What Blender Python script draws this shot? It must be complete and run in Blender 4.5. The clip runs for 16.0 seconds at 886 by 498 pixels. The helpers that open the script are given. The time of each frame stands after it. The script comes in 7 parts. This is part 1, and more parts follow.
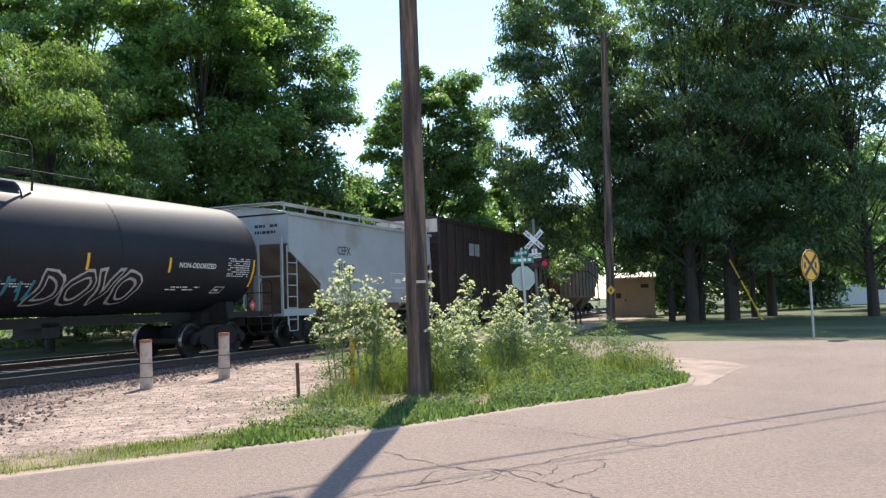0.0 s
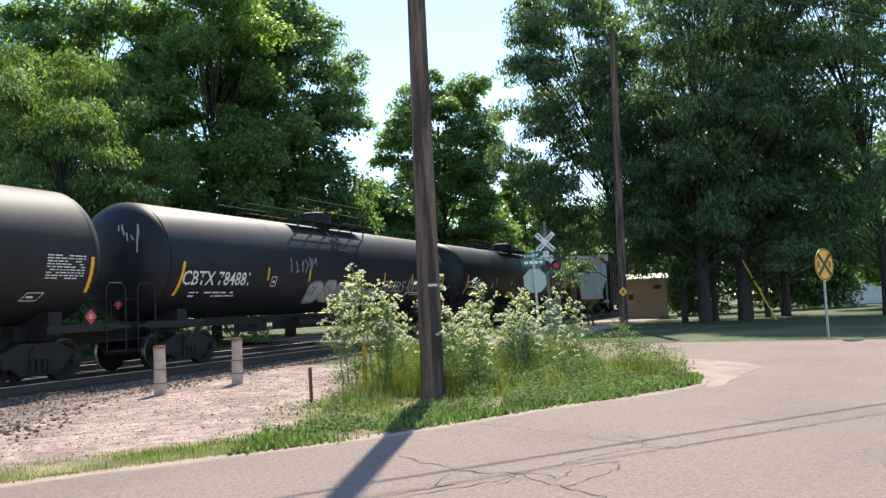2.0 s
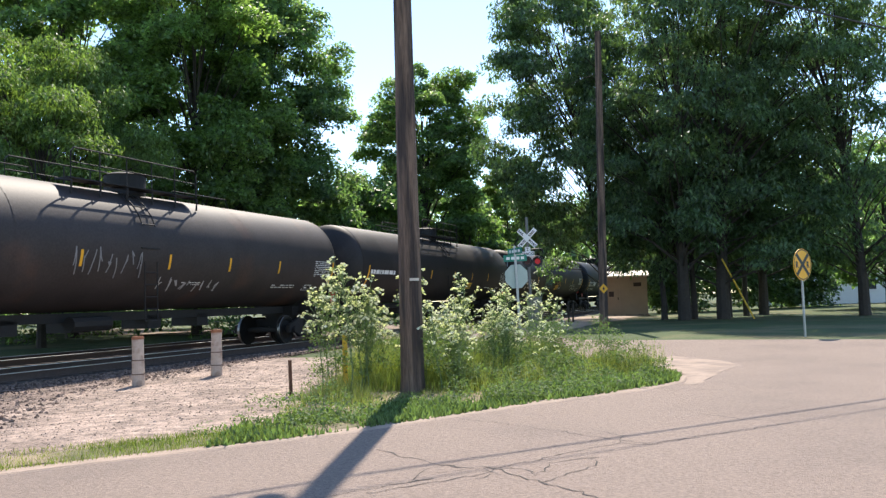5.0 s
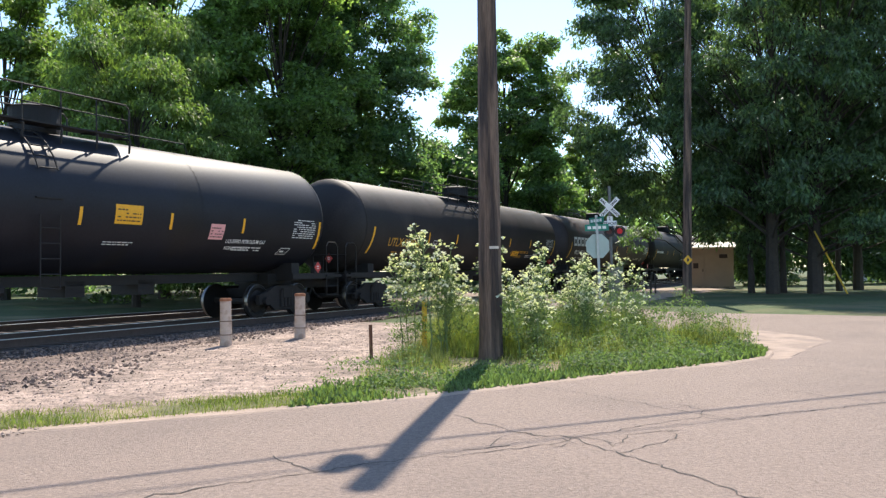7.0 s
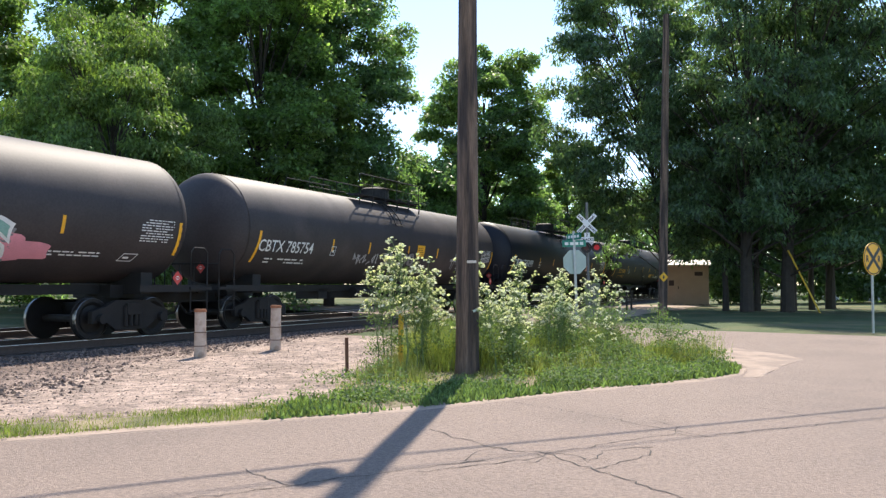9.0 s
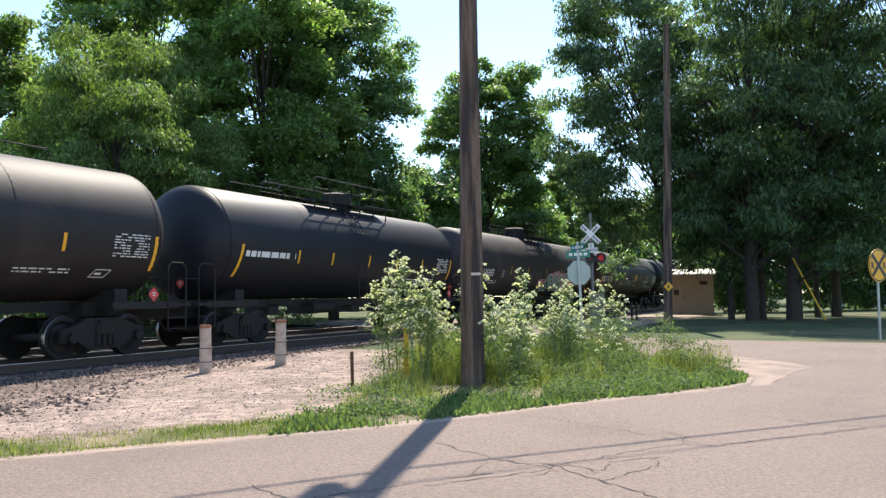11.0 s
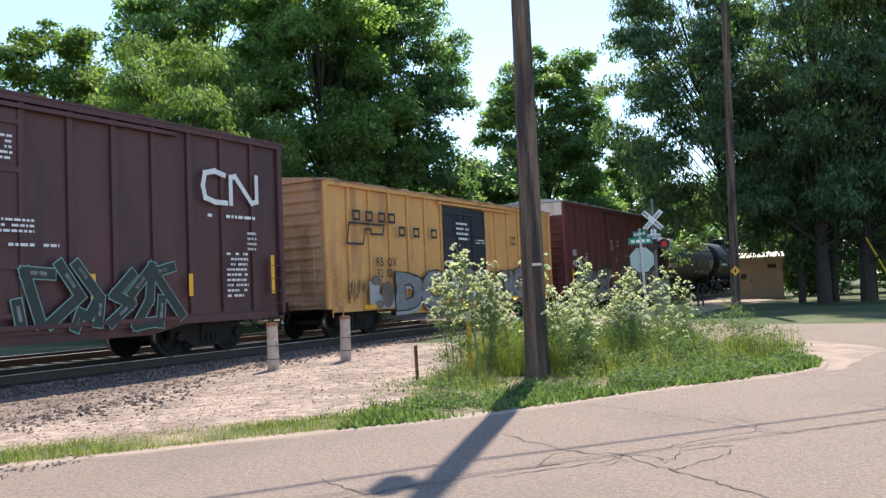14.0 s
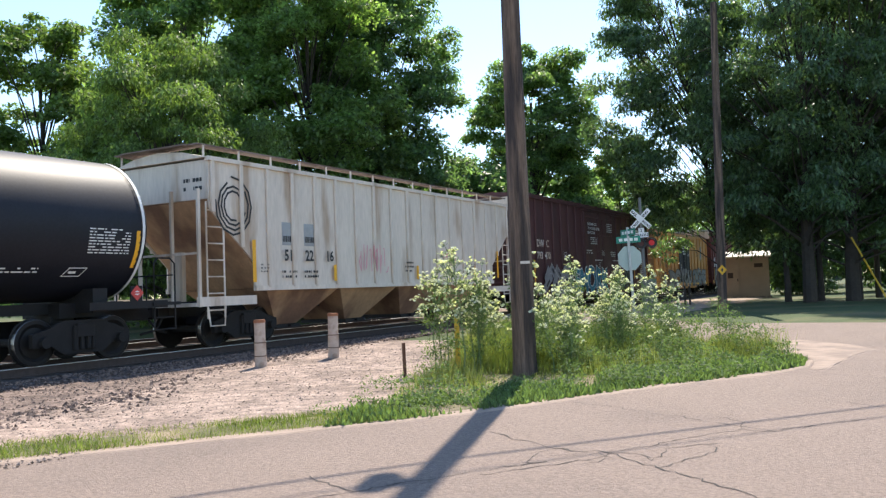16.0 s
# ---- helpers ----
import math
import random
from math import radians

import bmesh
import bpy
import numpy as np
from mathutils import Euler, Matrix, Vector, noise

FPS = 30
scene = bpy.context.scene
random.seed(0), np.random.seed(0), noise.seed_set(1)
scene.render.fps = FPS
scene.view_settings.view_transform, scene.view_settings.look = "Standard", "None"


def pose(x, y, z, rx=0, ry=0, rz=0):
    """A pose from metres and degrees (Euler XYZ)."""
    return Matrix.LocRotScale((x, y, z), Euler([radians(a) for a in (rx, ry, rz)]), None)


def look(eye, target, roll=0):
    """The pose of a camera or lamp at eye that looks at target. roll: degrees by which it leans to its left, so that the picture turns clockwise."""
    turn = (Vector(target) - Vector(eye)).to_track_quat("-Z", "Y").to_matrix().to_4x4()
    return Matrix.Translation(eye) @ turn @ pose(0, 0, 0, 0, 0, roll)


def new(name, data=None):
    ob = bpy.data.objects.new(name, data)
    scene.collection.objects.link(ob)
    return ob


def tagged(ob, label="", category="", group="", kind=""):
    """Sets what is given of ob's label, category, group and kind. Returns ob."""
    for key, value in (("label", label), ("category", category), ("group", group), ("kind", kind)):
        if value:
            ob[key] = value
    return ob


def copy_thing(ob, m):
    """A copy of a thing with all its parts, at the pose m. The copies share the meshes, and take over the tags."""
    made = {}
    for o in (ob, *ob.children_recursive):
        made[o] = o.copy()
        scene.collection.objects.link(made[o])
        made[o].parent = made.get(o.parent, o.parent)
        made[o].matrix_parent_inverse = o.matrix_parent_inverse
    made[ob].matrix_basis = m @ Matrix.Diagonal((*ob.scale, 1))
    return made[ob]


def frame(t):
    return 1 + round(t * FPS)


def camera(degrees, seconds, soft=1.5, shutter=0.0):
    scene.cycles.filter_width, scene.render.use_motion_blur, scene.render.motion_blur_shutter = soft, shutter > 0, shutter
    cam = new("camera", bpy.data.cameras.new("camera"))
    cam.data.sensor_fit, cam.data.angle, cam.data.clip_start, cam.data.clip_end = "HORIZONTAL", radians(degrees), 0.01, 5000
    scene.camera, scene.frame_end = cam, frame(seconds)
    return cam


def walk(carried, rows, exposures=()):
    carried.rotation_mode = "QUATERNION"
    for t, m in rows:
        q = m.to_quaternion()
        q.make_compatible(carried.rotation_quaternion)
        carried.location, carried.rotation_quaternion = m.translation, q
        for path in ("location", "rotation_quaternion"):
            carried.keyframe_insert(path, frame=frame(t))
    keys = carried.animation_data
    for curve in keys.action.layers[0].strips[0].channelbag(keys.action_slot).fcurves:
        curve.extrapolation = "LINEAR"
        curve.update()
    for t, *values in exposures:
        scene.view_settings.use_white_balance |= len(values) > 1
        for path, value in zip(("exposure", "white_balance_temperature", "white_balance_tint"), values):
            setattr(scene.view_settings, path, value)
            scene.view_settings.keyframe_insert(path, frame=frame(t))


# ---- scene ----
# The camera: held by hand at the edge of the road, turning a little.
cam = camera(56.4, 16.0, soft=1.35)
walk(cam, [
    (0.0, pose(0.0, 0.0, 1.549, 93.76, 1.94, 0.24)),
    (0.5, pose(0.0, 0.0, 1.549, 93.10, 1.96, 0.02)),
    (1.0, pose(0.0, 0.0, 1.549, 93.45, 2.19, 0.37)),
    (1.5, pose(0.0, 0.0, 1.549, 93.99, 2.52, 1.52)),
    (2.0, pose(0.0, 0.0, 1.549, 94.02, 2.52, 1.06)),
    (2.5, pose(0.0, 0.0, 1.549, 93.81, 2.46, -0.57)),
    (3.0, pose(0.0, 0.0, 1.549, 93.76, 2.40, -1.36)),
    (5.5, pose(0.0, 0.0, 1.549, 93.42, 1.28, 0.65)),
    (6.0, pose(0.0, 0.0, 1.549, 92.60, 1.06, 2.29)),
    (6.5, pose(0.0, 0.0, 1.549, 91.97, 0.64, 4.05)),
    (7.0, pose(0.0, 0.0, 1.549, 91.48, 0.67, 5.26)),
    (7.5, pose(0.0, 0.0, 1.549, 91.55, 0.44, 4.90)),
    (8.0, pose(0.0, 0.0, 1.549, 91.60, 0.48, 4.16)),
    (8.5, pose(0.0, 0.0, 1.549, 91.58, 0.22, 3.74)),
    (9.0, pose(0.0, 0.0, 1.549, 92.43, -0.13, 3.69)),
    (9.5, pose(0.0, 0.0, 1.549, 93.23, 0.10, 3.97)),
    (12.0, pose(0.0, 0.0, 1.549, 93.32, 1.07, 4.15)),
    (12.5, pose(0.0, 0.0, 1.549, 92.38, 2.40, 6.09)),
    (13.0, pose(0.0, 0.0, 1.549, 92.42, 2.73, 7.89)),
    (13.5, pose(0.0, 0.0, 1.549, 92.76, 2.74, 8.60)),
    (14.0, pose(0.0, 0.0, 1.549, 92.89, 2.37, 8.26)),
    (14.5, pose(0.0, 0.0, 1.549, 92.92, 1.56, 7.38)),
    (15.0, pose(0.0, 0.0, 1.549, 92.78, 1.28, 6.73)),
    (15.5, pose(0.0, 0.0, 1.549, 92.63, 1.65, 6.87)),
    (16.0, pose(0.0, 0.0, 1.549, 92.69, 2.11, 7.44))
])

# World: summer noon, the sun ahead and a little to the right.
SUN_AZ, SUN_EL = -4.1, 51.0
world = bpy.data.worlds.new("sky")
scene.world = world
world.use_nodes = True
_nt = world.node_tree
_sky = _nt.nodes.new("ShaderNodeTexSky")
_sky.sky_type, _sky.sun_disc = "NISHITA", False
_sky.sun_elevation, _sky.sun_rotation = radians(SUN_EL), radians(-SUN_AZ)
_sky.dust_density, _sky.air_density, _sky.ozone_density = 0.12, 1.0, 2.4
_bg = _nt.nodes["Background"]
_bg.inputs["Strength"].default_value = 0.16
_nt.links.new(_sky.outputs[0], _bg.inputs[0])
sun = new("sun", bpy.data.lights.new("sun", "SUN"))
sun.data.energy, sun.data.angle, sun.data.color = 4.8, radians(0.55), (1.0, 0.90, 0.77)
_sd = Vector((-math.sin(radians(SUN_AZ)) * math.cos(radians(SUN_EL)), math.cos(radians(SUN_AZ)) * math.cos(radians(SUN_EL)), math.sin(radians(SUN_EL))))
sun.matrix_world = look(_sd * 60, (0, 0, 0))
scene.view_settings.exposure = 0.90

# ---- plan: s runs along the track, n away from the road across it ----
TA = radians(21.9)
U = Vector((math.sin(TA), math.cos(TA), 0))
N = Vector((-math.cos(TA), math.sin(TA), 0))
TRACK_N, RAIL_Z = 15.65, 0.31


def at(s, n, z=0.0):
    return U * s + N * n + Vector((0, 0, z))


def smooth(a, b, x):
    """A soft step from 0 at a to 1 at b."""
    k = min(max((x - a) / (b - a), 0.0), 1.0)
    return k * k * (3 - 2 * k)


def sn(x, y):
    return U.x * x + U.y * y, N.x * x + N.y * y


def height(x, y):
    """The ground: flat at the road, a little higher towards the crossing, a shallow bed under the track."""
    s, n = sn(x, y)
    h = 0.2 * smooth(14, 27, y)
    w = smooth(12.4, 13.9, n) * (1 - smooth(22.5, 25.0, n))
    return h * (1 - w) + 0.02 * w


# ---- materials ----
def material(name, colour, rough=0.8, metal=0.0, vary=0.25, scale=6.0, fine=60.0, bump=0.15, second=None, second_scale=1.2, second_amount=0.5, spec=0.5, island=0.0, random_ob=0.0, transl=0.0, stretch=1.0):
    """A procedural surface: two scales of variation, a second tone in patches, fine relief."""
    m = bpy.data.materials.new(name)
    m.use_nodes = True
    nt = m.node_tree
    b = nt.nodes["Principled BSDF"]
    L = nt.links.new
    co = nt.nodes.new("ShaderNodeTexCoord")
    n1, n2 = nt.nodes.new("ShaderNodeTexNoise"), nt.nodes.new("ShaderNodeTexNoise")
    n1.inputs["Scale"].default_value, n1.inputs["Detail"].default_value = scale, 5
    n2.inputs["Scale"].default_value, n2.inputs["Detail"].default_value = fine, 3
    mp = nt.nodes.new("ShaderNodeMapping")
    mp.inputs["Scale"].default_value = (1, 1, stretch)
    L(co.outputs["Object"], mp.inputs["Vector"])
    for q in (n1, n2):
        L(mp.outputs[0], q.inputs["Vector"])
    add = nt.nodes.new("ShaderNodeMath")
    add.operation = "ADD"
    L(n1.outputs["Fac"], add.inputs[0]), L(n2.outputs["Fac"], add.inputs[1])
    ramp = nt.nodes.new("ShaderNodeMapRange")
    ramp.inputs["From Min"].default_value, ramp.inputs["From Max"].default_value = 0.6, 1.4
    ramp.inputs["To Min"].default_value, ramp.inputs["To Max"].default_value = 1 - vary, 1 + vary
    L(add.outputs[0], ramp.inputs["Value"])
    base = nt.nodes.new("ShaderNodeRGB")
    base.outputs[0].default_value = (*colour, 1)
    src = base.outputs[0]
    if second:
        n3 = nt.nodes.new("ShaderNodeTexNoise")
        n3.inputs["Scale"].default_value, n3.inputs["Detail"].default_value = second_scale, 6
        L(mp.outputs[0], n3.inputs["Vector"])
        mr = nt.nodes.new("ShaderNodeMapRange")
        mr.inputs["From Min"].default_value, mr.inputs["From Max"].default_value = 0.62 - second_amount * 0.3, 0.72 - second_amount * 0.2
        L(n3.outputs["Fac"], mr.inputs["Value"])
        mix = nt.nodes.new("ShaderNodeMix")
        mix.data_type = "RGBA"
        mix.inputs[7].default_value = (*second, 1)
        L(mr.outputs[0], mix.inputs[0]), L(src, mix.inputs[6])
        src = mix.outputs[2]
    val = ramp.outputs[0]
    if island or random_ob:
        geo = nt.nodes.new("ShaderNodeNewGeometry" if island else "ShaderNodeObjectInfo")
        k = nt.nodes.new("ShaderNodeMapRange")
        d = island or random_ob
        k.inputs["To Min"].default_value, k.inputs["To Max"].default_value = 1 - d, 1 + d
        L(geo.outputs["Random Per Island" if island else "Random"], k.inputs["Value"])
        mu = nt.nodes.new("ShaderNodeMath")
        mu.operation = "MULTIPLY"
        L(val, mu.inputs[0]), L(k.outputs[0], mu.inputs[1])
        val = mu.outputs[0]
    sc = nt.nodes.new("ShaderNodeVectorMath")
    sc.operation = "SCALE"
    L(src, sc.inputs[0]), L(val, sc.inputs["Scale"])
    L(sc.outputs[0], b.inputs["Base Color"])
    b.inputs["Roughness"].default_value, b.inputs["Metallic"].default_value = rough, metal
    b.inputs["Specular IOR Level"].default_value = spec
    if bump:
        bp = nt.nodes.new("ShaderNodeBump")
        bp.inputs["Strength"].default_value, bp.inputs["Distance"].default_value = bump, 0.02
        L(add.outputs[0], bp.inputs["Height"]), L(bp.outputs[0], b.inputs["Normal"])
    if transl:
        tr = nt.nodes.new("ShaderNodeBsdfTranslucent")
        t2 = nt.nodes.new("ShaderNodeVectorMath")
        t2.operation = "MULTIPLY"
        t2.inputs[1].default_value = (1.25, 1.35, 0.55)
        L(sc.outputs[0], t2.inputs[0]), L(t2.outputs[0], tr.inputs["Color"])
        ms = nt.nodes.new("ShaderNodeMixShader")
        ms.inputs[0].default_value = transl
        L(b.outputs[0], ms.inputs[1]), L(tr.outputs[0], ms.inputs[2])
        L(ms.outputs[0], nt.nodes["Material Output"].inputs["Surface"])
    return m


def glow(name, colour, strength):
    m = bpy.data.materials.new(name)
    m.use_nodes = True
    b = m.node_tree.nodes["Principled BSDF"]
    b.inputs["Base Color"].default_value = (*colour, 1)
    b.inputs["Emission Color"].default_value = (*colour, 1)
    b.inputs["Emission Strength"].default_value = strength
    return m


M = dict(
    asphalt=material("asphalt", (0.238, 0.180, 0.146), 0.92, vary=0.42, scale=26, fine=95, bump=0.8, second=(0.205, 0.156, 0.128), second_scale=0.3, second_amount=0.45),
    crack=material("crack", (0.06, 0.052, 0.048), 0.95, vary=0.3, scale=8),
    gravel=material("gravel", (0.305, 0.228, 0.184), 0.95, vary=0.85, scale=5.0, fine=26, bump=1.0, second=(0.21, 0.155, 0.124), second_scale=0.9, second_amount=0.6),
    dirt=material("dirt", (0.33, 0.25, 0.195), 0.95, vary=0.22, scale=2, fine=60, bump=0.5),
    apron=material("sandy_apron", (0.33, 0.25, 0.195), 0.95, vary=0.25, scale=3, fine=60, bump=0.5, second=(0.25, 0.19, 0.152), second_scale=1.8, second_amount=0.7),
    soil=material("soil", (0.13, 0.125, 0.055), 0.95, vary=0.4, scale=2, fine=40, bump=0.8, second=(0.24, 0.185, 0.12), second_scale=1.0, second_amount=0.5),
    spill=material("ballast_spill", (0.20, 0.145, 0.118), 0.95, vary=0.8, scale=6, fine=24, bump=1.0, second=(0.10, 0.070, 0.058), second_scale=1.6, second_amount=0.6),
    ballast=material("ballast", (0.085, 0.068, 0.060), 0.95, vary=0.5, scale=5, fine=30, bump=1.0),
    stone=material("ballast_stone", (0.160, 0.112, 0.090), 0.9, vary=0.2, scale=9, island=0.6, bump=0.3),
    pebble=material("gravel_stone", (0.27, 0.205, 0.165), 0.9, vary=0.2, scale=9, island=0.7, bump=0.3),
    lawn=material("lawn", (0.048, 0.074, 0.018), 0.95, vary=0.4, scale=0.6, fine=30, bump=0.8, second=(0.125, 0.115, 0.050), second_scale=0.25, second_amount=0.45),
    blade=material("grass_blade", (0.175, 0.222, 0.075), 0.7, vary=0.15, scale=1.0, fine=4, bump=0, island=0.4, transl=0.45, spec=0.2),
    dryblade=material("seeding_grass", (0.27, 0.29, 0.115), 0.8, vary=0.15, scale=1.0, fine=4, bump=0, island=0.4, transl=0.4, spec=0.2),
    weed=material("weed_leaf", (0.135, 0.195, 0.088), 0.65, vary=0.15, scale=1.0, fine=4, bump=0, island=0.4, transl=0.45, spec=0.25),
    stem=material("weed_stem", (0.14, 0.20, 0.08), 0.7, vary=0.15, scale=3, bump=0),
    umbel=material("white_flower", (0.70, 0.70, 0.58), 0.8, vary=0.12, scale=8, bump=0, island=0.2, transl=0.35),
    bark=material("bark", (0.050, 0.041, 0.034), 0.95, vary=0.35, scale=5, fine=25, bump=0.8),
    leaf_a=material("leaf_dark", (0.146, 0.231, 0.131), 0.38, vary=0.3, scale=0.35, fine=3, bump=0, island=0.5, transl=0.72, spec=0.5),
    leaf_b=material("leaf_mid", (0.165, 0.250, 0.123), 0.38, vary=0.3, scale=0.35, fine=3, bump=0, island=0.5, transl=0.70, spec=0.5),
    leaf_c=material("leaf_light", (0.155, 0.230, 0.084), 0.55, vary=0.2, scale=0.35, fine=3, bump=0, island=0.45, transl=0.55, spec=0.4),
    leaf_m=material("leaf_maple", (0.177, 0.265, 0.115), 0.40, vary=0.3, scale=0.35, fine=3, bump=0, island=0.5, transl=0.72, spec=0.5),
    leaf_d=material("leaf_walnut", (0.113, 0.180, 0.101), 0.36, vary=0.25, scale=0.35, fine=3, bump=0, island=0.55, transl=0.60, spec=0.6),
    pole=material("pole_wood", (0.172, 0.114, 0.082), 0.92, vary=0.6, scale=16, fine=80, bump=1.0, second=(0.050, 0.036, 0.031), second_scale=7, second_amount=0.55, stretch=0.06),
    rail=material("rail_steel", (0.085, 0.06, 0.05), 0.8, metal=0.2, vary=0.3, scale=10),
    railtop=material("rail_head", (0.72, 0.70, 0.68), 0.45, metal=1.0, vary=0.1, scale=10, bump=0.05),
    tie=material("tie_wood", (0.075, 0.062, 0.055), 0.95, vary=0.35, scale=7, bump=0.7),
    concrete=material("pale_pipe", (0.50, 0.40, 0.33), 0.85, vary=0.15, scale=9, fine=60, bump=0.2, second=(0.36, 0.26, 0.20), second_scale=5, second_amount=0.4),
    band=material("dark_band", (0.13, 0.08, 0.06), 0.85, vary=0.3, scale=20),
    cap=material("orange_cap", (0.30, 0.12, 0.06), 0.8, vary=0.2, scale=15),
    rust=material("rusty_steel", (0.15, 0.075, 0.045), 0.85, metal=0.2, vary=0.35, scale=14),
    galv=material("galvanised", (0.42, 0.43, 0.43), 0.5, metal=0.7, vary=0.15, scale=12),
    signback=material("sign_back", (0.40, 0.47, 0.43), 0.6, metal=0.0, vary=0.12, scale=5),
    mast=material("weathered_mast", (0.16, 0.165, 0.16), 0.7, metal=0.3, vary=0.2, scale=8),
    signwhite=material("sign_white", (0.78, 0.78, 0.76), 0.5, vary=0.08, scale=9),
    signblack=material("sign_black", (0.015, 0.015, 0.016), 0.5, vary=0.1, scale=9),
    signyellow=material("sign_yellow", (0.85, 0.42, 0.015), 0.45, vary=0.07, scale=6),
    signgreen=material("sign_green", (0.01, 0.20, 0.14), 0.45, vary=0.08, scale=6),
    redlight=glow("signal_red", (0.20, 0.006, 0.010), 0.5),
    shed=material("shed_metal", (0.30, 0.215, 0.16), 0.7, vary=0.12, scale=2, bump=0.2),
    shedroof=material("shed_roof", (0.62, 0.55, 0.45), 0.6, vary=0.12, scale=2),
    whitewall=material("white_siding", (0.72, 0.73, 0.74), 0.7, vary=0.05, scale=2),
    tank_black=material("tank_black", (0.013, 0.014, 0.020), 0.52, spec=0.26, vary=0.3, scale=1.2, fine=20, bump=0.05, second=(0.017, 0.016, 0.017), second_scale=0.5, second_amount=0.4),
    tank_brown=material("tank_weathered", (0.042, 0.034, 0.034), 0.62, spec=0.38, vary=0.3, scale=1.2, fine=20, bump=0.08, second=(0.066, 0.052, 0.049), second_scale=0.5, second_amount=0.4),
    tank_dark=material("tank_sooty", (0.022, 0.019, 0.019), 0.60, spec=0.30, vary=0.3, scale=1.2, fine=20, bump=0.08, second=(0.040, 0.032, 0.030), second_scale=0.5, second_amount=0.4),
    tank_rust=material("tank_rusted", (0.038, 0.030, 0.029), 0.62, spec=0.36, vary=0.35, scale=1.2, fine=20, bump=0.08, second=(0.075, 0.040, 0.030), second_scale=0.45, second_amount=0.25),
    iron=material("black_iron", (0.011, 0.010, 0.010), 0.75, vary=0.35, scale=8, bump=0.3),
    truck=material("truck_steel", (0.014, 0.012, 0.011), 0.85, vary=0.35, scale=6, bump=0.3),
    wheel=material("wheel_steel", (0.014, 0.012, 0.011), 0.6, metal=0.4, vary=0.3, scale=9),
    tread=material("wheel_tread", (0.22, 0.21, 0.20), 0.35, metal=1.0, vary=0.15, scale=9),
    stripe=material("yellow_reflector", (0.80, 0.40, 0.02), 0.5, vary=0.12, scale=12),
    paintwhite=material("white_lettering", (0.72, 0.72, 0.70), 0.6, vary=0.15, scale=6),
    paintgold=material("gold_lettering", (0.55, 0.28, 0.03), 0.6, vary=0.15, scale=6),
    placard_red=material("placard_red", (0.55, 0.06, 0.05), 0.6, vary=0.1, scale=9),
    pink=material("pink_notice", (0.75, 0.36, 0.36), 0.6, vary=0.1, scale=9),
    boxred=material("boxcar_oxide", (0.165, 0.040, 0.034), 0.62, vary=0.18, scale=1.6, fine=18, bump=0.1, second=(0.105, 0.030, 0.028), second_scale=1.1, second_amount=0.45, stretch=0.25),
    boxmaroon=material("boxcar_maroon", (0.088, 0.033, 0.033), 0.6, vary=0.18, scale=1.6, fine=18, bump=0.1, second=(0.062, 0.026, 0.027), second_scale=1.1, second_amount=0.4, stretch=0.25),
    boxyellow=material("boxcar_yellow", (0.66, 0.335, 0.108), 0.62, vary=0.14, scale=1.6, fine=18, bump=0.1, second=(0.46, 0.22, 0.085), second_scale=1.3, second_amount=0.25, stretch=0.22),
    boxdoor=material("boxcar_door_black", (0.022, 0.024, 0.032), 0.6, vary=0.2, scale=2),
    boxdark=material("boxcar_brown", (0.035, 0.019, 0.017), 0.7, vary=0.2, scale=1.0, second=(0.05, 0.03, 0.024), second_scale=0.6),
    hopper_white=material("hopper_pale", (0.66, 0.575, 0.49), 0.65, vary=0.14, scale=1.5, fine=16, bump=0.1, second=(0.44, 0.33, 0.24), second_scale=1.2, second_amount=0.25, stretch=0.2),
    hopper_rust=material("hopper_rusty_bays", (0.42, 0.26, 0.15), 0.75, vary=0.25, scale=1.8, fine=16, bump=0.15, second=(0.20, 0.11, 0.07), second_scale=1.0, second_amount=0.5, stretch=0.4),
    hopper_grey=material("hopper_grey", (0.34, 0.36, 0.37), 0.65, vary=0.12, scale=0.9, fine=16, bump=0.1, second=(0.27, 0.25, 0.23), second_scale=0.5, second_amount=0.35),
    hopper_brown=material("hopper_weathered", (0.14, 0.10, 0.08), 0.8, vary=0.25, scale=1.0, second=(0.22, 0.17, 0.14), second_scale=0.7),
    spray_grey=material("spray_grey", (0.20, 0.195, 0.20), 0.6, vary=0.4, scale=2.5),
    spray_white=material("spray_white", (0.36, 0.35, 0.35), 0.6, vary=0.25, scale=4),
    spray_black=material("spray_black", (0.02, 0.02, 0.022), 0.6, vary=0.2, scale=4),
    spray_blue=material("spray_blue", (0.035, 0.20, 0.27), 0.6, vary=0.25, scale=2),
    spray_green=material("spray_green", (0.022, 0.035, 0.028), 0.6, vary=0.25, scale=2),
    spray_teal=material("spray_teal", (0.20, 0.36, 0.31), 0.6, vary=0.3, scale=3),
    spray_bluedark=material("spray_dark_blue", (0.015, 0.07, 0.11), 0.6, vary=0.25, scale=2),
    spray_red=material("spray_red", (0.22, 0.045, 0.05), 0.6, vary=0.35, scale=3),
    spray_pink=material("spray_pink", (0.65, 0.25, 0.30), 0.6, vary=0.2, scale=2),
    wire=material("cable", (0.03, 0.03, 0.03), 0.7, vary=0.1, scale=5, bump=0),
    plastic_yellow=material("marker_yellow", (0.75, 0.48, 0.05), 0.6, vary=0.1, scale=6),
)


# ---- mesh helpers ----
def bm_new():
    return bmesh.new()


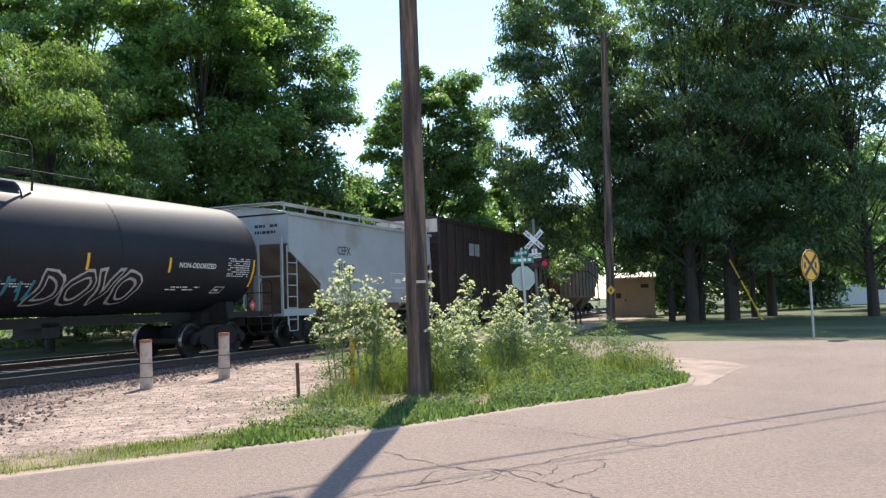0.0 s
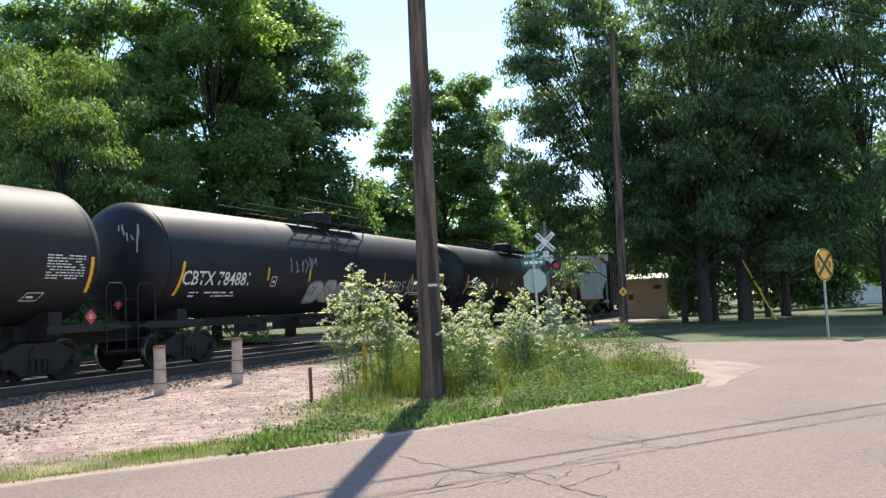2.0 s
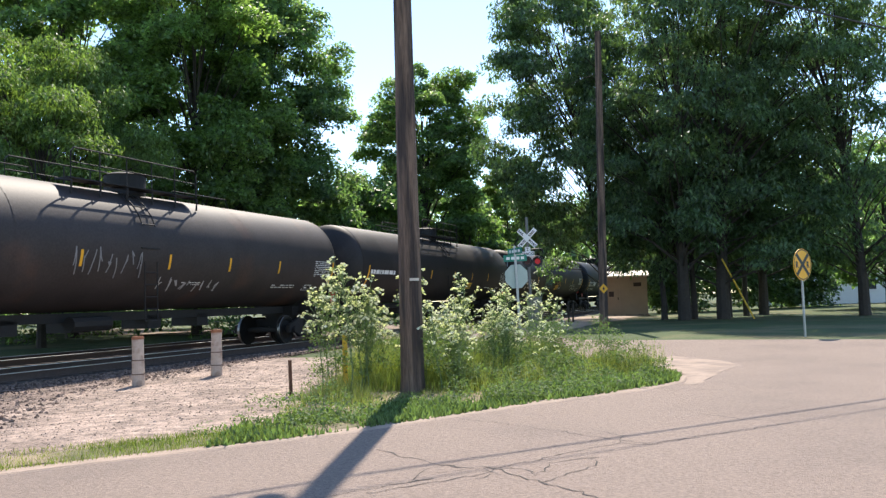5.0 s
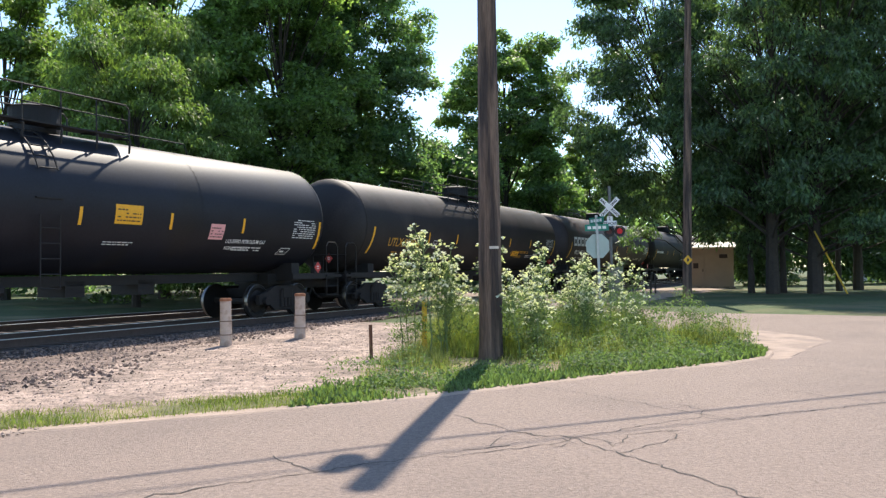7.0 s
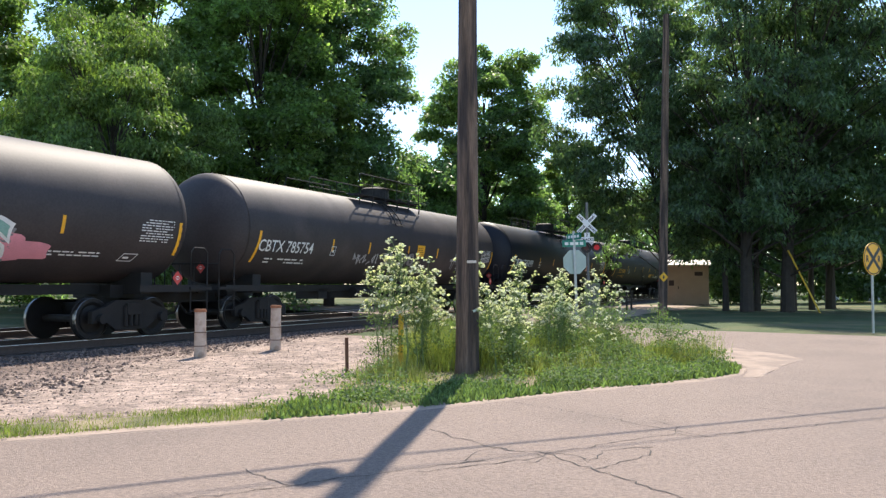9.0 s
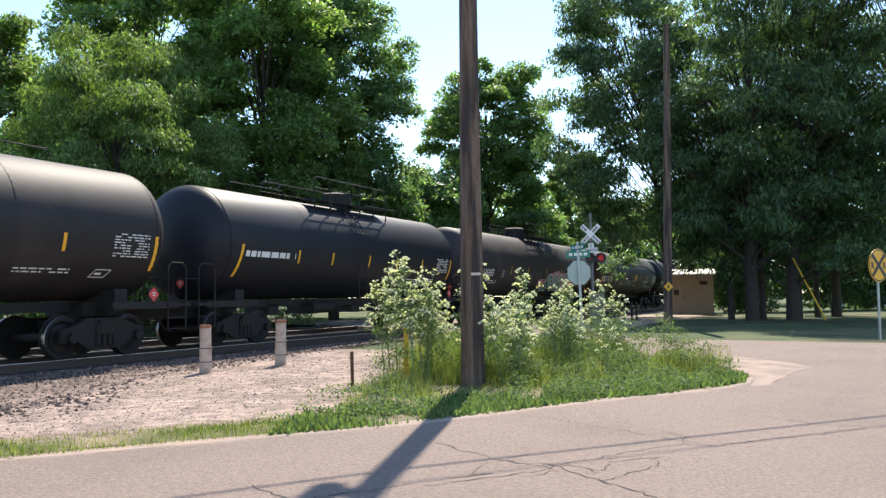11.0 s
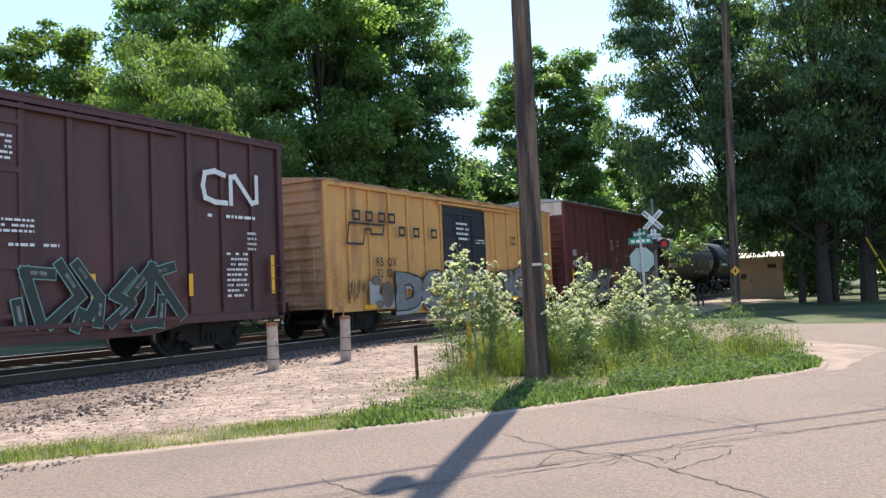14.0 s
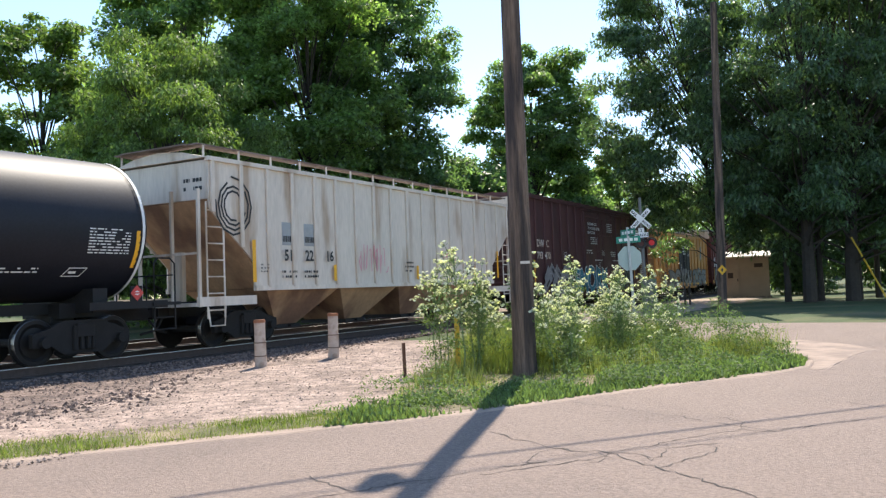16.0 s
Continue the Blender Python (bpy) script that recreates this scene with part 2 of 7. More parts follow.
def put_box(bm, c, d, m=None):
    """A box of size d about c."""
    r = bmesh.ops.create_cube(bm, size=1)["verts"]
    for v in r:
        v.co = Vector((v.co.x * d[0] + c[0], v.co.y * d[1] + c[1], v.co.z * d[2] + c[2]))
    if m is not None:
        for v in r:
            v.co = m @ v.co
    return r


def put_rod(bm, a, b, r, seg=8, r2=None):
    """A round bar from a to b."""
    a, b = Vector(a), Vector(b)
    d = b - a
    q = d.to_track_quat("Z", "Y").to_matrix().to_4x4()
    bmesh.ops.create_cone(bm, cap_ends=True, segments=seg, radius1=r, radius2=r if r2 is None else r2, depth=d.length, matrix=Matrix.Translation((a + b) / 2) @ q)


def put_path(bm, pts, r, seg=6):
    """One continuous tube along the points."""
    pts = [Vector(p) for p in pts]
    prev, n = None, len(pts)
    for i, p in enumerate(pts):
        d = (pts[min(i + 1, n - 1)] - pts[max(i - 1, 0)]).normalized()
        q = d.to_track_quat("Z", "Y").to_matrix()
        ring = [bm.verts.new(p + q @ Vector((math.cos(j * math.tau / seg) * r, math.sin(j * math.tau / seg) * r, 0))) for j in range(seg)]
        if prev:
            for j in range(seg):
                k = min(range(seg), key=lambda m: (ring[m].co - prev[0].co).length) if j == 0 else k
                bm.faces.new((prev[j], prev[(j + 1) % seg], ring[(j + 1 + k) % seg], ring[(j + k) % seg]))
        else:
            bm.faces.new(ring[::-1])
        prev = ring
    bm.faces.new(prev)


def put_prism(bm, poly, depth, m):
    """A flat polygon (in x, z) with thickness along -y, placed by m."""
    lo = [bm.verts.new(m @ Vector((x, 0, z))) for x, z in poly]
    hi = [bm.verts.new(m @ Vector((x, -depth, z))) for x, z in poly]
    k = len(poly)
    bm.faces.new(hi), bm.faces.new(lo[::-1])
    for i in range(k):
        bm.faces.new((lo[i], lo[(i + 1) % k], hi[(i + 1) % k], hi[i]))


def shape(name, bm, mat, smooth_faces=False):
    me = bpy.data.meshes.new(name)
    bmesh.ops.recalc_face_normals(bm, faces=bm.faces)
    bm.to_mesh(me)
    bm.free()
    me.materials.append(mat)
    if smooth_faces:
        for p in me.polygons:
            p.use_smooth = True
    return me


def part(name, bm, mat, parent, label="", smooth_faces=False):
    ob = new(name, shape(name, bm, mat, smooth_faces))
    ob.parent = parent
    if label:
        ob["label"] = label
    return ob


def thing(name, label, category, group="", m=None):
    ob = new(name)
    ob.empty_display_size = 0.3
    tagged(ob, label, category, group)
    if m is not None:
        ob.matrix_basis = m
    return ob


def solid(name, bm, mat, label="", category="", group="", kind="", smooth_faces=False):
    return tagged(new(name, shape(name, bm, mat, smooth_faces)), label, category, group, kind)


def raw(name, verts, faces, mat):
    me = bpy.data.meshes.new(name)
    me.from_pydata(verts, [], faces)
    me.update()
    me.materials.append(mat)
    return me


def strip(name, left, right, mat, nu, nv, dz, label, over=height, jitter=0.0):
    """A sheet between two lines of points, laid on the ground dz above it."""
    def along(line, k):
        k = k * (len(line) - 1)
        i = min(int(k), len(line) - 2)
        f = k - i
        return Vector((line[i][0] * (1 - f) + line[i + 1][0] * f, line[i][1] * (1 - f) + line[i + 1][1] * f))
    vs, fs = [], []
    for i in range(nu + 1):
        a, b = along(left, i / nu), along(right, i / nu)
        for j in range(nv + 1):
            p = a.lerp(b, j / nv)
            if jitter and j in (0, nv):
                w = noise.noise(Vector((p.x * 1.3, p.y * 1.3, 3))) * jitter
                d = (b - a).normalized()
                p = p + d * w
            sink = 0.05 if (j in (0, nv) or i in (0, nu)) and name != "road" and not name.startswith("road_b") else 0.0
            vs.append((p.x, p.y, over(p.x, p.y) + dz - sink))
    for i in range(nu):
        for j in range(nv):
            k = i * (nv + 1) + j
            fs.append((k, k + 1, k + nv + 2, k + nv + 1))
    ob = new(name, raw(name, vs, fs, mat))
    return tagged(ob, label, kind="structure")


# ---- ground ----
def build_ground():
    xs = [-1500, -600, -250, -120, -80] + [-60 + 1.0 * i for i in range(0, 131)] + [90, 130, 250, 600, 1500]
    ys = [-1500, -500, -120, -40, -20] + [-10 + 1.0 * i for i in range(0, 101)] + [120, 200, 400, 900, 3000]
    vs = [(x, y, height(x, y) + (0.03 * noise.noise(Vector((x * 0.2, y * 0.2, 0))) - 0.03 if abs(x) < 100 else 0)) for x in xs for y in ys]
    ny = len(ys)
    fs = [(i * ny + j, (i + 1) * ny + j, (i + 1) * ny + j + 1, i * ny + j + 1) for i in range(len(xs) - 1) for j in range(ny - 1)]
    tagged(new("ground", raw("ground", vs, fs, M["lawn"])), "mown green grass ground with worn dry patches", kind="structure")


EDGE = [(-30, -7.6), (-12, 3.3), (-4.34, 7.93), (-3.0, 8.74), (-1.35, 9.72), (-0.03, 10.83), (1.62, 12.22), (3.1, 13.22), (4.12, 14.35), (4.52, 15.45), (4.4, 17.2), (3.4, 19.2), (1.2, 22.0), (-0.6, 25.5), (-2.0, 28.8), (-2.45, 30.4)]
NEAR = [(-20, -20), (-6, -12), (-2, -9), (1, -8), (3, -7), (5, -6), (8, -4), (12, 0), (18, 7), (24, 14), (25, 16), (18, 19.0), (11.6, 22.3), (4.4, 25.3), (3.0, 32.0), (1.5, 39.6)]


def road_height(x, y):
    s, n = sn(x, y)
    return height(x, y) * (1 - smooth(9, 13.5, n)) + 0.29 * smooth(9, 13.5, n)


build_ground()
strip("road", EDGE, NEAR, M["asphalt"], 70, 12, 0.03, "sun-bleached grey asphalt road, cracked and patched", over=road_height, jitter=0.12)
_far_a = [tuple(at(s, n).xy) for s, n in ((31.5, 21.8), (33, 25), (35, 30), (40, 45))]
_far_b = [tuple(at(s, n).xy) for s, n in ((41, 21.8), (41.5, 25), (43, 30), (48, 45))]
strip("road_beyond_track", _far_a, _far_b, M["asphalt"], 20, 4, 0.03, "pale asphalt street beyond the railway crossing", over=lambda x, y: 0.29 - 0.09 * smooth(22, 27, sn(x, y)[1]))
strip("gravel_verge", [(-26, -4.9), (-12, 3.6), (-4.6, 8.2), (-3.6, 9.1), (-2.2, 10.4), (-1.4, 12.6), (-0.9, 15), (-0.9, 18.0), (-2.6, 22.0)],
      [tuple(at(s, 13.3).xy) for s in (-16, -5, 3, 6, 9, 12, 15, 17, 19)], M["gravel"], 60, 14, 0.045, "pale crushed-stone gravel track beside the railway", jitter=0.25)
strip("road_edge_dust", [(x + 0.10, y - 0.12) for x, y in EDGE[1:10]], [(x - 0.20, y + 0.25) for x, y in EDGE[1:10]], M["dirt"], 60, 4, 0.042, "pale dusty crumbled edge of the asphalt", jitter=0.10)
strip("verge_soil", [(x - 0.05, y + 0.06) for x, y in EDGE[0:6]], [(x - 0.62, y + 0.85) for x, y in EDGE[0:6]], M["soil"], 60, 5, 0.05, "dry weedy soil along the road edge", jitter=0.3)
strip("dirt_patch", [tuple(at(s, 12.2).xy) for s in (27, 32, 38, 46, 56)], [tuple(at(s, 8.0).xy) for s in (29, 33, 38, 46, 56)], M["dirt"], 20, 6, 0.04, "bare reddish dirt beside the track", jitter=0.6)
strip("island_soil", [(-2.0, 9.9), (-0.2, 11.2), (1.5, 12.5), (4.2, 14.7), (4.3, 17)], [(-2.2, 11.0), (-1.6, 12.6), (-1.2, 15), (-1.0, 18), (1.2, 19.6)], M["soil"], 24, 10, 0.015, "weedy soil under the grass")
strip("gravel_apron", [(3.95, 13.75), (4.25, 14.6), (4.45, 15.5), (4.4, 16.6), (4.2, 17.8), (3.7, 19.2)], [(4.1, 13.65), (4.75, 14.65), (5.45, 15.9), (6.3, 16.95), (6.35, 17.8), (5.5, 19.6)], M["apron"], 24, 8, 0.041, "spilled sandy gravel at the road corner", jitter=0.3)
strip("ballast_spill", [tuple(at(a, b).xy) for a, b in ((-6, 10.2), (3, 10.2), (8, 10.5), (10, 11.1), (12, 12.2), (14, 12.9), (20, 13.1), (28, 13.2))], [tuple(at(a, 13.6).xy) for a in (-6, 3, 8, 10, 12, 14, 20, 28)], M["spill"], 70, 8, 0.06, "brown ballast spilled down beside the rails", jitter=0.3)
# ---- railway track ----
def build_track():
    S0, S1 = -290, 190
    bm = bm_new()
    prof = [(-3.2, -0.04), (-1.75, 0.10), (1.75, 0.10), (2.5, 0.04), (6.2, 0.10), (8.2, -0.03)]
    ring = []
    for s in range(S0, S1 + 1, 2):
        ring.append([bm.verts.new(at(s, TRACK_N + a, b + 0.02)) for a, b in prof])
    for p, q in zip(ring[:-1], ring[1:]):
        for i in range(5):
            bm.faces.new((p[i], p[i + 1], q[i + 1], q[i]))
    solid("ballast_bed", bm, M["ballast"], "dark crushed-stone ballast bed under the rails", kind="structure")
    for off in (-0.7525, 0.7525, 3.65, 5.155):
        n = TRACK_N + off
        rail = thing("rail", "rust-brown steel rail with a polished head", "rail", "rails of the track")
        bm = bm_new()
        m = Matrix.Translation(at(0, n, RAIL_Z)) @ pose(0, 0, 0, 0, 0, 68.1)
        put_box(bm, ((S0 + S1) / 2, 0, -0.165), (S1 - S0, 0.14, 0.02), m)
        put_box(bm, ((S0 + S1) / 2, 0, -0.09), (S1 - S0, 0.02, 0.14), m)
        put_box(bm, ((S0 + S1) / 2, 0, -0.027), (S1 - S0, 0.07, 0.035), m)
        part("web", bm, M["rail"], rail)
        bm = bm_new()
        put_box(bm, ((S0 + S1) / 2, 0, -0.005), (S1 - S0, 0.06, 0.010), m)
        part("head", bm, M["railtop"], rail, "polished steel rail head")
    tie = bm_new()
    put_box(tie, (0, 0, 0), (0.23, 2.6, 0.17))
    bmesh.ops.bevel(tie, geom=tie.edges[:], offset=0.012, segments=1, affect="EDGES")
    me = shape("sleeper", tie, M["tie"])
    track = tagged(new("sleepers"), "weathered dark timber sleepers lying in the ballast", kind="structure")
    rnd = random.Random(4)
    for i in range(140):
        o = new("sleeper", me)
        o.parent = track
        o.matrix_basis = Matrix.Translation(at(-6 + i * 0.55, TRACK_N + rnd.uniform(-0.03, 0.03), 0.055)) @ pose(0, 0, 0, 0, 0, 68.1 + rnd.uniform(-0.8, 0.8))
    for i in range(110):
        o = new("sleeper", me)
        o.parent = track
        o.matrix_basis = Matrix.Translation(at(-6 + i * 0.55, TRACK_N + 4.4 + rnd.uniform(-0.03, 0.03), 0.055)) @ pose(0, 0, 0, 0, 0, 68.1 + rnd.uniform(-0.8, 0.8))
    # crossing surface: timber panels between and beside the rails
    panel = bm_new()
    put_box(panel, (0, 0, 0), (10.0, 0.42, 0.16))
    bmesh.ops.bevel(panel, geom=panel.edges[:], offset=0.012, segments=1, affect="EDGES")
    pm = shape("crossing_panel", panel, M["asphalt"])
    cr = tagged(new("crossing_panels"), "worn panels filling the level crossing between the rails", kind="structure")
    for n in (-1.55, -1.1, -0.43, 0.0, 0.43, 1.1, 1.55, 2.0, 2.42, 2.84, 3.26, 4.0, 4.4, 4.8, 5.5, 5.95):
        o = new("panel", pm)
        o.parent = cr
        o.matrix_basis = Matrix.Translation(at(33.5 + n * 0.7, TRACK_N + n, RAIL_Z - 0.085)) @ pose(0, 0, 0, 0, 0, 68.1)


build_track()


def stones(name, count, area, size, mat, label, seed):
    """Loose stones: each a small irregular octahedron, scattered over an area given by a function."""
    rnd = np.random.RandomState(seed)
    vs, fs = [], []
    base = np.array([(1, 0, 0), (-1, 0, 0), (0, 1, 0), (0, -1, 0), (0, 0, 1), (0, 0, -1)], float)
    tri = [(0, 2, 4), (2, 1, 4), (1, 3, 4), (3, 0, 4), (2, 0, 5), (1, 2, 5), (3, 1, 5), (0, 3, 5)]
    for i in range(count):
        x, y, z = area(rnd)
        r = size * (0.5 + rnd.rand() ** 2 * 1.3)
        p = base * (r * (0.6 + 0.6 * rnd.rand(6, 1))) * np.array([1, 0.8 + 0.4 * rnd.rand(), 0.65])
        a = rnd.rand() * 6.283
        c, q = math.cos(a), math.sin(a)
        p = np.stack([p[:, 0] * c - p[:, 1] * q, p[:, 0] * q + p[:, 1] * c, p[:, 2]], 1) + rnd.normal(0, r * 0.15, (6, 3))
        k = len(vs)
        vs += [(x + v[0], y + v[1], z + r * 0.3 + v[2]) for v in p]
        fs += [(k + a, k + b, k + c) for a, b, c in tri]
    tagged(new(name, raw(name, vs, fs, mat)), label, kind="stuff")


def ballast_spot(r):
    s = -2 + 30 * r.rand() ** 1.3
    edge = 10.2 + 2.8 * smooth(7.5, 13.0, s)
    n = edge - 1.1 * r.rand() ** 2.5 + (14.4 - edge) * r.rand()
    p = at(s, n)
    return p.x, p.y, max(height(p.x, p.y) + 0.035, 0.115 - 0.13 * max(0, (13.9 - n) / 1.4))


def gravel_spot(r):
    s, n = -1 + 18 * r.rand(), 7.2 + 5.5 * r.rand()
    p = at(s, n)
    return p.x, p.y, height(p.x, p.y) + 0.035


# ---- trees ----
def limb(bm, pts, r0, r1, seg=7):
    k = len(pts) - 1
    for i in range(k):
        a, b = r0 + (r1 - r0) * i / k, r0 + (r1 - r0) * (i + 1) / k
        put_rod(bm, pts[i], pts[i + 1], a, seg, b)


def leaf_mesh(name, clumps, per, leaf, mat, seed, droop=0.2, aspect=0.55):
    """Leaves as small folded rhombs about each clump (centre, radius): thicker at its shell, drooping a little."""
    r = np.random.RandomState(seed)
    C = np.array([c for c, _ in clumps])
    R = np.array([q for _, q in clumps])
    w = R ** 2
    idx = r.choice(len(C), size=per, p=w / w.sum())
    d = r.normal(0, 1, (per, 3))
    d /= np.linalg.norm(d, axis=1)[:, None]
    d[:, 2] = np.where(d[:, 2] < -0.35, -d[:, 2] * 0.6, d[:, 2])
    rad = R[idx] * (0.30 + 0.95 * r.rand(per) ** 0.6)
    P = C[idx] + d * rad[:, None] * np.array([1, 1, 0.72])
    size = leaf * (0.6 + 0.8 * r.rand(per))
    ax = d * 0.6 + r.normal(0, 0.55, (per, 3))
    ax[:, 2] -= droop + 0.3
    ax /= np.linalg.norm(ax, axis=1)[:, None]
    up = r.normal(0, 0.45, (per, 3)) + np.array([0, 0, 1.0]) + d * 0.6
    sd = np.cross(ax, up)
    sd /= np.linalg.norm(sd, axis=1)[:, None] + 1e-9
    nm = np.cross(sd, ax)
    a = P - ax * size[:, None] * 0.5
    b = P + ax * size[:, None] * 0.5
    c1 = P + sd * size[:, None] * aspect * 0.5 + nm * size[:, None] * 0.10
    c2 = P - sd * size[:, None] * aspect * 0.5 + nm * size[:, None] * 0.10
    V = np.stack([a, c1, b, c2], 1).reshape(-1, 3)
    k = np.arange(per) * 4
    F = np.stack([np.stack([k, k + 1, k + 2], 1), np.stack([k, k + 2, k + 3], 1)], 1).reshape(-1, 3)
    me = bpy.data.meshes.new(name)
    me.vertices.add(len(V))
    me.vertices.foreach_set("co", V.ravel())
    me.loops.add(len(F) * 3)
    me.loops.foreach_set("vertex_index", F.ravel().astype(np.int32))
    me.polygons.add(len(F))
    me.polygons.foreach_set("loop_start", (np.arange(len(F)) * 3).astype(np.int32))
    me.update(calc_edges=True)
    me.materials.append(mat)
    return me


def tree(label, base, tall, crown_r, crown_base, leaves, leaf, mat, seed, trunk_r=0.3, lobes=26, sway=0.0, top_sharp=1.0, droop=0.2, group="", lean=(0, 0), aspect=0.55, clump=0.36):
    """A tapered trunk, forking limbs, and a crown of leaves on clumps with gaps between them."""
    r = random.Random(seed)
    x, y = base
    t = thing("tree", label, "tree", group, Matrix.Translation((x, y, height(x, y) - 0.15)))
    bm = bm_new()
    lx, ly = lean
    top = Vector((lx * 0.8, ly * 0.8, tall * 0.82))
    stem = [Vector((top.x * k * k + r.uniform(-0.15, 0.15) * k, top.y * k * k + r.uniform(-0.15, 0.15) * k, top.z * k)) for k in (0, 0.12, 0.3, 0.5, 0.7, 1)]
    stem[0].x = stem[0].y = 0
    limb(bm, stem, trunk_r, trunk_r * 0.18, 9)
    clumps = []
    for i in range(lobes):
        k = (i + 0.5) / lobes
        z = crown_base + (tall - crown_base) * (k ** top_sharp)
        prof = math.sqrt(max(0.05, 1 - ((k - 0.40) / 0.63) ** 2))
        a = i * 2.399 + r.uniform(-0.5, 0.5)
        rr = crown_r * prof * (0.28 + 0.66 * math.sqrt(r.random()))
        c = Vector((math.cos(a) * rr + lx * (z / tall), math.sin(a) * rr + ly * (z / tall), z + r.uniform(-0.5, 0.5)))
        q = crown_r * r.uniform(clump * 0.75, clump * 1.2) * (0.7 + 0.3 * prof)
        clumps.append((tuple(c), q))
        zs = max(0.8, min(c.z * 0.62, top.z * 0.95))
        kk = zs / top.z
        s = Vector((top.x * kk * kk, top.y * kk * kk, zs))
        mid = s.lerp(c, 0.5) + Vector((r.uniform(-0.3, 0.3), r.uniform(-0.3, 0.3), 0.35))
        limb(bm, [s, mid, c], trunk_r * 0.17, 0.02, 5)
        for _ in range(4):
            e = c + Vector((r.gauss(0, 1), r.gauss(0, 1), r.gauss(0, 0.6))).normalized() * q * 0.9
            put_rod(bm, c.lerp(mid, 0.2), e, 0.018, 3, 0.006)
            clumps.append((tuple(e), q * r.uniform(0.35, 0.6)))
    part("trunk", bm, M["bark"], t, "dark furrowed bark trunk and limbs")
    o = new("crown", leaf_mesh("crown", clumps, leaves, leaf, mat, seed, droop, aspect))
    o.parent = t
    o["kind"] = "stuff"
    return t


def build_trees():
    far = "trees behind the railway"
    # beyond the track, from the open side to the crossing
    tree("feathery light green tree behind the railway track", (-15.6, 32.5), 11.9, 5.0, 1.2, 110000, 0.19, M["leaf_c"], 11, 0.2, 80, droop=0.8, group=far, aspect=0.36, clump=0.22)
    tree("tall dense leafy tree behind the railway track", (-12.6, 43.0), 20.5, 4.6, 2.0, 96000, 0.23, M["leaf_m"], 12, 0.3, 66, group=far, clump=0.30, aspect=0.62)
    tree("tall dark leafy tree behind the railway track", (-10.0, 49.0), 20.5, 4.9, 2.5, 96000, 0.24, M["leaf_a"], 13, 0.35, 66, group=far, clump=0.30, aspect=0.62)
    tree("tall dark leafy tree behind the railway track", (-19.5, 44.0), 20.0, 5.4, 2.0, 70000, 0.28, M["leaf_b"], 14, 0.35, 56, group=far, clump=0.30, aspect=0.62)
    tree("tall leafy tree behind the railway track", (-28.8, 44.0), 17.6, 4.6, 2.0, 46000, 0.28, M["leaf_c"], 15, 0.35, 44, group=far, clump=0.28, aspect=0.6)
    tree("round broadleaf tree standing beyond the crossing", (-0.9, 64.0), 19.0, 5.3, 3.5, 80000, 0.27, M["leaf_b"], 16, 0.35, 64, group=far, clump=0.27, aspect=0.62)
    tree("low leafy tree behind the railway track", (-4.4, 56.0), 9.5, 3.4, 1.0, 26000, 0.26, M["leaf_b"], 17, 0.2, 30, group=far, aspect=0.6)
    tree("slim light green tree beyond the crossing", (6.2, 72.0), 14.0, 3.4, 1.5, 34000, 0.28, M["leaf_c"], 18, 0.22, 36, group=far, clump=0.28)
    tree("tall leafy tree behind the railway track", (-24.5, 52.0), 19.0, 4.4, 3.0, 40000, 0.30, M["leaf_b"], 19, 0.35, 40, group=far, clump=0.30, aspect=0.6)
    tree("low leafy tree behind the railway track", (2.4, 60.5), 8.0, 3.0, 0.8, 22000, 0.26, M["leaf_b"], 20, 0.2, 26, group=far, aspect=0.6)
    # the walnut grove beside the crossing
    grove = "walnut grove by the crossing"
    tree("large spreading walnut tree with drooping leaves", (12.5, 42.3), 20.0, 5.9, 3.4, 46000, 0.25, M["leaf_d"], 21, 0.36, 74, group=grove, droop=0.8, lean=(0.6, 1.0), aspect=0.36, clump=0.20)
    tree("large spreading walnut tree with drooping leaves", (14.6, 42.6), 20.5, 6.6, 2.8, 46000, 0.25, M["leaf_d"], 22, 0.36, 74, group=grove, droop=0.8, lean=(2.5, 0), aspect=0.36, clump=0.20)
    tree("large walnut tree with drooping leaves", (21.4, 41.6), 19.0, 4.8, 2.6, 34000, 0.26, M["leaf_d"], 23, 0.30, 60, group=grove, droop=0.8, lean=(-2.5, 0.5), aspect=0.36, clump=0.24)
    tree("walnut tree at the back of the grove", (19.2, 49.0), 20.0, 6.6, 3.4, 26000, 0.30, M["leaf_d"], 27, 0.30, 50, group=grove, droop=0.8, aspect=0.38, clump=0.21)
    tree("dark bushy tree at the edge of the grove", (30.0, 55.0), 11.5, 5.0, 1.5, 26000, 0.30, M["leaf_a"], 24, 0.28, 40, group=grove, droop=0.4, clump=0.27, aspect=0.5)
    tree("tall walnut tree by the crossing", (9.62, 48.5), 20.5, 5.6, 3.6, 84000, 0.25, M["leaf_d"], 25, 0.22, 90, group=grove, droop=0.8, lean=(-2.6, 0.5), aspect=0.40, clump=0.23)
    for x, y, k in ((11.9, 43.9, 27), (13.6, 44.2, 28), (15.9, 45.5, 29), (17.6, 47.5, 30)):
        tree("slim young walnut tree in the grove", (x, y), 11.0 + (k % 3), 2.6, 3.8, 12000, 0.24, M["leaf_d"], k, 0.19, 22, group=grove, droop=0.8, aspect=0.36)


build_trees()


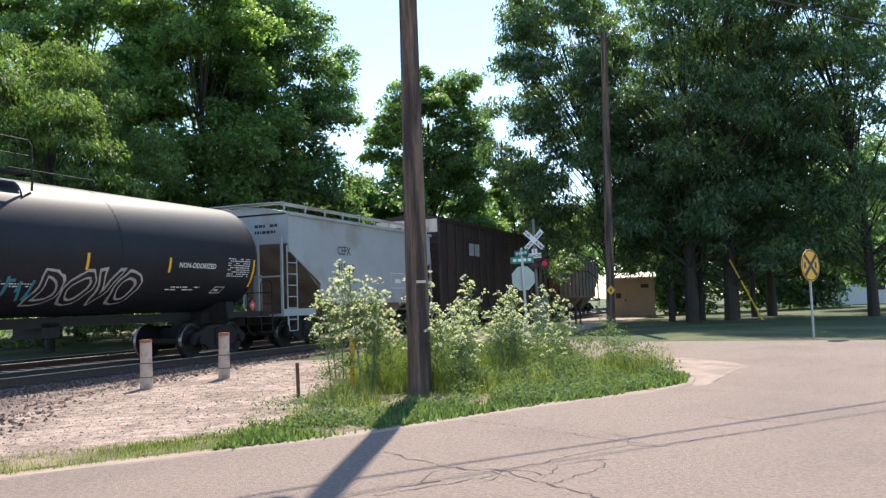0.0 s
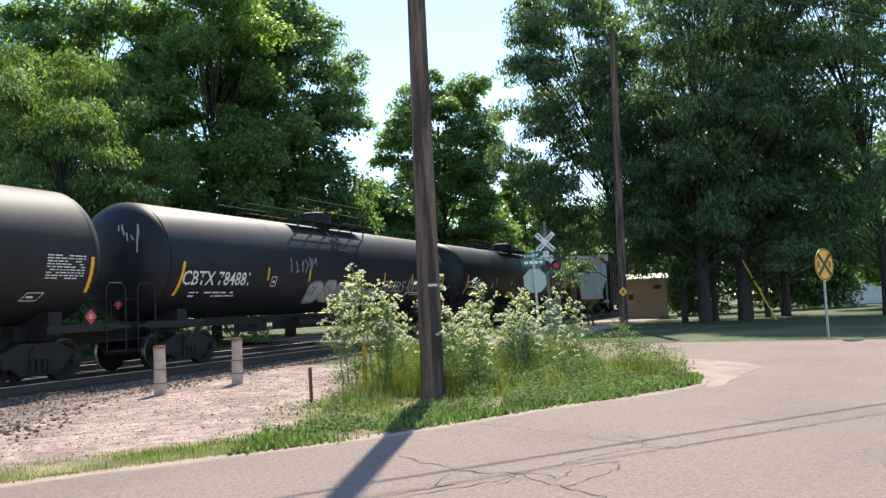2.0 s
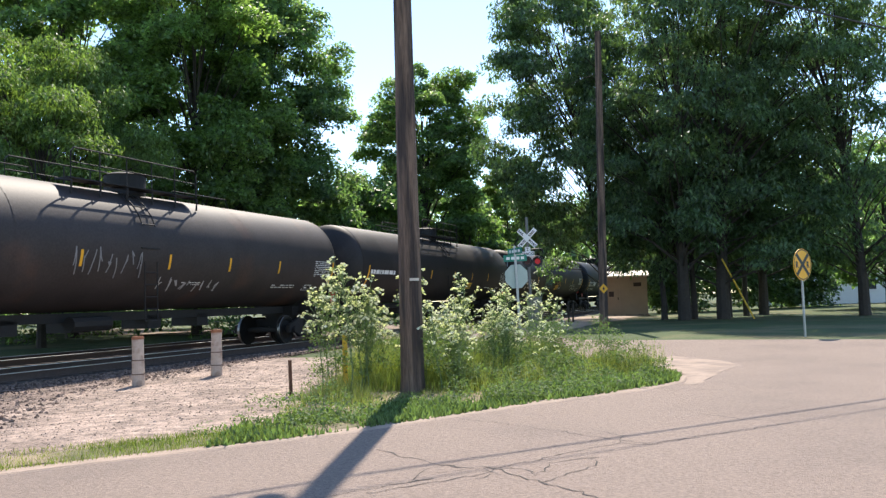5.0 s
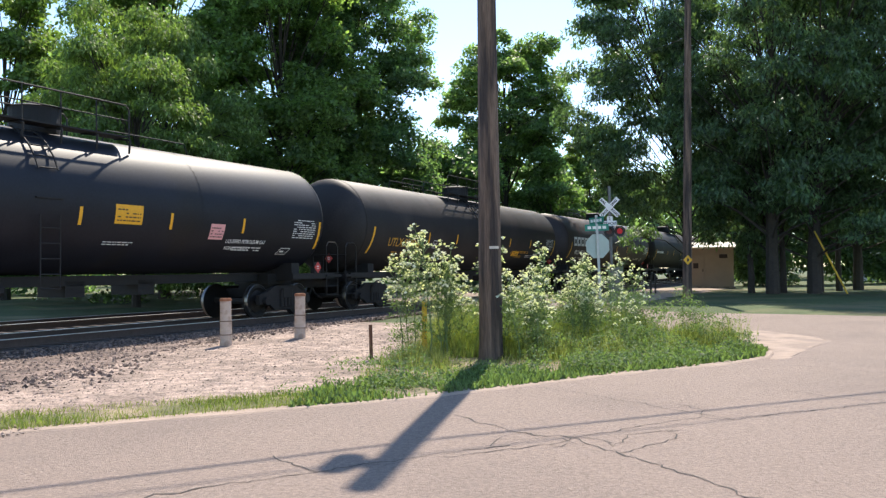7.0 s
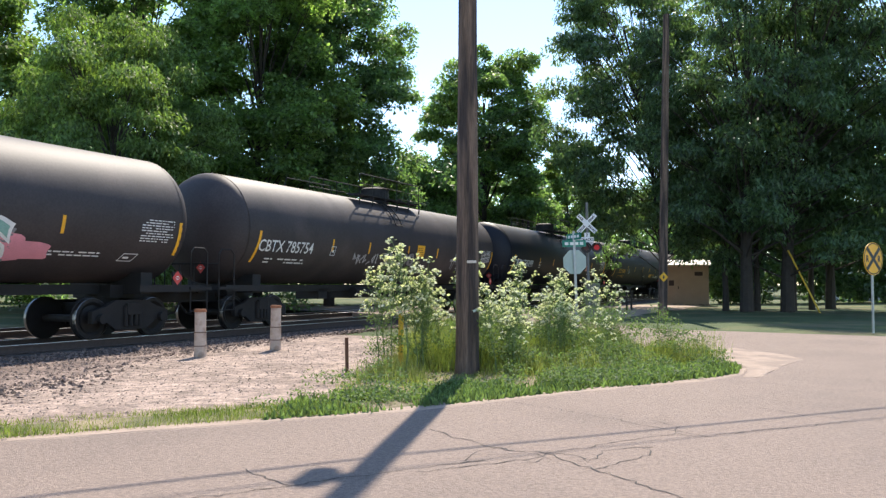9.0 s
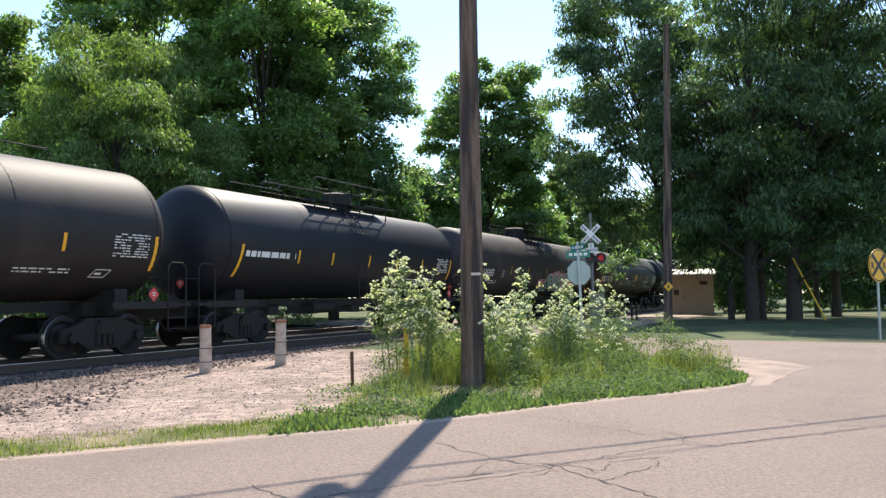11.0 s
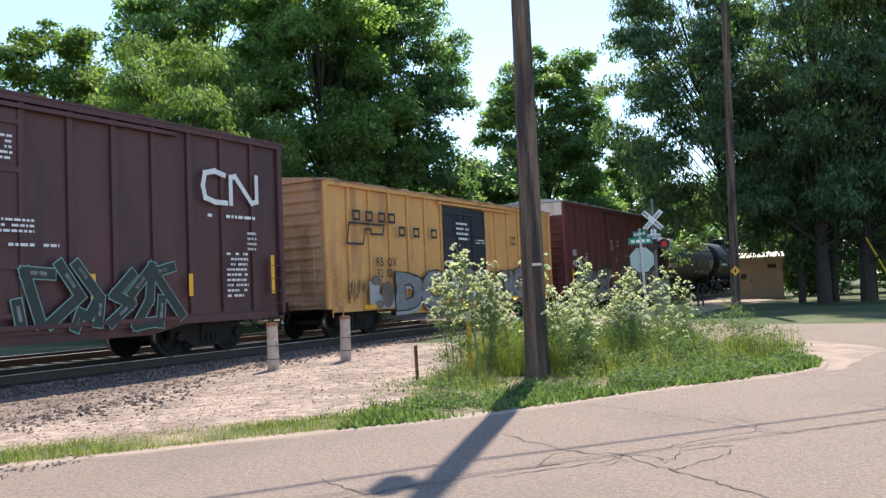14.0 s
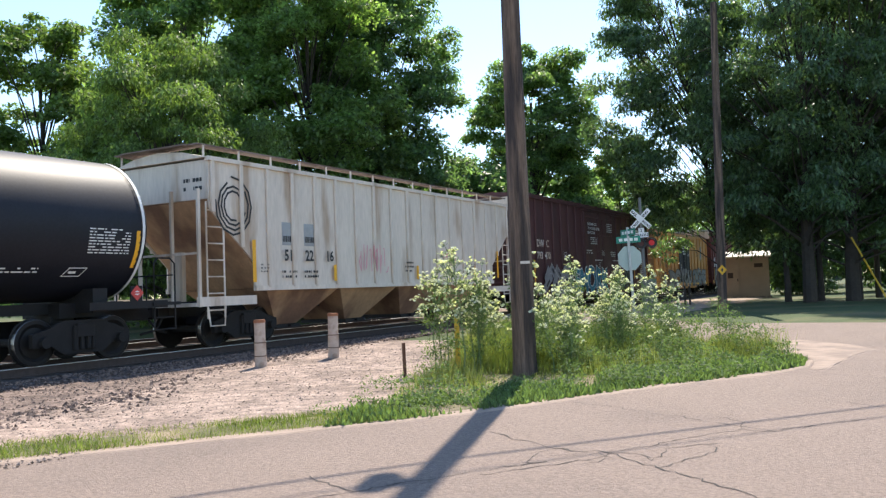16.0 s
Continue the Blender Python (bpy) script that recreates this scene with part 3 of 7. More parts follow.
# ---- utility poles ----
def utility_pole(label, base, tall, r0, r1, lean_x=0.0):
    p = thing("utility_pole", label, "utility pole", "utility poles", Matrix.Translation((base[0], base[1], height(*base) - 0.1)) @ pose(0, 0, 0, 0, lean_x, 0))
    bm = bm_new()
    rings = 26
    rr = random.Random(5)
    prev = None
    for i in range(rings + 1):
        k = i / rings
        ring = []
        for j in range(18):
            a = j * math.tau / 18
            q = (r0 + (r1 - r0) * k) * (1 + 0.03 * noise.noise(Vector((math.cos(a) * 2, math.sin(a) * 2, k * 3))) + (0.10 * max(0, 1 - k * 30)))
            ring.append(bm.verts.new((math.cos(a) * q, math.sin(a) * q, k * tall)))
        if prev:
            for j in range(18):
                bm.faces.new((prev[j], prev[(j + 1) % 18], ring[(j + 1) % 18], ring[j]))
        prev = ring
    bm.faces.new(prev)
    part("shaft", bm, M["pole"], p, "weathered brown timber shaft")
    return p


main_pole = utility_pole("weathered brown timber utility pole in the grass", (-0.5, 14.3), 10.7, 0.205, 0.135)
far_pole = utility_pole("slim dark timber utility pole by the trees", (7.36, 37.3), 13.6, 0.205, 0.14, 1.2)


# ---- bollards ----
def bollard(x, y, tall, lean=0.0):
    b = thing("bollard", "cream painted pipe bollard with dark bands and an orange top", "bollard", "bollards by the track", Matrix.Translation((x, y, height(x, y) + 0.03)) @ pose(0, 0, 0, 0, lean, 0))
    bm = bm_new()
    for z0, z1, q in ((-0.1, tall * 0.24, 0.124), (tall * 0.24, tall * 0.52, 0.119), (tall * 0.52, tall - 0.06, 0.113)):
        put_rod(bm, (0, 0, z0), (0, 0, z1), q, 20)
    part("pipe", bm, M["concrete"], b, "", False)
    bm = bm_new()
    put_rod(bm, (0, 0, tall - 0.06), (0, 0, tall), 0.122, 20)
    bmesh.ops.bevel(bm, geom=[e for e in bm.edges if e.verts[0].co.z > tall - 0.01 and e.verts[1].co.z > tall - 0.01], offset=0.015, segments=2, affect="EDGES")
    part("cap", bm, M["cap"], b, "faded orange top")
    for z in (tall * 0.24, tall * 0.52):
        bm = bm_new()
        put_rod(bm, (0, 0, z - 0.009), (0, 0, z + 0.009), 0.127, 20)
        part("band", bm, M["band"], b, "dark joint band")
    return b


bollard(-6.0, 16.5, 0.98, -0.5)
bollard(-4.86, 18.0, 1.0, 0.5)
# ---- the train ----
SPEED = 17.5
CARS = []


def car_pose(q, t):
    return Matrix.Translation(at(q + SPEED * t, TRACK_N, RAIL_Z)) @ pose(0, 0, 0, 0, 0, 68.1)


def tank_side(r, zc):
    """Places a point of the tank's near side: u along the car, v up along the shell from its widest line."""
    def place(u, v, lift):
        a = (v - 0.40) / r
        return Vector((u, -(r + lift) * math.cos(a), zc + (r + lift) * math.sin(a)))
    return place


def flat_side(y):
    return lambda u, v, lift: Vector((u, y - lift, v))


def end_face(x):
    return lambda u, v, lift: Vector((x - lift, -u, v))


def lettering(car, text, size, u, v, side, mat="paintwhite", bold=0.0, wide=1.0, name="lettering", label="painted lettering", lift=0.006):
    cu = bpy.data.curves.new(name, "FONT")
    cu.body, cu.size, cu.offset, cu.resolution_u = text, size, bold, 2
    ob = bpy.data.objects.new(name, cu)
    scene.collection.objects.link(ob)
    me = bpy.data.meshes.new_from_object(ob.evaluated_get(bpy.context.evaluated_depsgraph_get()))
    bpy.data.objects.remove(ob)
    for w in me.vertices:
        w.co = side(u + w.co.x * wide, v + w.co.y, lift)
    me.materials.clear()
    me.materials.append(M[mat])
    o = new(name, me)
    o.parent = car
    o["label"] = label
    return o


def letter_mesh(text, fat):
    """Letters of the built-in font one unit high, cut across so that they can follow a curved side."""
    cu = bpy.data.curves.new("letters", "FONT")
    cu.body, cu.size, cu.offset, cu.resolution_u = text, 1.0, fat, 3
    ob = bpy.data.objects.new("letters", cu)
    scene.collection.objects.link(ob)
    me = bpy.data.meshes.new_from_object(ob.evaluated_get(bpy.context.evaluated_depsgraph_get()))
    bpy.data.objects.remove(ob)
    bm = bm_new()
    bm.from_mesh(me)
    bpy.data.meshes.remove(me)
    for i in range(-1, 10):
        bmesh.ops.bisect_plane(bm, geom=bm.verts[:] + bm.edges[:] + bm.faces[:], plane_co=(0, i * 0.1, 0), plane_no=(0, 1, 0))
    return bm


def spray_letters(car, side, text, u, v, w, h, fill, rim, drop=None, fat=0.035, edge=0.035, lean=0.08, seed=1, name="graffiti", label="sprayed graffiti lettering"):
    """Fat sprayed letters in a box w by h: a rim round them, perhaps a block shadow below, uneven tops and a little lean."""
    r = random.Random(seed)
    k1, k2, k3 = r.uniform(2, 3.5), r.uniform(0, 6), r.uniform(4, 6)
    plain = letter_mesh(text, fat)
    x0, x1 = min(q.co.x for q in plain.verts), max(q.co.x for q in plain.verts)

    def laid(bm, lift, du=0.0, dv=0.0):
        for q in bm.verts:
            a, b = (q.co.x - x0) / (x1 - x0), q.co.y / 0.72
            b *= 1 + 0.07 * math.sin(k1 * 3 * a + k2) + 0.04 * math.sin(k3 * 7 * a)
            a += lean * (b - 0.5) * h / w + 0.012 * math.sin(9 * b + k2 + 11 * a)
            q.co = side(u + a * w + du, v + b * h + dv, lift)
        return bm
    g = part(name, laid(plain, 0.022), M[fill], car, label)
    part("outline", laid(letter_mesh(text, fat + edge), 0.013), M[rim], g)
    if drop:
        part("block_shadow", laid(letter_mesh(text, fat + edge), 0.007, 0.05 * h, -0.10 * h), M[drop], g)
    return g


def patch(bm, side, u0, v0, u1, v1, lift, nv=3, slant=0.0):
    """A thin painted panel that follows the side."""
    rows = []
    for i in range(nv + 1):
        k = i / nv
        v = v0 + (v1 - v0) * k
        rows.append((bm.verts.new(side(u0 + slant * k, v, lift)), bm.verts.new(side(u1 + slant * k, v, lift))))
    for a, b in zip(rows[:-1], rows[1:]):
        bm.faces.new((a[0], a[1], b[1], b[0]))


def bars(car, side, u, v, w, h, rows, mat="paintwhite", seed=1, name="data_panel", fill=0.45, lift=0.006):
    """Small print: rows of plain broken bars."""
    r = random.Random(seed)
    bm = bm_new()
    dh = h / rows
    for i in range(rows):
        x = u
        while x < u + w:
            d = min(r.uniform(0.04, 0.18) * w, u + w - x)
            if d > 0.015 and r.random() < 0.85:
                patch(bm, side, x, v + i * dh, x + d, v + i * dh + dh * fill, lift, 1)
            x += d + 0.02 * w + 0.012
    if not bm.verts:
        patch(bm, side, u, v, u + w, v + h * 0.1, lift, 1)
    return part(name, bm, M[mat], car, "small unreadable stencilled print")


def frame_mark(car, side, u, v, w, h, mat="paintwhite", t=0.02, slant=0.0):
    bm = bm_new()
    patch(bm, side, u, v, u + w, v + t, 0.006, 1)
    patch(bm, side, u + slant, v + h - t, u + w + slant, v + h, 0.006, 1)
    patch(bm, side, u, v + t, u + t, v + h - t, 0.006, 2, slant)
    patch(bm, side, u + w - t, v + t, u + w, v + h - t, 0.006, 2, slant)
    patch(bm, side, u + w * 0.3, v + h * 0.35, u + w * 0.7, v + h * 0.6, 0.006, 1)
    return part("stencil_box", bm, M[mat], car, "stencilled box mark")


def stripe(car, side, u, v0, v1, w=0.12, slant=0.0, mat="stripe"):
    bm = bm_new()
    patch(bm, side, u, v0, u + w, v1, 0.006, 6, slant)
    return part("reflector", bm, M[mat], car, "yellow reflective strip")


def sheet(car, side, u, v, w, h, mat, name="notice", label="coloured notice sheet", rows=4):
    bm = bm_new()
    patch(bm, side, u, v, u + w, v + h, 0.005, 4)
    part(name, bm, M[mat], car, label)
    bars(car, side, u + w * 0.08, v + h * 0.15, w * 0.84, h * 0.75, rows, "spray_black" if mat != "placard_red" else "paintwhite", 3, "small_print", 0.35, 0.009)


def placard(car, side, u, v, s=0.17):
    bm = bm_new()
    vs = [bm.verts.new(side(u + a, v + b, 0.012)) for a, b in ((0, -s), (s, 0), (0, s), (-s, 0))]
    bm.faces.new(vs)
    p = part("placard", bm, M["placard_red"], car, "red and white hazard diamond")
    bm = bm_new()
    for b in (-1, 1):
        vs = [bm.verts.new(side(u + x * 0.84 * s, v + b * y * 0.84 * s, 0.015)) for x, y in ((-0.5, 0.12), (0.5, 0.12), (0, 0.34))]
        bm.faces.new(vs)
    part("print", bm, M["paintwhite"], p)


GLYPHS = [
    [[(0, 0), (0, 1), (1, 1)], [(0, .5), (.8, .5)], [(0, 0), (1, 0)]],
    [[(0, 0), (0, 1), (.5, .4), (1, 1), (1, 0)]],
    [[(0, 0), (0, 1), (1, 1), (1, 0), (0, 0)]],
    [[(0, 0), (0, 1), (1, 1), (1, .5), (0, .5)], [(.4, .5), (1, 0)]],
    [[(0, 0), (0, 1)], [(1, 1), (.1, .45), (1, 0)]],
    [[(0, 1), (1, 1)], [(.5, 1), (.5, 0)]],
    [[(0, 1), (.1, 0), (1, 0), (1, 1)]],
    [[(1, 1), (0, .9), (.1, .5), (1, .5), (.9, 0), (0, .1)]],
    [[(0, 0), (0, 1), (1, 1), (1, .45), (0, .45)]],
    [[(1, 1), (0, 1), (0, 0), (1, 0)]],
]


def ribbon(bm, side, pts, w, lift, step=0.0003):
    """A painted stroke along the points, fine enough to follow a curved side."""
    for i, (a, b) in enumerate(zip(pts[:-1], pts[1:])):
        dx, dy = b[0] - a[0], b[1] - a[1]
        k = math.hypot(dx, dy) or 1
        ex, ey = dx / k * w * 0.45, dy / k * w * 0.45
        nx, ny = -dy / k * w / 2, dx / k * w / 2
        n = max(1, int(abs(dy) / 0.14) + 1)
        rows = []
        for j in range(n + 1):
            f = j / n
            x, y = a[0] - ex + (dx + 2 * ex) * f, a[1] - ey + (dy + 2 * ey) * f
            rows.append([bm.verts.new(side(x + nx * q, y + ny * q, lift + step * (i + 1))) for q in (-1, 0, 1)])
        for p, q in zip(rows[:-1], rows[1:]):
            bm.faces.new((p[0], p[1], q[1], q[0]))
            bm.faces.new((p[1], p[2], q[2], q[1]))


def blob(bm, side, cx, cy, rx, ry, wob, lift):
    """A rounded sprayed shape, fine enough to follow a curved side."""
    k, n = 22, 5
    rings = [[bm.verts.new(side(cx, cy, lift))]]
    for j in range(1, n + 1):
        ring = []
        for i in range(k):
            a = i * math.tau / k
            c, q = math.cos(a), math.sin(a)
            w = 1 + wob[0] * math.sin(2 * a + wob[1]) + wob[2] * math.sin(3 * a + wob[3]) + wob[4] * math.sin(5 * a + wob[5])
            sx = math.copysign(abs(c) ** 0.65, c) * rx * w * j / n
            sy = math.copysign(abs(q) ** 0.65, q) * ry * w * j / n
            ring.append(bm.verts.new(side(cx + sx + sy * wob[6], cy + sy, lift)))
        rings.append(ring)
    for i in range(k):
        bm.faces.new((rings[0][0], rings[1][i], rings[1][(i + 1) % k]))
        for p, q in zip(rings[1:-1], rings[2:]):
            bm.faces.new((p[i], q[i], q[(i + 1) % k], p[(i + 1) % k]))


def graffiti(car, side, u, v, w, h, count, fill, edge, seed, second=None, thick=0.34):
    """A row of rounded sprayed shapes with dark rims, slots and highlights."""
    r = random.Random(seed)
    ed, fi, hi, sl = bm_new(), bm_new(), bm_new(), bm_new()
    cw = w / count
    for i in range(count):
        cx, cy = u + (i + 0.5) * cw, v + h / 2 + r.uniform(-0.05, 0.05) * h
        rx, ry = cw * r.uniform(0.46, 0.56), h * r.uniform(0.42, 0.50)
        wob = (r.uniform(-.05, .05), r.uniform(0, 6), r.uniform(.02, .08), r.uniform(0, 6), r.uniform(.02, .05), r.uniform(0, 6), r.uniform(-0.25, 0.25))
        up = 0.0008 * i
        blob(ed, side, cx, cy, rx + 0.045, ry + 0.05, wob, 0.008 + up)
        blob(fi, side, cx, cy, rx - 0.01, ry - 0.01, wob, 0.016 + up)
        t = 0.05 * h
        for j in range(r.randint(4, 7)):
            x, y = cx + r.uniform(-0.35, 0.35) * rx, cy + r.uniform(-0.6, 0.4) * ry
            e = r.choice(((0.0, 0.55), (0.5, 0.1), (0.28, 0.4), (-0.3, 0.35)))
            ribbon(sl, side, [(x, y), (x + e[0] * rx, y + e[1] * ry)], t * r.uniform(0.8, 2.2), 0.022 + up + 0.0015 * j)
        a0 = r.uniform(1.7, 2.6)
        arc = [(cx + math.cos(a0 + q * 0.25) * rx * 0.80 + wob[6] * ry * 0.8 * math.sin(a0 + q * 0.25), cy + math.sin(a0 + q * 0.25) * ry * 0.80) for q in range(5)]
        ribbon(hi, side, arc, t * 0.9, 0.030 + up, 0.0002)
    g = part("graffiti", fi, M[fill], car, "sprayed graffiti of rounded shapes")
    part("outline", ed, M[edge], g)
    part("slots", sl, M[edge], g)
    part("highlight", hi, M[second or edge], g)


def angular_graffiti(car, side, u, v, w, h, count, fill, edge, seed, thick, rim, wild, shade=None):
    """Sprayed angular shapes: broad straight strokes with a thin rim; wild ones lean and cross."""
    r = random.Random(seed)
    ed, fi, sh = bm_new(), bm_new(), bm_new()
    cw = w / count
    for i in range(count):
        x0, x1 = u + i * cw + thick * 0.5, u + (i + 1) * cw - thick * 0.35
        y0, y1, ym = v + thick * 0.5, v + h - thick * 0.5, v + h * r.uniform(0.42, 0.6)
        strokes = r.choice((
            [[(x0, y1), (x1, ym), (x0, y0)], [(x1, y0), (x1, y0 + 0.25 * h)]],
            [[(x0, y0), (x1, ym), (x0, ym), (x1, y1)]],
            [[(x1, y1), (x0, y1), (x1, y0)], [(x0, y0), (x0, y0 + 0.3 * h)]],
            [[(x0, ym), (x1, y1), (x1, ym), (x0, y0), (x1, y0)]]))
        for k, pts in enumerate(strokes):
            pts = [(x + r.uniform(-1, 1) * wild * cw, y + r.uniform(-0.6, 1) * wild * h * 0.6) for x, y in pts]
            up = 0.0012 * (i % 4) + 0.0004 * k
            ribbon(ed, side, pts, thick + rim * 2, 0.006 + up)
            ribbon(fi, side, pts, thick, 0.014 + up)
            a, b = pts[0], pts[1]
            for _ in range(2):
                f = r.uniform(0.1, 0.6)
                c = (a[0] + (b[0] - a[0]) * f, a[1] + (b[1] - a[1]) * f)
                d = (a[0] + (b[0] - a[0]) * (f + 0.25), a[1] + (b[1] - a[1]) * (f + 0.25))
                ribbon(sh, side, [c, d], thick * 0.35, 0.022 + up)
    g = part("graffiti", fi, M[fill], car, "sprayed graffiti of angular shapes")
    part("outline", ed, M[edge], g)
    part("highlight", sh, M[shade or edge], g)


def scribble(car, side, u, v, w, h, seed, mat="spray_white", strokes=7, width=0.045):
    r = random.Random(seed)
    bm = bm_new()
    k = w / strokes
    for i in range(strokes):
        pts = [(u + k * (i + 0.15 + 0.7 * r.random()), v + h * r.random()) for _ in range(r.randint(3, 5))]
        ribbon(bm, side, pts, width, 0.007 + 0.0015 * i)
    return part("scrawl", bm, M[mat], car, "thin sprayed scrawl")


def wheel_shape():
    """A railway wheel: rim, dished web, hub and a bright tread edge."""
    bm = bm_new()
    prof = [(0.0, 0.10), (0.09, 0.10), (0.11, 0.05), (0.30, 0.025), (0.37, 0.065), (0.445, 0.065), (0.457, 0.055), (0.457, -0.04), (0.483, -0.05), (0.483, -0.07), (0.35, -0.07), (0.0, -0.06)]
    k = 28
    rings = [[bm.verts.new((math.cos(j * math.tau / k) * a, -b, math.sin(j * math.tau / k) * a)) for j in range(k)] if a else [bm.verts.new((0, -b, 0))] for a, b in prof]
    for i, (p, q) in enumerate(zip(rings[:-1], rings[1:])):
        for j in range(k):
            if len(p) == 1:
                f = bm.faces.new((p[0], q[j], q[(j + 1) % k]))
            elif len(q) == 1:
                f = bm.faces.new((p[j], p[(j + 1) % k], q[0]))
            else:
                f = bm.faces.new((p[j], p[(j + 1) % k], q[(j + 1) % k], q[j]))
            f.material_index = 1 if i == 5 or i == 6 else 0
    me = shape("wheel", bm, M["wheel"])
    me.materials.append(M["tread"])
    return me


POSTS = {}


def repeat(car, name, c, d, mat):
    """A small bevelled bar; bars of one size and paint share a mesh."""
    key = (name, round(d[0], 2), round(d[1], 2), round(d[2], 2), mat)
    if key not in POSTS:
        bm = bm_new()
        put_box(bm, (0, 0, 0), d)
        bmesh.ops.bevel(bm, geom=[e for e in bm.edges if abs(e.verts[0].co.z - e.verts[1].co.z) > 0.01], offset=min(d[0], d[1]) * 0.25, segments=1, affect="EDGES")
        POSTS[key] = shape(name, bm, M[mat])
    o = new(name, POSTS[key])
    o.parent = car
    o.location = c


WHEEL = wheel_shape()


def truck_shapes():
    bm = bm_new()
    for y in (-1.0, 1.0):
        m = Matrix.Translation((0, y + 0.06, 0))
        put_prism(bm, [(-1.12, 0.36), (-1.12, 0.62), (-0.75, 0.72), (-0.45, 0.86), (0.45, 0.86), (0.75, 0.72), (1.12, 0.62), (1.12, 0.36), (0.98, 0.36), (0.78, 0.42), (0.45, 0.20), (-0.45, 0.20), (-0.78, 0.42), (-0.98, 0.36)], 0.12, m)
        for x in (-0.89, 0.89):
            put_rod(bm, (x, y - 0.05, 0.457), (x, y - 0.17 if y < 0 else y + 0.17, 0.457), 0.11, 12)
        for x in (-0.2, -0.05, 0.1, 0.22):
            put_rod(bm, (x, y - 0.08, 0.28), (x, y - 0.08, 0.74), 0.055, 8)
    put_box(bm, (0, 0, 0.66), (0.4, 2.3, 0.26))
    put_box(bm, (0, 0, 0.86), (0.55, 0.8, 0.14))
    for x in (-0.89, 0.89):
        put_rod(bm, (x, -0.75, 0.457), (x, 0.75, 0.457), 0.085, 10)
    for x in (-0.28, 0.28):
        put_box(bm, (x * 1.15, 0, 0.42), (0.08, 1.6, 0.09))
    return shape("truck", bm, M["truck"])


TRUCK = truck_shapes()


def trucks(car, L, inset):
    for x in (-L / 2 + inset, L / 2 - inset):
        t = new("truck", TRUCK)
        t.parent = car
        t["label"] = "greasy cast-steel two-axle truck"
        t.matrix_basis = Matrix.Translation((x, 0, 0))
        for wx in (-0.89, 0.89):
            for y, turn in ((-0.7525, 0), (0.7525, 180)):
                w = new("wheel", WHEEL)
                w.parent = t
                w.matrix_basis = Matrix.Translation((wx, y, 0.457)) @ pose(0, 0, 0, 0, 0, turn)


def coupling(car, L, reach=0.55):
    for s in (-1, 1):
        bm = bm_new()
        x = s * L / 2
        put_box(bm, (x - s * 0.9, 0, 0.92), (1.9, 0.36, 0.34))
        put_box(bm, (x + s * reach * 0.35, 0, 0.88), (reach * 0.9, 0.16, 0.18))
        put_box(bm, (x + s * reach * 0.72, 0.05, 0.88), (0.3, 0.30, 0.28))
        put_path(bm, [(x, -0.25, 0.75), (x + s * 0.2, -0.3, 0.5), (x + s * reach, -0.2, 0.42)], 0.03, 6)
        part("coupler", bm, M["truck"], car, "rusty knuckle coupler and air hose")


def ladder(car, x, y, z0, z1, w, mat, rungs, name="ladder", r=0.018, dy=0.0):
    bm = bm_new()
    put_rod(bm, (x - w / 2, y, z0), (x - w / 2, y + dy, z1), r, 6)
    put_rod(bm, (x + w / 2, y, z0), (x + w / 2, y + dy, z1), r, 6)
    for i in range(rungs):
        k = (i + 0.5) / rungs
        put_rod(bm, (x - w / 2, y + dy * k, z0 + (z1 - z0) * k), (x + w / 2, y + dy * k, z0 + (z1 - z0) * k), r * 0.8, 6)
    return part(name, bm, M[mat], car)


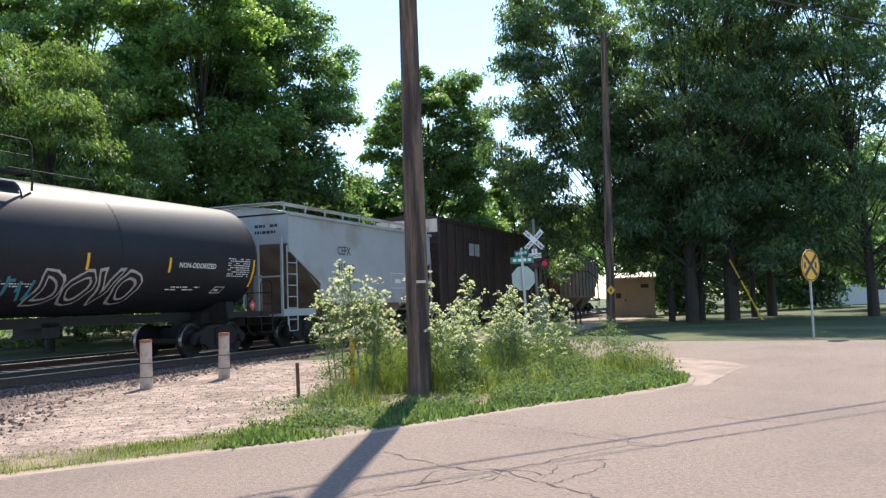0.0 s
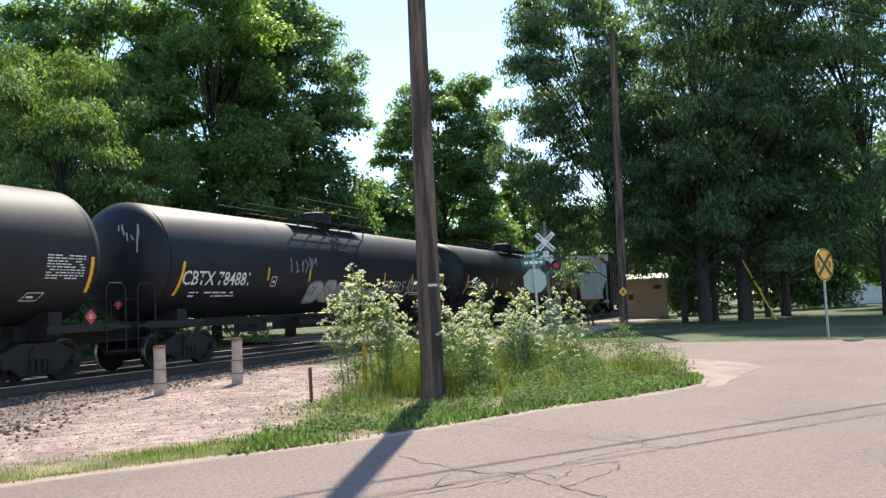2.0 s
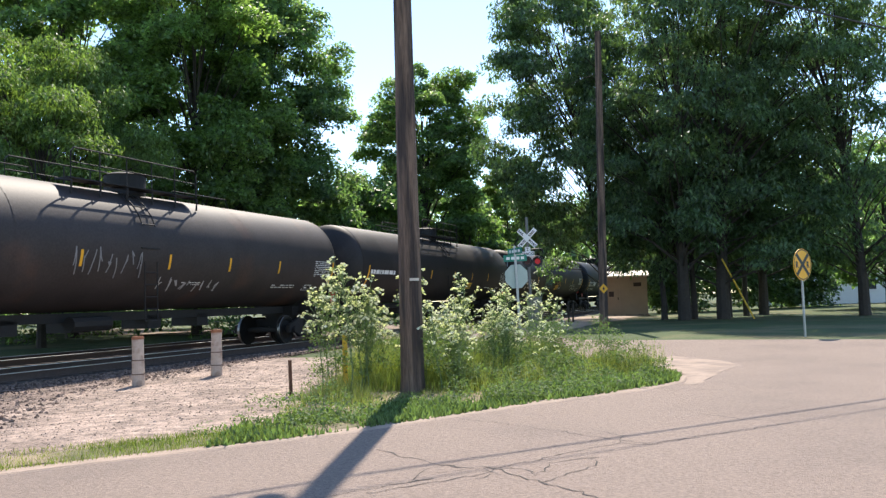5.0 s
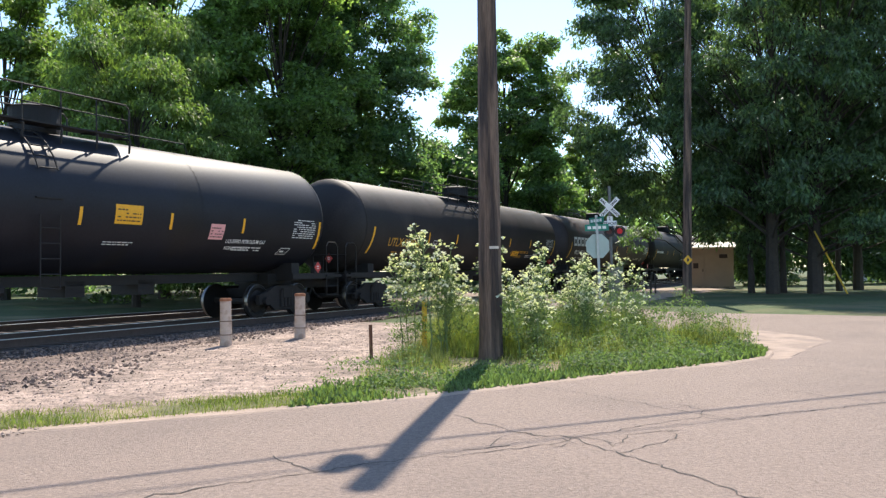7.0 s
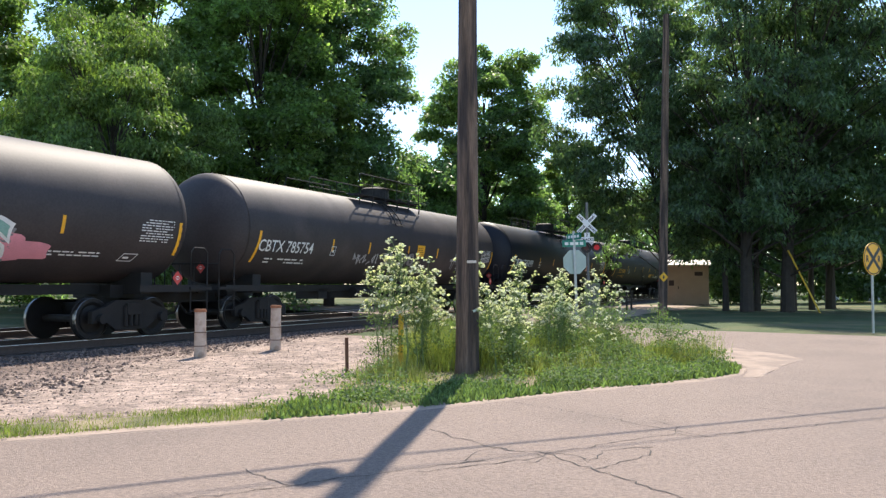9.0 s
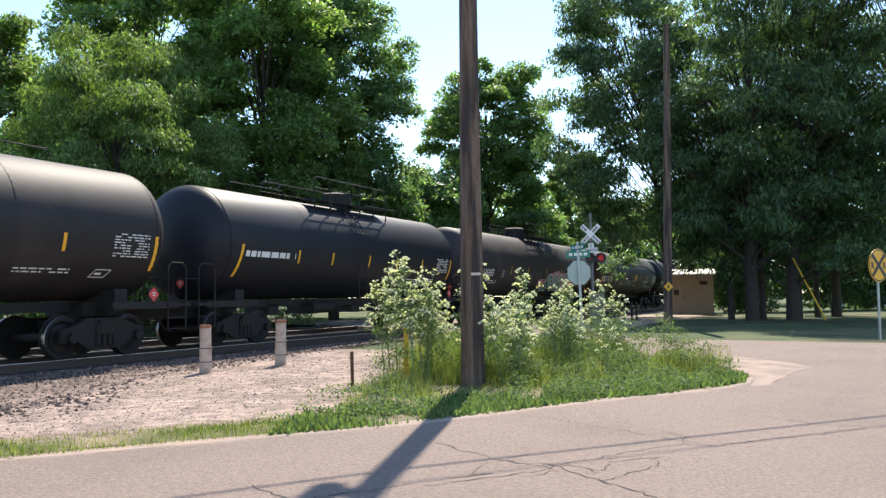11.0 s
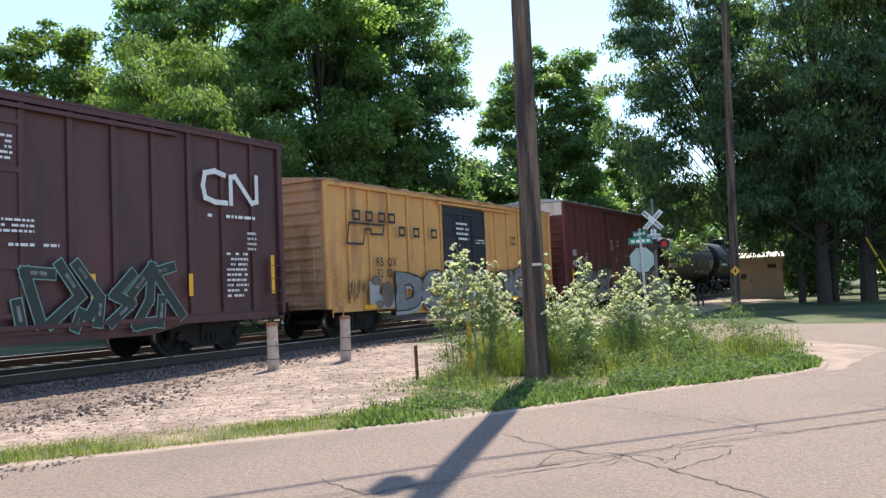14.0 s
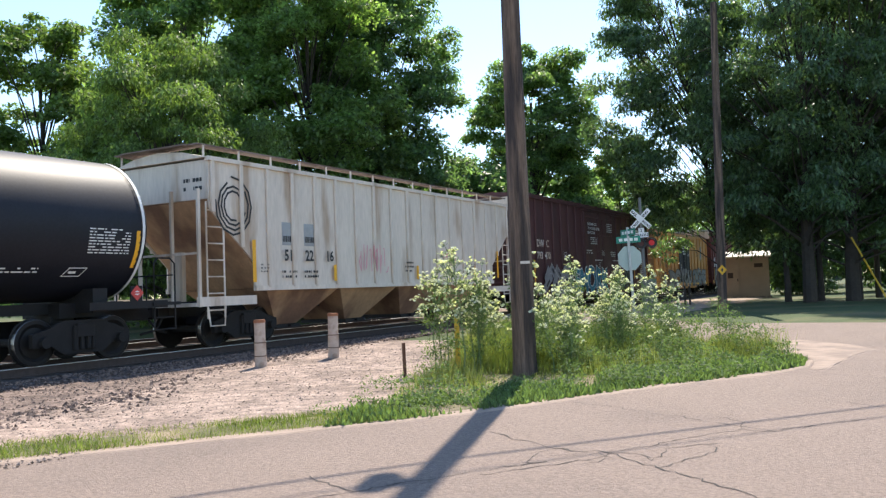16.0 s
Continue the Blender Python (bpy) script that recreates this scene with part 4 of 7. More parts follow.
def tank_car(label, q0, q1, mat, seed, white_end=False, deck=4.4, deck_at=0.0, r=1.52, housing_at=0.6):
    """A pressure tank car: shell with rounded heads, top platform and rails, ladder, end platforms, trucks."""
    L = q1 - q0
    car = thing("tank_car", label, "tank car", "freight train")
    zc = 2.76
    half = L / 2 - 0.56
    bm = bm_new()
    head = 0.72
    prof = [(-half, 0.0)] + [(-half + head - head * math.cos(a), r * math.sin(a)) for a in [math.pi / 2 * i / 10 for i in range(1, 11)]]
    prof += [(-half + head + (2 * half - 2 * head) * k, r) for k in (0.25, 0.5, 0.75)]
    prof += [(-x, q) for x, q in prof[:11]][::-1]
    k = 56
    rings = [[bm.verts.new((x, math.sin(j * math.tau / k) * q, zc + math.cos(j * math.tau / k) * q)) for j in range(k)] if q > 0 else [bm.verts.new((x, 0, zc))] for x, q in prof]
    for p, q in zip(rings[:-1], rings[1:]):
        for j in range(k):
            j2 = (j + 1) % k
            if len(p) == 1:
                bm.faces.new((p[0], q[j2], q[j]))
            elif len(q) == 1:
                bm.faces.new((p[j], p[j2], q[0]))
            else:
                bm.faces.new((p[j], p[j2], q[j2], q[j]))
    part("shell", bm, M[mat], car, "dark painted cylindrical steel shell", True)
    side = tank_side(r, zc)
    for s in (-1, 1):
        for x in (half - head + 0.02, half * 0.42):
            bm = bm_new()
            m = Matrix.Translation((s * x, 0, zc)) @ pose(0, 0, 0, 0, 90, 0)
            bmesh.ops.create_cone(bm, cap_ends=False, segments=56, radius1=r + 0.006, radius2=r + 0.006, depth=0.035, matrix=m)
            part("weld_band", bm, M[mat], car)
    # underframe and end platforms
    bm = bm_new()
    put_box(bm, (0, 0, 1.1), (L - 1.4, 0.5, 0.22))
    for s in (-1, 1):
        put_box(bm, (s * (half - 1.45), 0, 1.24), (0.35, 2.3, 0.5))
        put_box(bm, (s * (half - 1.45), 0, 1.05), (1.1, 1.2, 0.3))
        put_box(bm, (s * (half + 0.05), 0, 1.12), (0.75, 2.9, 0.07))
        put_box(bm, (s * (half - 0.9), -1.35, 1.12), (2.0, 0.12, 0.16))
        put_box(bm, (s * (half - 0.9), 1.35, 1.12), (2.0, 0.12, 0.16))
    for x in (-3.2, -1.1, 1.4, 3.4):
        put_box(bm, (x, 0.2, 0.92), (0.5, 0.9, 0.35))
    put_rod(bm, (-1.8, -0.55, 0.95), (-0.6, -0.55, 0.95), 0.18, 10)
    part("underframe", bm, M["iron"], car, "black steel end platforms and draft sill")
    for s in (-1, 1):
        bm = bm_new()
        for y in (-1, 1):
            x = s * (half + 0.05)
            put_path(bm, [(x - 0.3, y * 1.38, 1.1), (x - 0.3, y * 1.38, 2.0), (x - 0.2, y * 1.38, 2.12), (x + 0.15, y * 1.38, 2.12), (x + 0.28, y * 1.38, 2.0), (x + 0.28, y * 1.38, 0.55)], 0.02, 6)
            put_rod(bm, (x - 0.3, y * 1.38, 0.55), (x - 0.3, y * 1.38, 1.1), 0.018, 6)
            for z in (0.56, 0.82):
                put_rod(bm, (x - 0.3, y * 1.38, z), (x + 0.28, y * 1.38, z), 0.016, 6)
        put_path(bm, [(s * (half + 0.3), -1.35, 1.75), (s * (half + 0.3), 1.35, 1.75)], 0.018, 6)
        for y in (-0.5, 0.5):
            put_rod(bm, (s * (half + 0.3), y, 1.1), (s * (half + 0.3), y, 1.75), 0.016, 6)
        part("handrail", bm, M["iron"], car, "black end grab rails and steps")
    bm = bm_new()
    put_rod(bm, (-half - 0.28, 0.75, 2.2), (-half - 0.34, 0.75, 2.2), 0.25, 16)
    part("brake_wheel", bm, M["iron"], car)
    # top platform
    top = zc + r
    d0, d1 = deck_at - deck / 2, deck_at + deck / 2
    bm = bm_new()
    for y in (-0.95, 0.95):
        put_box(bm, (deck_at, y * 0.8, top + 0.03), (deck, 0.42, 0.035))
    n = 5
    for i in range(n + 1):
        x = d0 + deck * i / n
        for y in (-1, 1):
            put_path(bm, [(x, y * 0.55, top + 0.02), (x, y * 1.05, top - 0.05), (x, y * 1.02, top - 0.36)], 0.028, 6)
    part("platform", bm, M["iron"], car, "black grating platform over the dome")
    bm = bm_new()
    for y in (-1.02, 1.02):
        put_path(bm, [(d0, y, top + 0.0), (d0, y, top + 0.62), (d0 + 0.1, y, top + 0.72), (d1 - 0.1, y, top + 0.72), (d1, y, top + 0.62), (d1, y, top)], 0.02, 6)
        put_rod(bm, (d0, y, top + 0.38), (d1, y, top + 0.38), 0.015, 6)
        for i in range(1, n):
            x = d0 + deck * i / n
            put_rod(bm, (x, y, top), (x, y, top + 0.72), 0.016, 6)
    for s in (-1, 1):
        x0 = d0 - 0.1 if s < 0 else d1 + 0.1
        put_path(bm, [(x0, 0, top - 0.03), (x0 + s * 0.15, 0, top + 0.30), (x0 + s * 2.6, 0, top + 0.30), (x0 + s * 2.75, 0, top - 0.03)], 0.017, 6)
    part("safety_rail", bm, M["iron"], car, "thin black top safety railing")
    bm = bm_new()
    put_rod(bm, (deck_at + housing_at, 0, top - 0.08), (deck_at + housing_at, 0, top + 0.48), 0.52, 24)
    put_rod(bm, (deck_at + housing_at, 0, top + 0.48), (deck_at + housing_at, 0, top + 0.54), 0.56, 24, 0.40)
    part("valve_housing", bm, M["iron"], car, "black round valve bonnet")
    # side ladder
    lx = deck_at - 0.2
    for y in (-1, 1):
        bm = bm_new()
        for dx in (-0.22, 0.22):
            put_path(bm, [(lx + dx, y * (r + 0.06) * math.cos(a), zc + (r + 0.06) * math.sin(a)) for a in (1.15, 0.95, 0.75, 0.55, 0.35)], 0.018, 6)
            put_rod(bm, (lx + dx, y * (r + 0.02), zc - 0.35), (lx + dx, y * (r + 0.02), 0.95), 0.016, 6)
        for a in (1.05, 0.88, 0.71, 0.54, 0.37):
            put_rod(bm, (lx - 0.22, y * (r + 0.06) * math.cos(a), zc + (r + 0.06) * math.sin(a)), (lx + 0.22, y * (r + 0.06) * math.cos(a), zc + (r + 0.06) * math.sin(a)), 0.015, 6)
        for z in (0.97, 1.25, 1.55, 1.85, 2.15):
            put_rod(bm, (lx - 0.22, y * (r + 0.02), z), (lx + 0.22, y * (r + 0.02), z), 0.014, 6)
        put_box(bm, (lx, y * (r - 0.02), zc - 0.02), (0.62, 0.10, 0.03))
        part("ladder", bm, M["iron"], car)
    trucks(car, L, 2.35)
    coupling(car, L, 0.55)
    # usual markings
    stripe(car, side, half - 0.80, -0.5, 0.32, 0.10, 0)
    stripe(car, side, -half + 1.0, -0.6, 0.32, 0.10, 0.12)
    for k2 in (-0.44, -0.20, 0.10, 0.36, 0.62):
        stripe(car, side, k2 * half - 0.45, -0.12, 0.26, 0.08)
    bars(car, side, half - 1.95, -0.18, 1.0, 0.55, 9, seed=seed, fill=0.4)
    bars(car, side, -half * 0.1 + 2.2, -0.55, 0.8, 0.12, 2, seed=seed + 1, fill=0.4)
    bars(car, side, half - 4.2, -0.62, 1.3, 0.16, 2, seed=seed + 2, fill=0.4)
    frame_mark(car, side, half - 2.35, -0.72, 0.42, 0.22, slant=0.1)
    placard(car, flat_side(-1.42), half - 0.75, 1.37)
    bm = bm_new()
    put_box(bm, (half - 0.75, -1.40, 1.35), (0.3, 0.03, 0.34))
    part("placard_holder", bm, M["iron"], car)
    placard(car, lambda u, v, lift: Vector((-half - 0.26 - lift, -u, 1.65 + v)), 0.7, 0, 0.15)
    if white_end:
        bm = bm_new()
        m = Matrix.Translation((half - 0.62, 0, zc)) @ pose(0, 0, 0, 0, 90, 0)
        bmesh.ops.create_cone(bm, cap_ends=False, segments=56, radius1=r + 0.014, radius2=r + 0.014, depth=0.07, matrix=m)
        part("end_ring", bm, M["paintwhite"], car, "white ring round the tank head")
    CARS.append((car, (q0 + q1) / 2))
    return car, (lambda u, v, lift: side(u - 0.6, v, lift)), half


def mark(car, side, half, text, v=0.0, size=0.44, mat="paintwhite", u=None, seed=5):
    u = -half + 1.75 if u is None else u
    v -= 0.24
    lettering(car, text, size, u, v, side, mat, 0.004, 0.92, "car_number", "stencilled car number")
    bars(car, side, u + 0.45, v - 0.36, 1.9, 0.22, 2, mat, seed, "load_limits", 0.4)
    frame_mark(car, side, u + len(text) * size * 0.53 + 0.75, v - 0.02, 0.26, 0.3)


def box_car(label, q0, q1, mat, tall, door_mat, ribs, door_w, white_top=False, end_mat=None, rib_d=0.07, door_at=0.0):
    """A boxcar: ribbed sides, sliding door with rails, corrugated ends, roof, sill, ladders, trucks."""
    L = q1 - q0
    car = thing("box_car", label, "boxcar", "freight train")
    w, z0 = 1.50, 0.86
    bm = bm_new()
    put_box(bm, (0, 0, (z0 + tall) / 2), (L - 0.2, 2 * w, tall - z0))
    part("body", bm, M[mat], car)
    spans = [(-L / 2 + 0.1, door_at - door_w / 2), (door_at + door_w / 2, L / 2 - 0.1)]
    for a, b in spans:
        for i in range(ribs + 1):
            x = a + (b - a) * i / ribs
            for y in (-1, 1):
                repeat(car, "side_post", (x, y * (w + rib_d / 2), (z0 + tall) / 2 + 0.02), (0.13, rib_d, tall - z0 - 0.20), mat)
    bm = bm_new()
    for y in (-1, 1):
        repeat(car, "eave_rail", (0, y * (w + 0.05), tall - 0.05), (L - 0.1, 0.14, 0.12), mat)
        repeat(car, "bottom_rail", (0, y * (w + 0.03), z0 - 0.03), (L - 0.6, 0.10, 0.16), mat)
        put_prism(bm, [(-L / 2 + 3.0, z0 - 0.06), (-L / 2 + 4.2, z0 - 0.30), (L / 2 - 4.2, z0 - 0.30), (L / 2 - 3.0, z0 - 0.06)], 0.06, Matrix.Translation((0, y * (w - 0.02) + 0.03, 0)))
        for x in (-L / 2 + 0.12, L / 2 - 0.12):
            repeat(car, "corner_post", (x, y * (w + 0.05), (z0 + tall) / 2), (0.16, 0.13, tall - z0), mat)
    part("side_sill", bm, M[mat], car)
    bm = bm_new()
    rings = []
    for x in (-L / 2 - 0.02, L / 2 + 0.02):
        rings.append([bm.verts.new((x, y, z)) for y, z in ((-w - 0.14, tall), (-w - 0.14, tall + 0.05), (0, tall + 0.22), (w + 0.14, tall + 0.05), (w + 0.14, tall))])
    for i in range(5):
        bm.faces.new((rings[0][i], rings[0][(i + 1) % 5], rings[1][(i + 1) % 5], rings[1][i]))
    bm.faces.new(rings[0][::-1]), bm.faces.new(rings[1])
    n = int(L / 1.2)
    for i in range(n):
        x = -L / 2 + L * (i + 0.5) / n
        for y in (-1, 1):
            put_box(bm, (x, 0, 0), (0.06, 1.6, 0.05), Matrix.Translation((0, y * 0.8, tall + 0.16)) @ pose(0, 0, 0, -y * 6.2, 0, 0))
    part("roof", bm, M["galv" if mat == "boxred" else (end_mat or mat)], car, "ribbed steel roof")
    for s in (-1, 1):
        bm = bm_new()
        x = s * (L / 2 - 0.1)
        rows = 11
        top = tall - (0.72 if white_top else 0.1)
        for i in range(rows):
            z = z0 + 0.15 + (top - z0 - 0.25) * i / (rows - 1)
            put_rod(bm, (x, -w + 0.1, z), (x, w - 0.1, z), 0.085, 8)
        put_box(bm, (x, 0, (z0 + tall) / 2), (0.06, 2 * w - 0.02, tall - z0 - 0.02))
        part("end_wall", bm, M[end_mat or mat], car, "corrugated end wall")
        if white_top:
            bm = bm_new()
            put_box(bm, (x + s * 0.06, 0, tall - 0.33), (0.05, 2 * w + 0.05, 0.60))
            part("end_band", bm, M["hopper_white"], car, "off-white band on the end wall")
            bars(car, end_face(-L / 2 + 0.02) if s < 0 else (lambda u, v, lift: Vector((L / 2 + lift, u, v))), -1.1, tall - 0.42, 0.9, 0.16, 1, "spray_black", 3)
    y = -(w + rib_d * 0.6)
    for yy in (-y, y):
        bm = bm_new()
        put_box(bm, (door_at, yy, (z0 + tall) / 2 - 0.05), (door_w - 0.08, 0.09, tall - z0 - 0.45))
        d = part("door", bm, M[door_mat], car, "sliding steel side door")
    bm = bm_new()
    for i in range(5):
        z = z0 + 0.25 + (tall - z0 - 0.75) * i / 4
        repeat(d, "stiffener", (door_at, y - 0.06, z), (door_w - 0.1, 0.05, 0.09), door_mat)
    for x in (door_at - door_w / 2 + 0.06, door_at + door_w / 2 - 0.06, door_at):
        repeat(d, "stiffener", (x, y - 0.06, (z0 + tall) / 2 - 0.05), (0.09, 0.055, tall - z0 - 0.45), door_mat)
    for x in (door_at - 0.5, door_at + 0.5):
        put_rod(bm, (x, y - 0.10, z0 + 0.2), (x, y - 0.10, tall - 0.6), 0.022, 6)
    part("lock_rod", bm, M[door_mat], d)
    bm = bm_new()
    put_box(bm, (door_at + door_w * 0.35, y - 0.05, z0 + 0.02), (door_w * 1.9, 0.12, 0.09))
    put_box(bm, (door_at + door_w * 0.35, y - 0.05, tall - 0.20), (door_w * 1.9, 0.10, 0.08))
    part("door_track", bm, M[mat], car)
    for s in (-1, 1):
        ladder(car, s * (L / 2 - 0.42), -w - 0.13, 0.62, 2.2, 0.45, mat, 5)
        bm = bm_new()
        for i in range(4):
            z = 1.15 + i * 0.38
            put_rod(bm, (s * (L / 2 + 0.08), -1.25, z), (s * (L / 2 + 0.08), -0.8, z), 0.016, 6)
        for yy in (-1.25, -0.8):
            put_rod(bm, (s * (L / 2 + 0.08), yy, 1.0), (s * (L / 2 + 0.08), yy, 2.5), 0.018, 6)
        part("end_ladder", bm, M[end_mat or mat], car)
    bm = bm_new()
    put_box(bm, (0, 0, 0.92), (L - 0.6, 0.5, 0.28))
    for x in (-L / 2 + 2.3, L / 2 - 2.3, -2, 2):
        put_box(bm, (x, 0, 0.96), (0.4, 2.7, 0.14))
    put_rod(bm, (-1.0, 0.4, 0.72), (0.4, 0.4, 0.72), 0.2, 10)
    part("underframe", bm, M["iron"], car)
    trucks(car, L, 2.2)
    coupling(car, L, 0.6)
    side = flat_side(-w)
    CARS.append((car, (q0 + q1) / 2))
    return car, side, L, flat_side(-w - 0.135)


def hopper_car(label, q0, q1, mat, bay_mat, tall, ribs, bays, z_low=1.42, cut=1.5):
    """A covered hopper: ribbed sides, sloping end sheets, discharge bays, roof with running boards, ladders."""
    L = q1 - q0
    car = thing("hopper_car", label, "hopper car", "freight train")
    w = 1.52
    poly = [(-L / 2 + 0.3, tall), (-L / 2 + 0.3, tall - 1.15), (-L / 2 + 0.3 + cut, z_low + 0.62), (-L / 2 + 0.3 + cut, z_low), (L / 2 - 0.3 - cut, z_low), (L / 2 - 0.3 - cut, z_low + 0.62), (L / 2 - 0.3, tall - 1.15), (L / 2 - 0.3, tall)]
    for y in (-1, 1):
        bm = bm_new()
        put_prism(bm, poly[::-1], 0.05, Matrix.Translation((0, y * w + 0.025, 0)))
        part("side_sheet", bm, M[mat], car, "flat steel side sheet")
    bm = bm_new()
    inner = [(-L / 2 + 0.35, tall - 0.02), (-L / 2 + 0.35, tall - 0.95), (-L / 2 + 0.55 + cut * 1.2, z_low - 0.02), (L / 2 - 0.55 - cut * 1.2, z_low - 0.02), (L / 2 - 0.35, tall - 0.95), (L / 2 - 0.35, tall - 0.02)]
    put_prism(bm, inner[::-1], 2 * w - 0.10, Matrix.Translation((0, w - 0.05, 0)))
    part("slope_sheet", bm, M[bay_mat], car, "rust-stained sloping end sheet")
    for s in (-1, 1):
        bm = bm_new()
        put_box(bm, (s * (L / 2 - 0.32), 0, tall - 0.46), (0.05, 2 * w - 0.06, 0.92))
        part("end_panel", bm, M[mat], car)
    if ribs:
        for i in range(ribs + 1):
            x = -L / 2 + 0.4 + (L - 0.8) * i / ribs
            lo = z_low
            e = L / 2 - 0.3 - abs(x)
            if e < cut:
                lo = max(z_low + 0.62 + (tall - 1.15 - z_low - 0.62) * (1 - e / cut), z_low)
            for y in (-1, 1):
                repeat(car, "side_post", (x, y * (w + 0.055), (lo + tall) / 2), (0.12, 0.07, tall - lo), mat)
    bm = bm_new()
    for y in (-1, 1):
        put_box(bm, (0, y * (w + 0.03), tall + 0.02), (L - 0.5, 0.14, 0.10))
        put_box(bm, (0, y * (w + 0.02), z_low - 0.02), (L - 2 * cut - 0.6, 0.10, 0.12))
        for s in (-1, 1):
            put_box(bm, (s * (L / 2 - 0.9), y * (w - 0.02), 1.12), (1.9, 0.10, 0.22))
    part("side_rails", bm, M[mat], car)
    bm = bm_new()
    ring = []
    for x in (-L / 2 + 0.2, L / 2 - 0.2):
        ring.append([bm.verts.new((x, y, z)) for y, z in ((-w - 0.02, tall + 0.04), (-w * 0.55, tall + 0.22), (0, tall + 0.30), (w * 0.55, tall + 0.22), (w + 0.02, tall + 0.04))])
    for i in range(5):
        bm.faces.new((ring[0][i], ring[0][(i + 1) % 5], ring[1][(i + 1) % 5], ring[1][i]))
    bm.faces.new(ring[0][::-1]), bm.faces.new(ring[1])
    part("roof", bm, M[mat], car)
    bm = bm_new()
    k = max(8, int(L / 1.2))
    for y in (-1.25, 1.25):
        put_box(bm, (0, y, tall + 0.36), (L - 0.2, 0.36, 0.035))
    for s in (-1, 1):
        put_box(bm, (s * (L / 2 - 0.25), 0, tall + 0.36), (0.5, 2.2, 0.035))
    part("running_board", bm, M["hopper_brown" if mat == "hopper_white" else mat], car, "grating roof walkway")
    for i in range(k + 1):
        x = -L / 2 + 0.3 + (L - 0.6) * i / k
        for y in (-1.4, 1.4):
            repeat(car, "bracket", (x, y, tall + 0.20), (0.05, 0.05, 0.32), mat)
    span = L - 2 * cut - 1.6
    for i in range(bays):
        bm = bm_new()
        c = -span / 2 + span * (i + 0.5) / bays
        a = span / bays / 2
        hi = [bm.verts.new((c + x * a, y * (w - 0.06), z_low - 0.03)) for x, y in ((-1, -1), (1, -1), (1, 1), (-1, 1))]
        lo = [bm.verts.new((c + x * 0.42, y * 0.75, 0.42)) for x, y in ((-1, -1), (1, -1), (1, 1), (-1, 1))]
        bm.faces.new(hi), bm.faces.new(lo[::-1])
        for j in range(4):
            bm.faces.new((hi[j], lo[j], lo[(j + 1) % 4], hi[(j + 1) % 4]))
        b = part("discharge_bay", bm, M[bay_mat], car, "rust-streaked tapered discharge bay")
        bm = bm_new()
        put_box(bm, (c, 0, 0.36), (1.0, 1.7, 0.10))
        put_rod(bm, (c, -0.95, 0.38), (c, 0.95, 0.38), 0.04, 8)
        part("gate", bm, M["iron"], b)
    for s in (-1, 1):
        e = s * (L / 2 - 0.08)
        bm = bm_new()
        for y in (-1.42, -0.55, 0.55, 1.42):
            put_box(bm, (e, y, (1.0 + tall - 0.7) / 2), (0.08, 0.06, tall - 1.7))
        put_box(bm, (e, 0, 2.25), (0.05, 2.8, 0.05))
        put_box(bm, (e - s * 0.5, 0, 1.05), (1.3, 2.9, 0.08))
        put_box(bm, (e - s * 0.75, 0, 1.7), (0.12, 0.25, 1.3))
        part("end_frame", bm, M[mat], car, "open end posts and platform")
        ladder(car, e - s * 0.42, -w + 0.0, 0.72, tall - 1.0, 0.55, mat, 7, r=0.024)
        bm = bm_new()
        put_path(bm, [(e - s * 0.72, -w, 1.05), (e - s * 0.66, -w - 0.02, 0.55), (e - s * 0.2, -w - 0.02, 0.55), (e - s * 0.14, -w, 1.05)], 0.022, 6)
        part("sill_step", bm, M[mat], car)
    bm = bm_new()
    put_box(bm, (0, 0, 0.98), (L - 0.5, 0.4, 0.3))
    part("centre_sill", bm, M["iron"], car)
    trucks(car, L, 2.0)
    coupling(car, L, 0.6)
    CARS.append((car, (q0 + q1) / 2))
    return car, flat_side(-w - 0.025), L


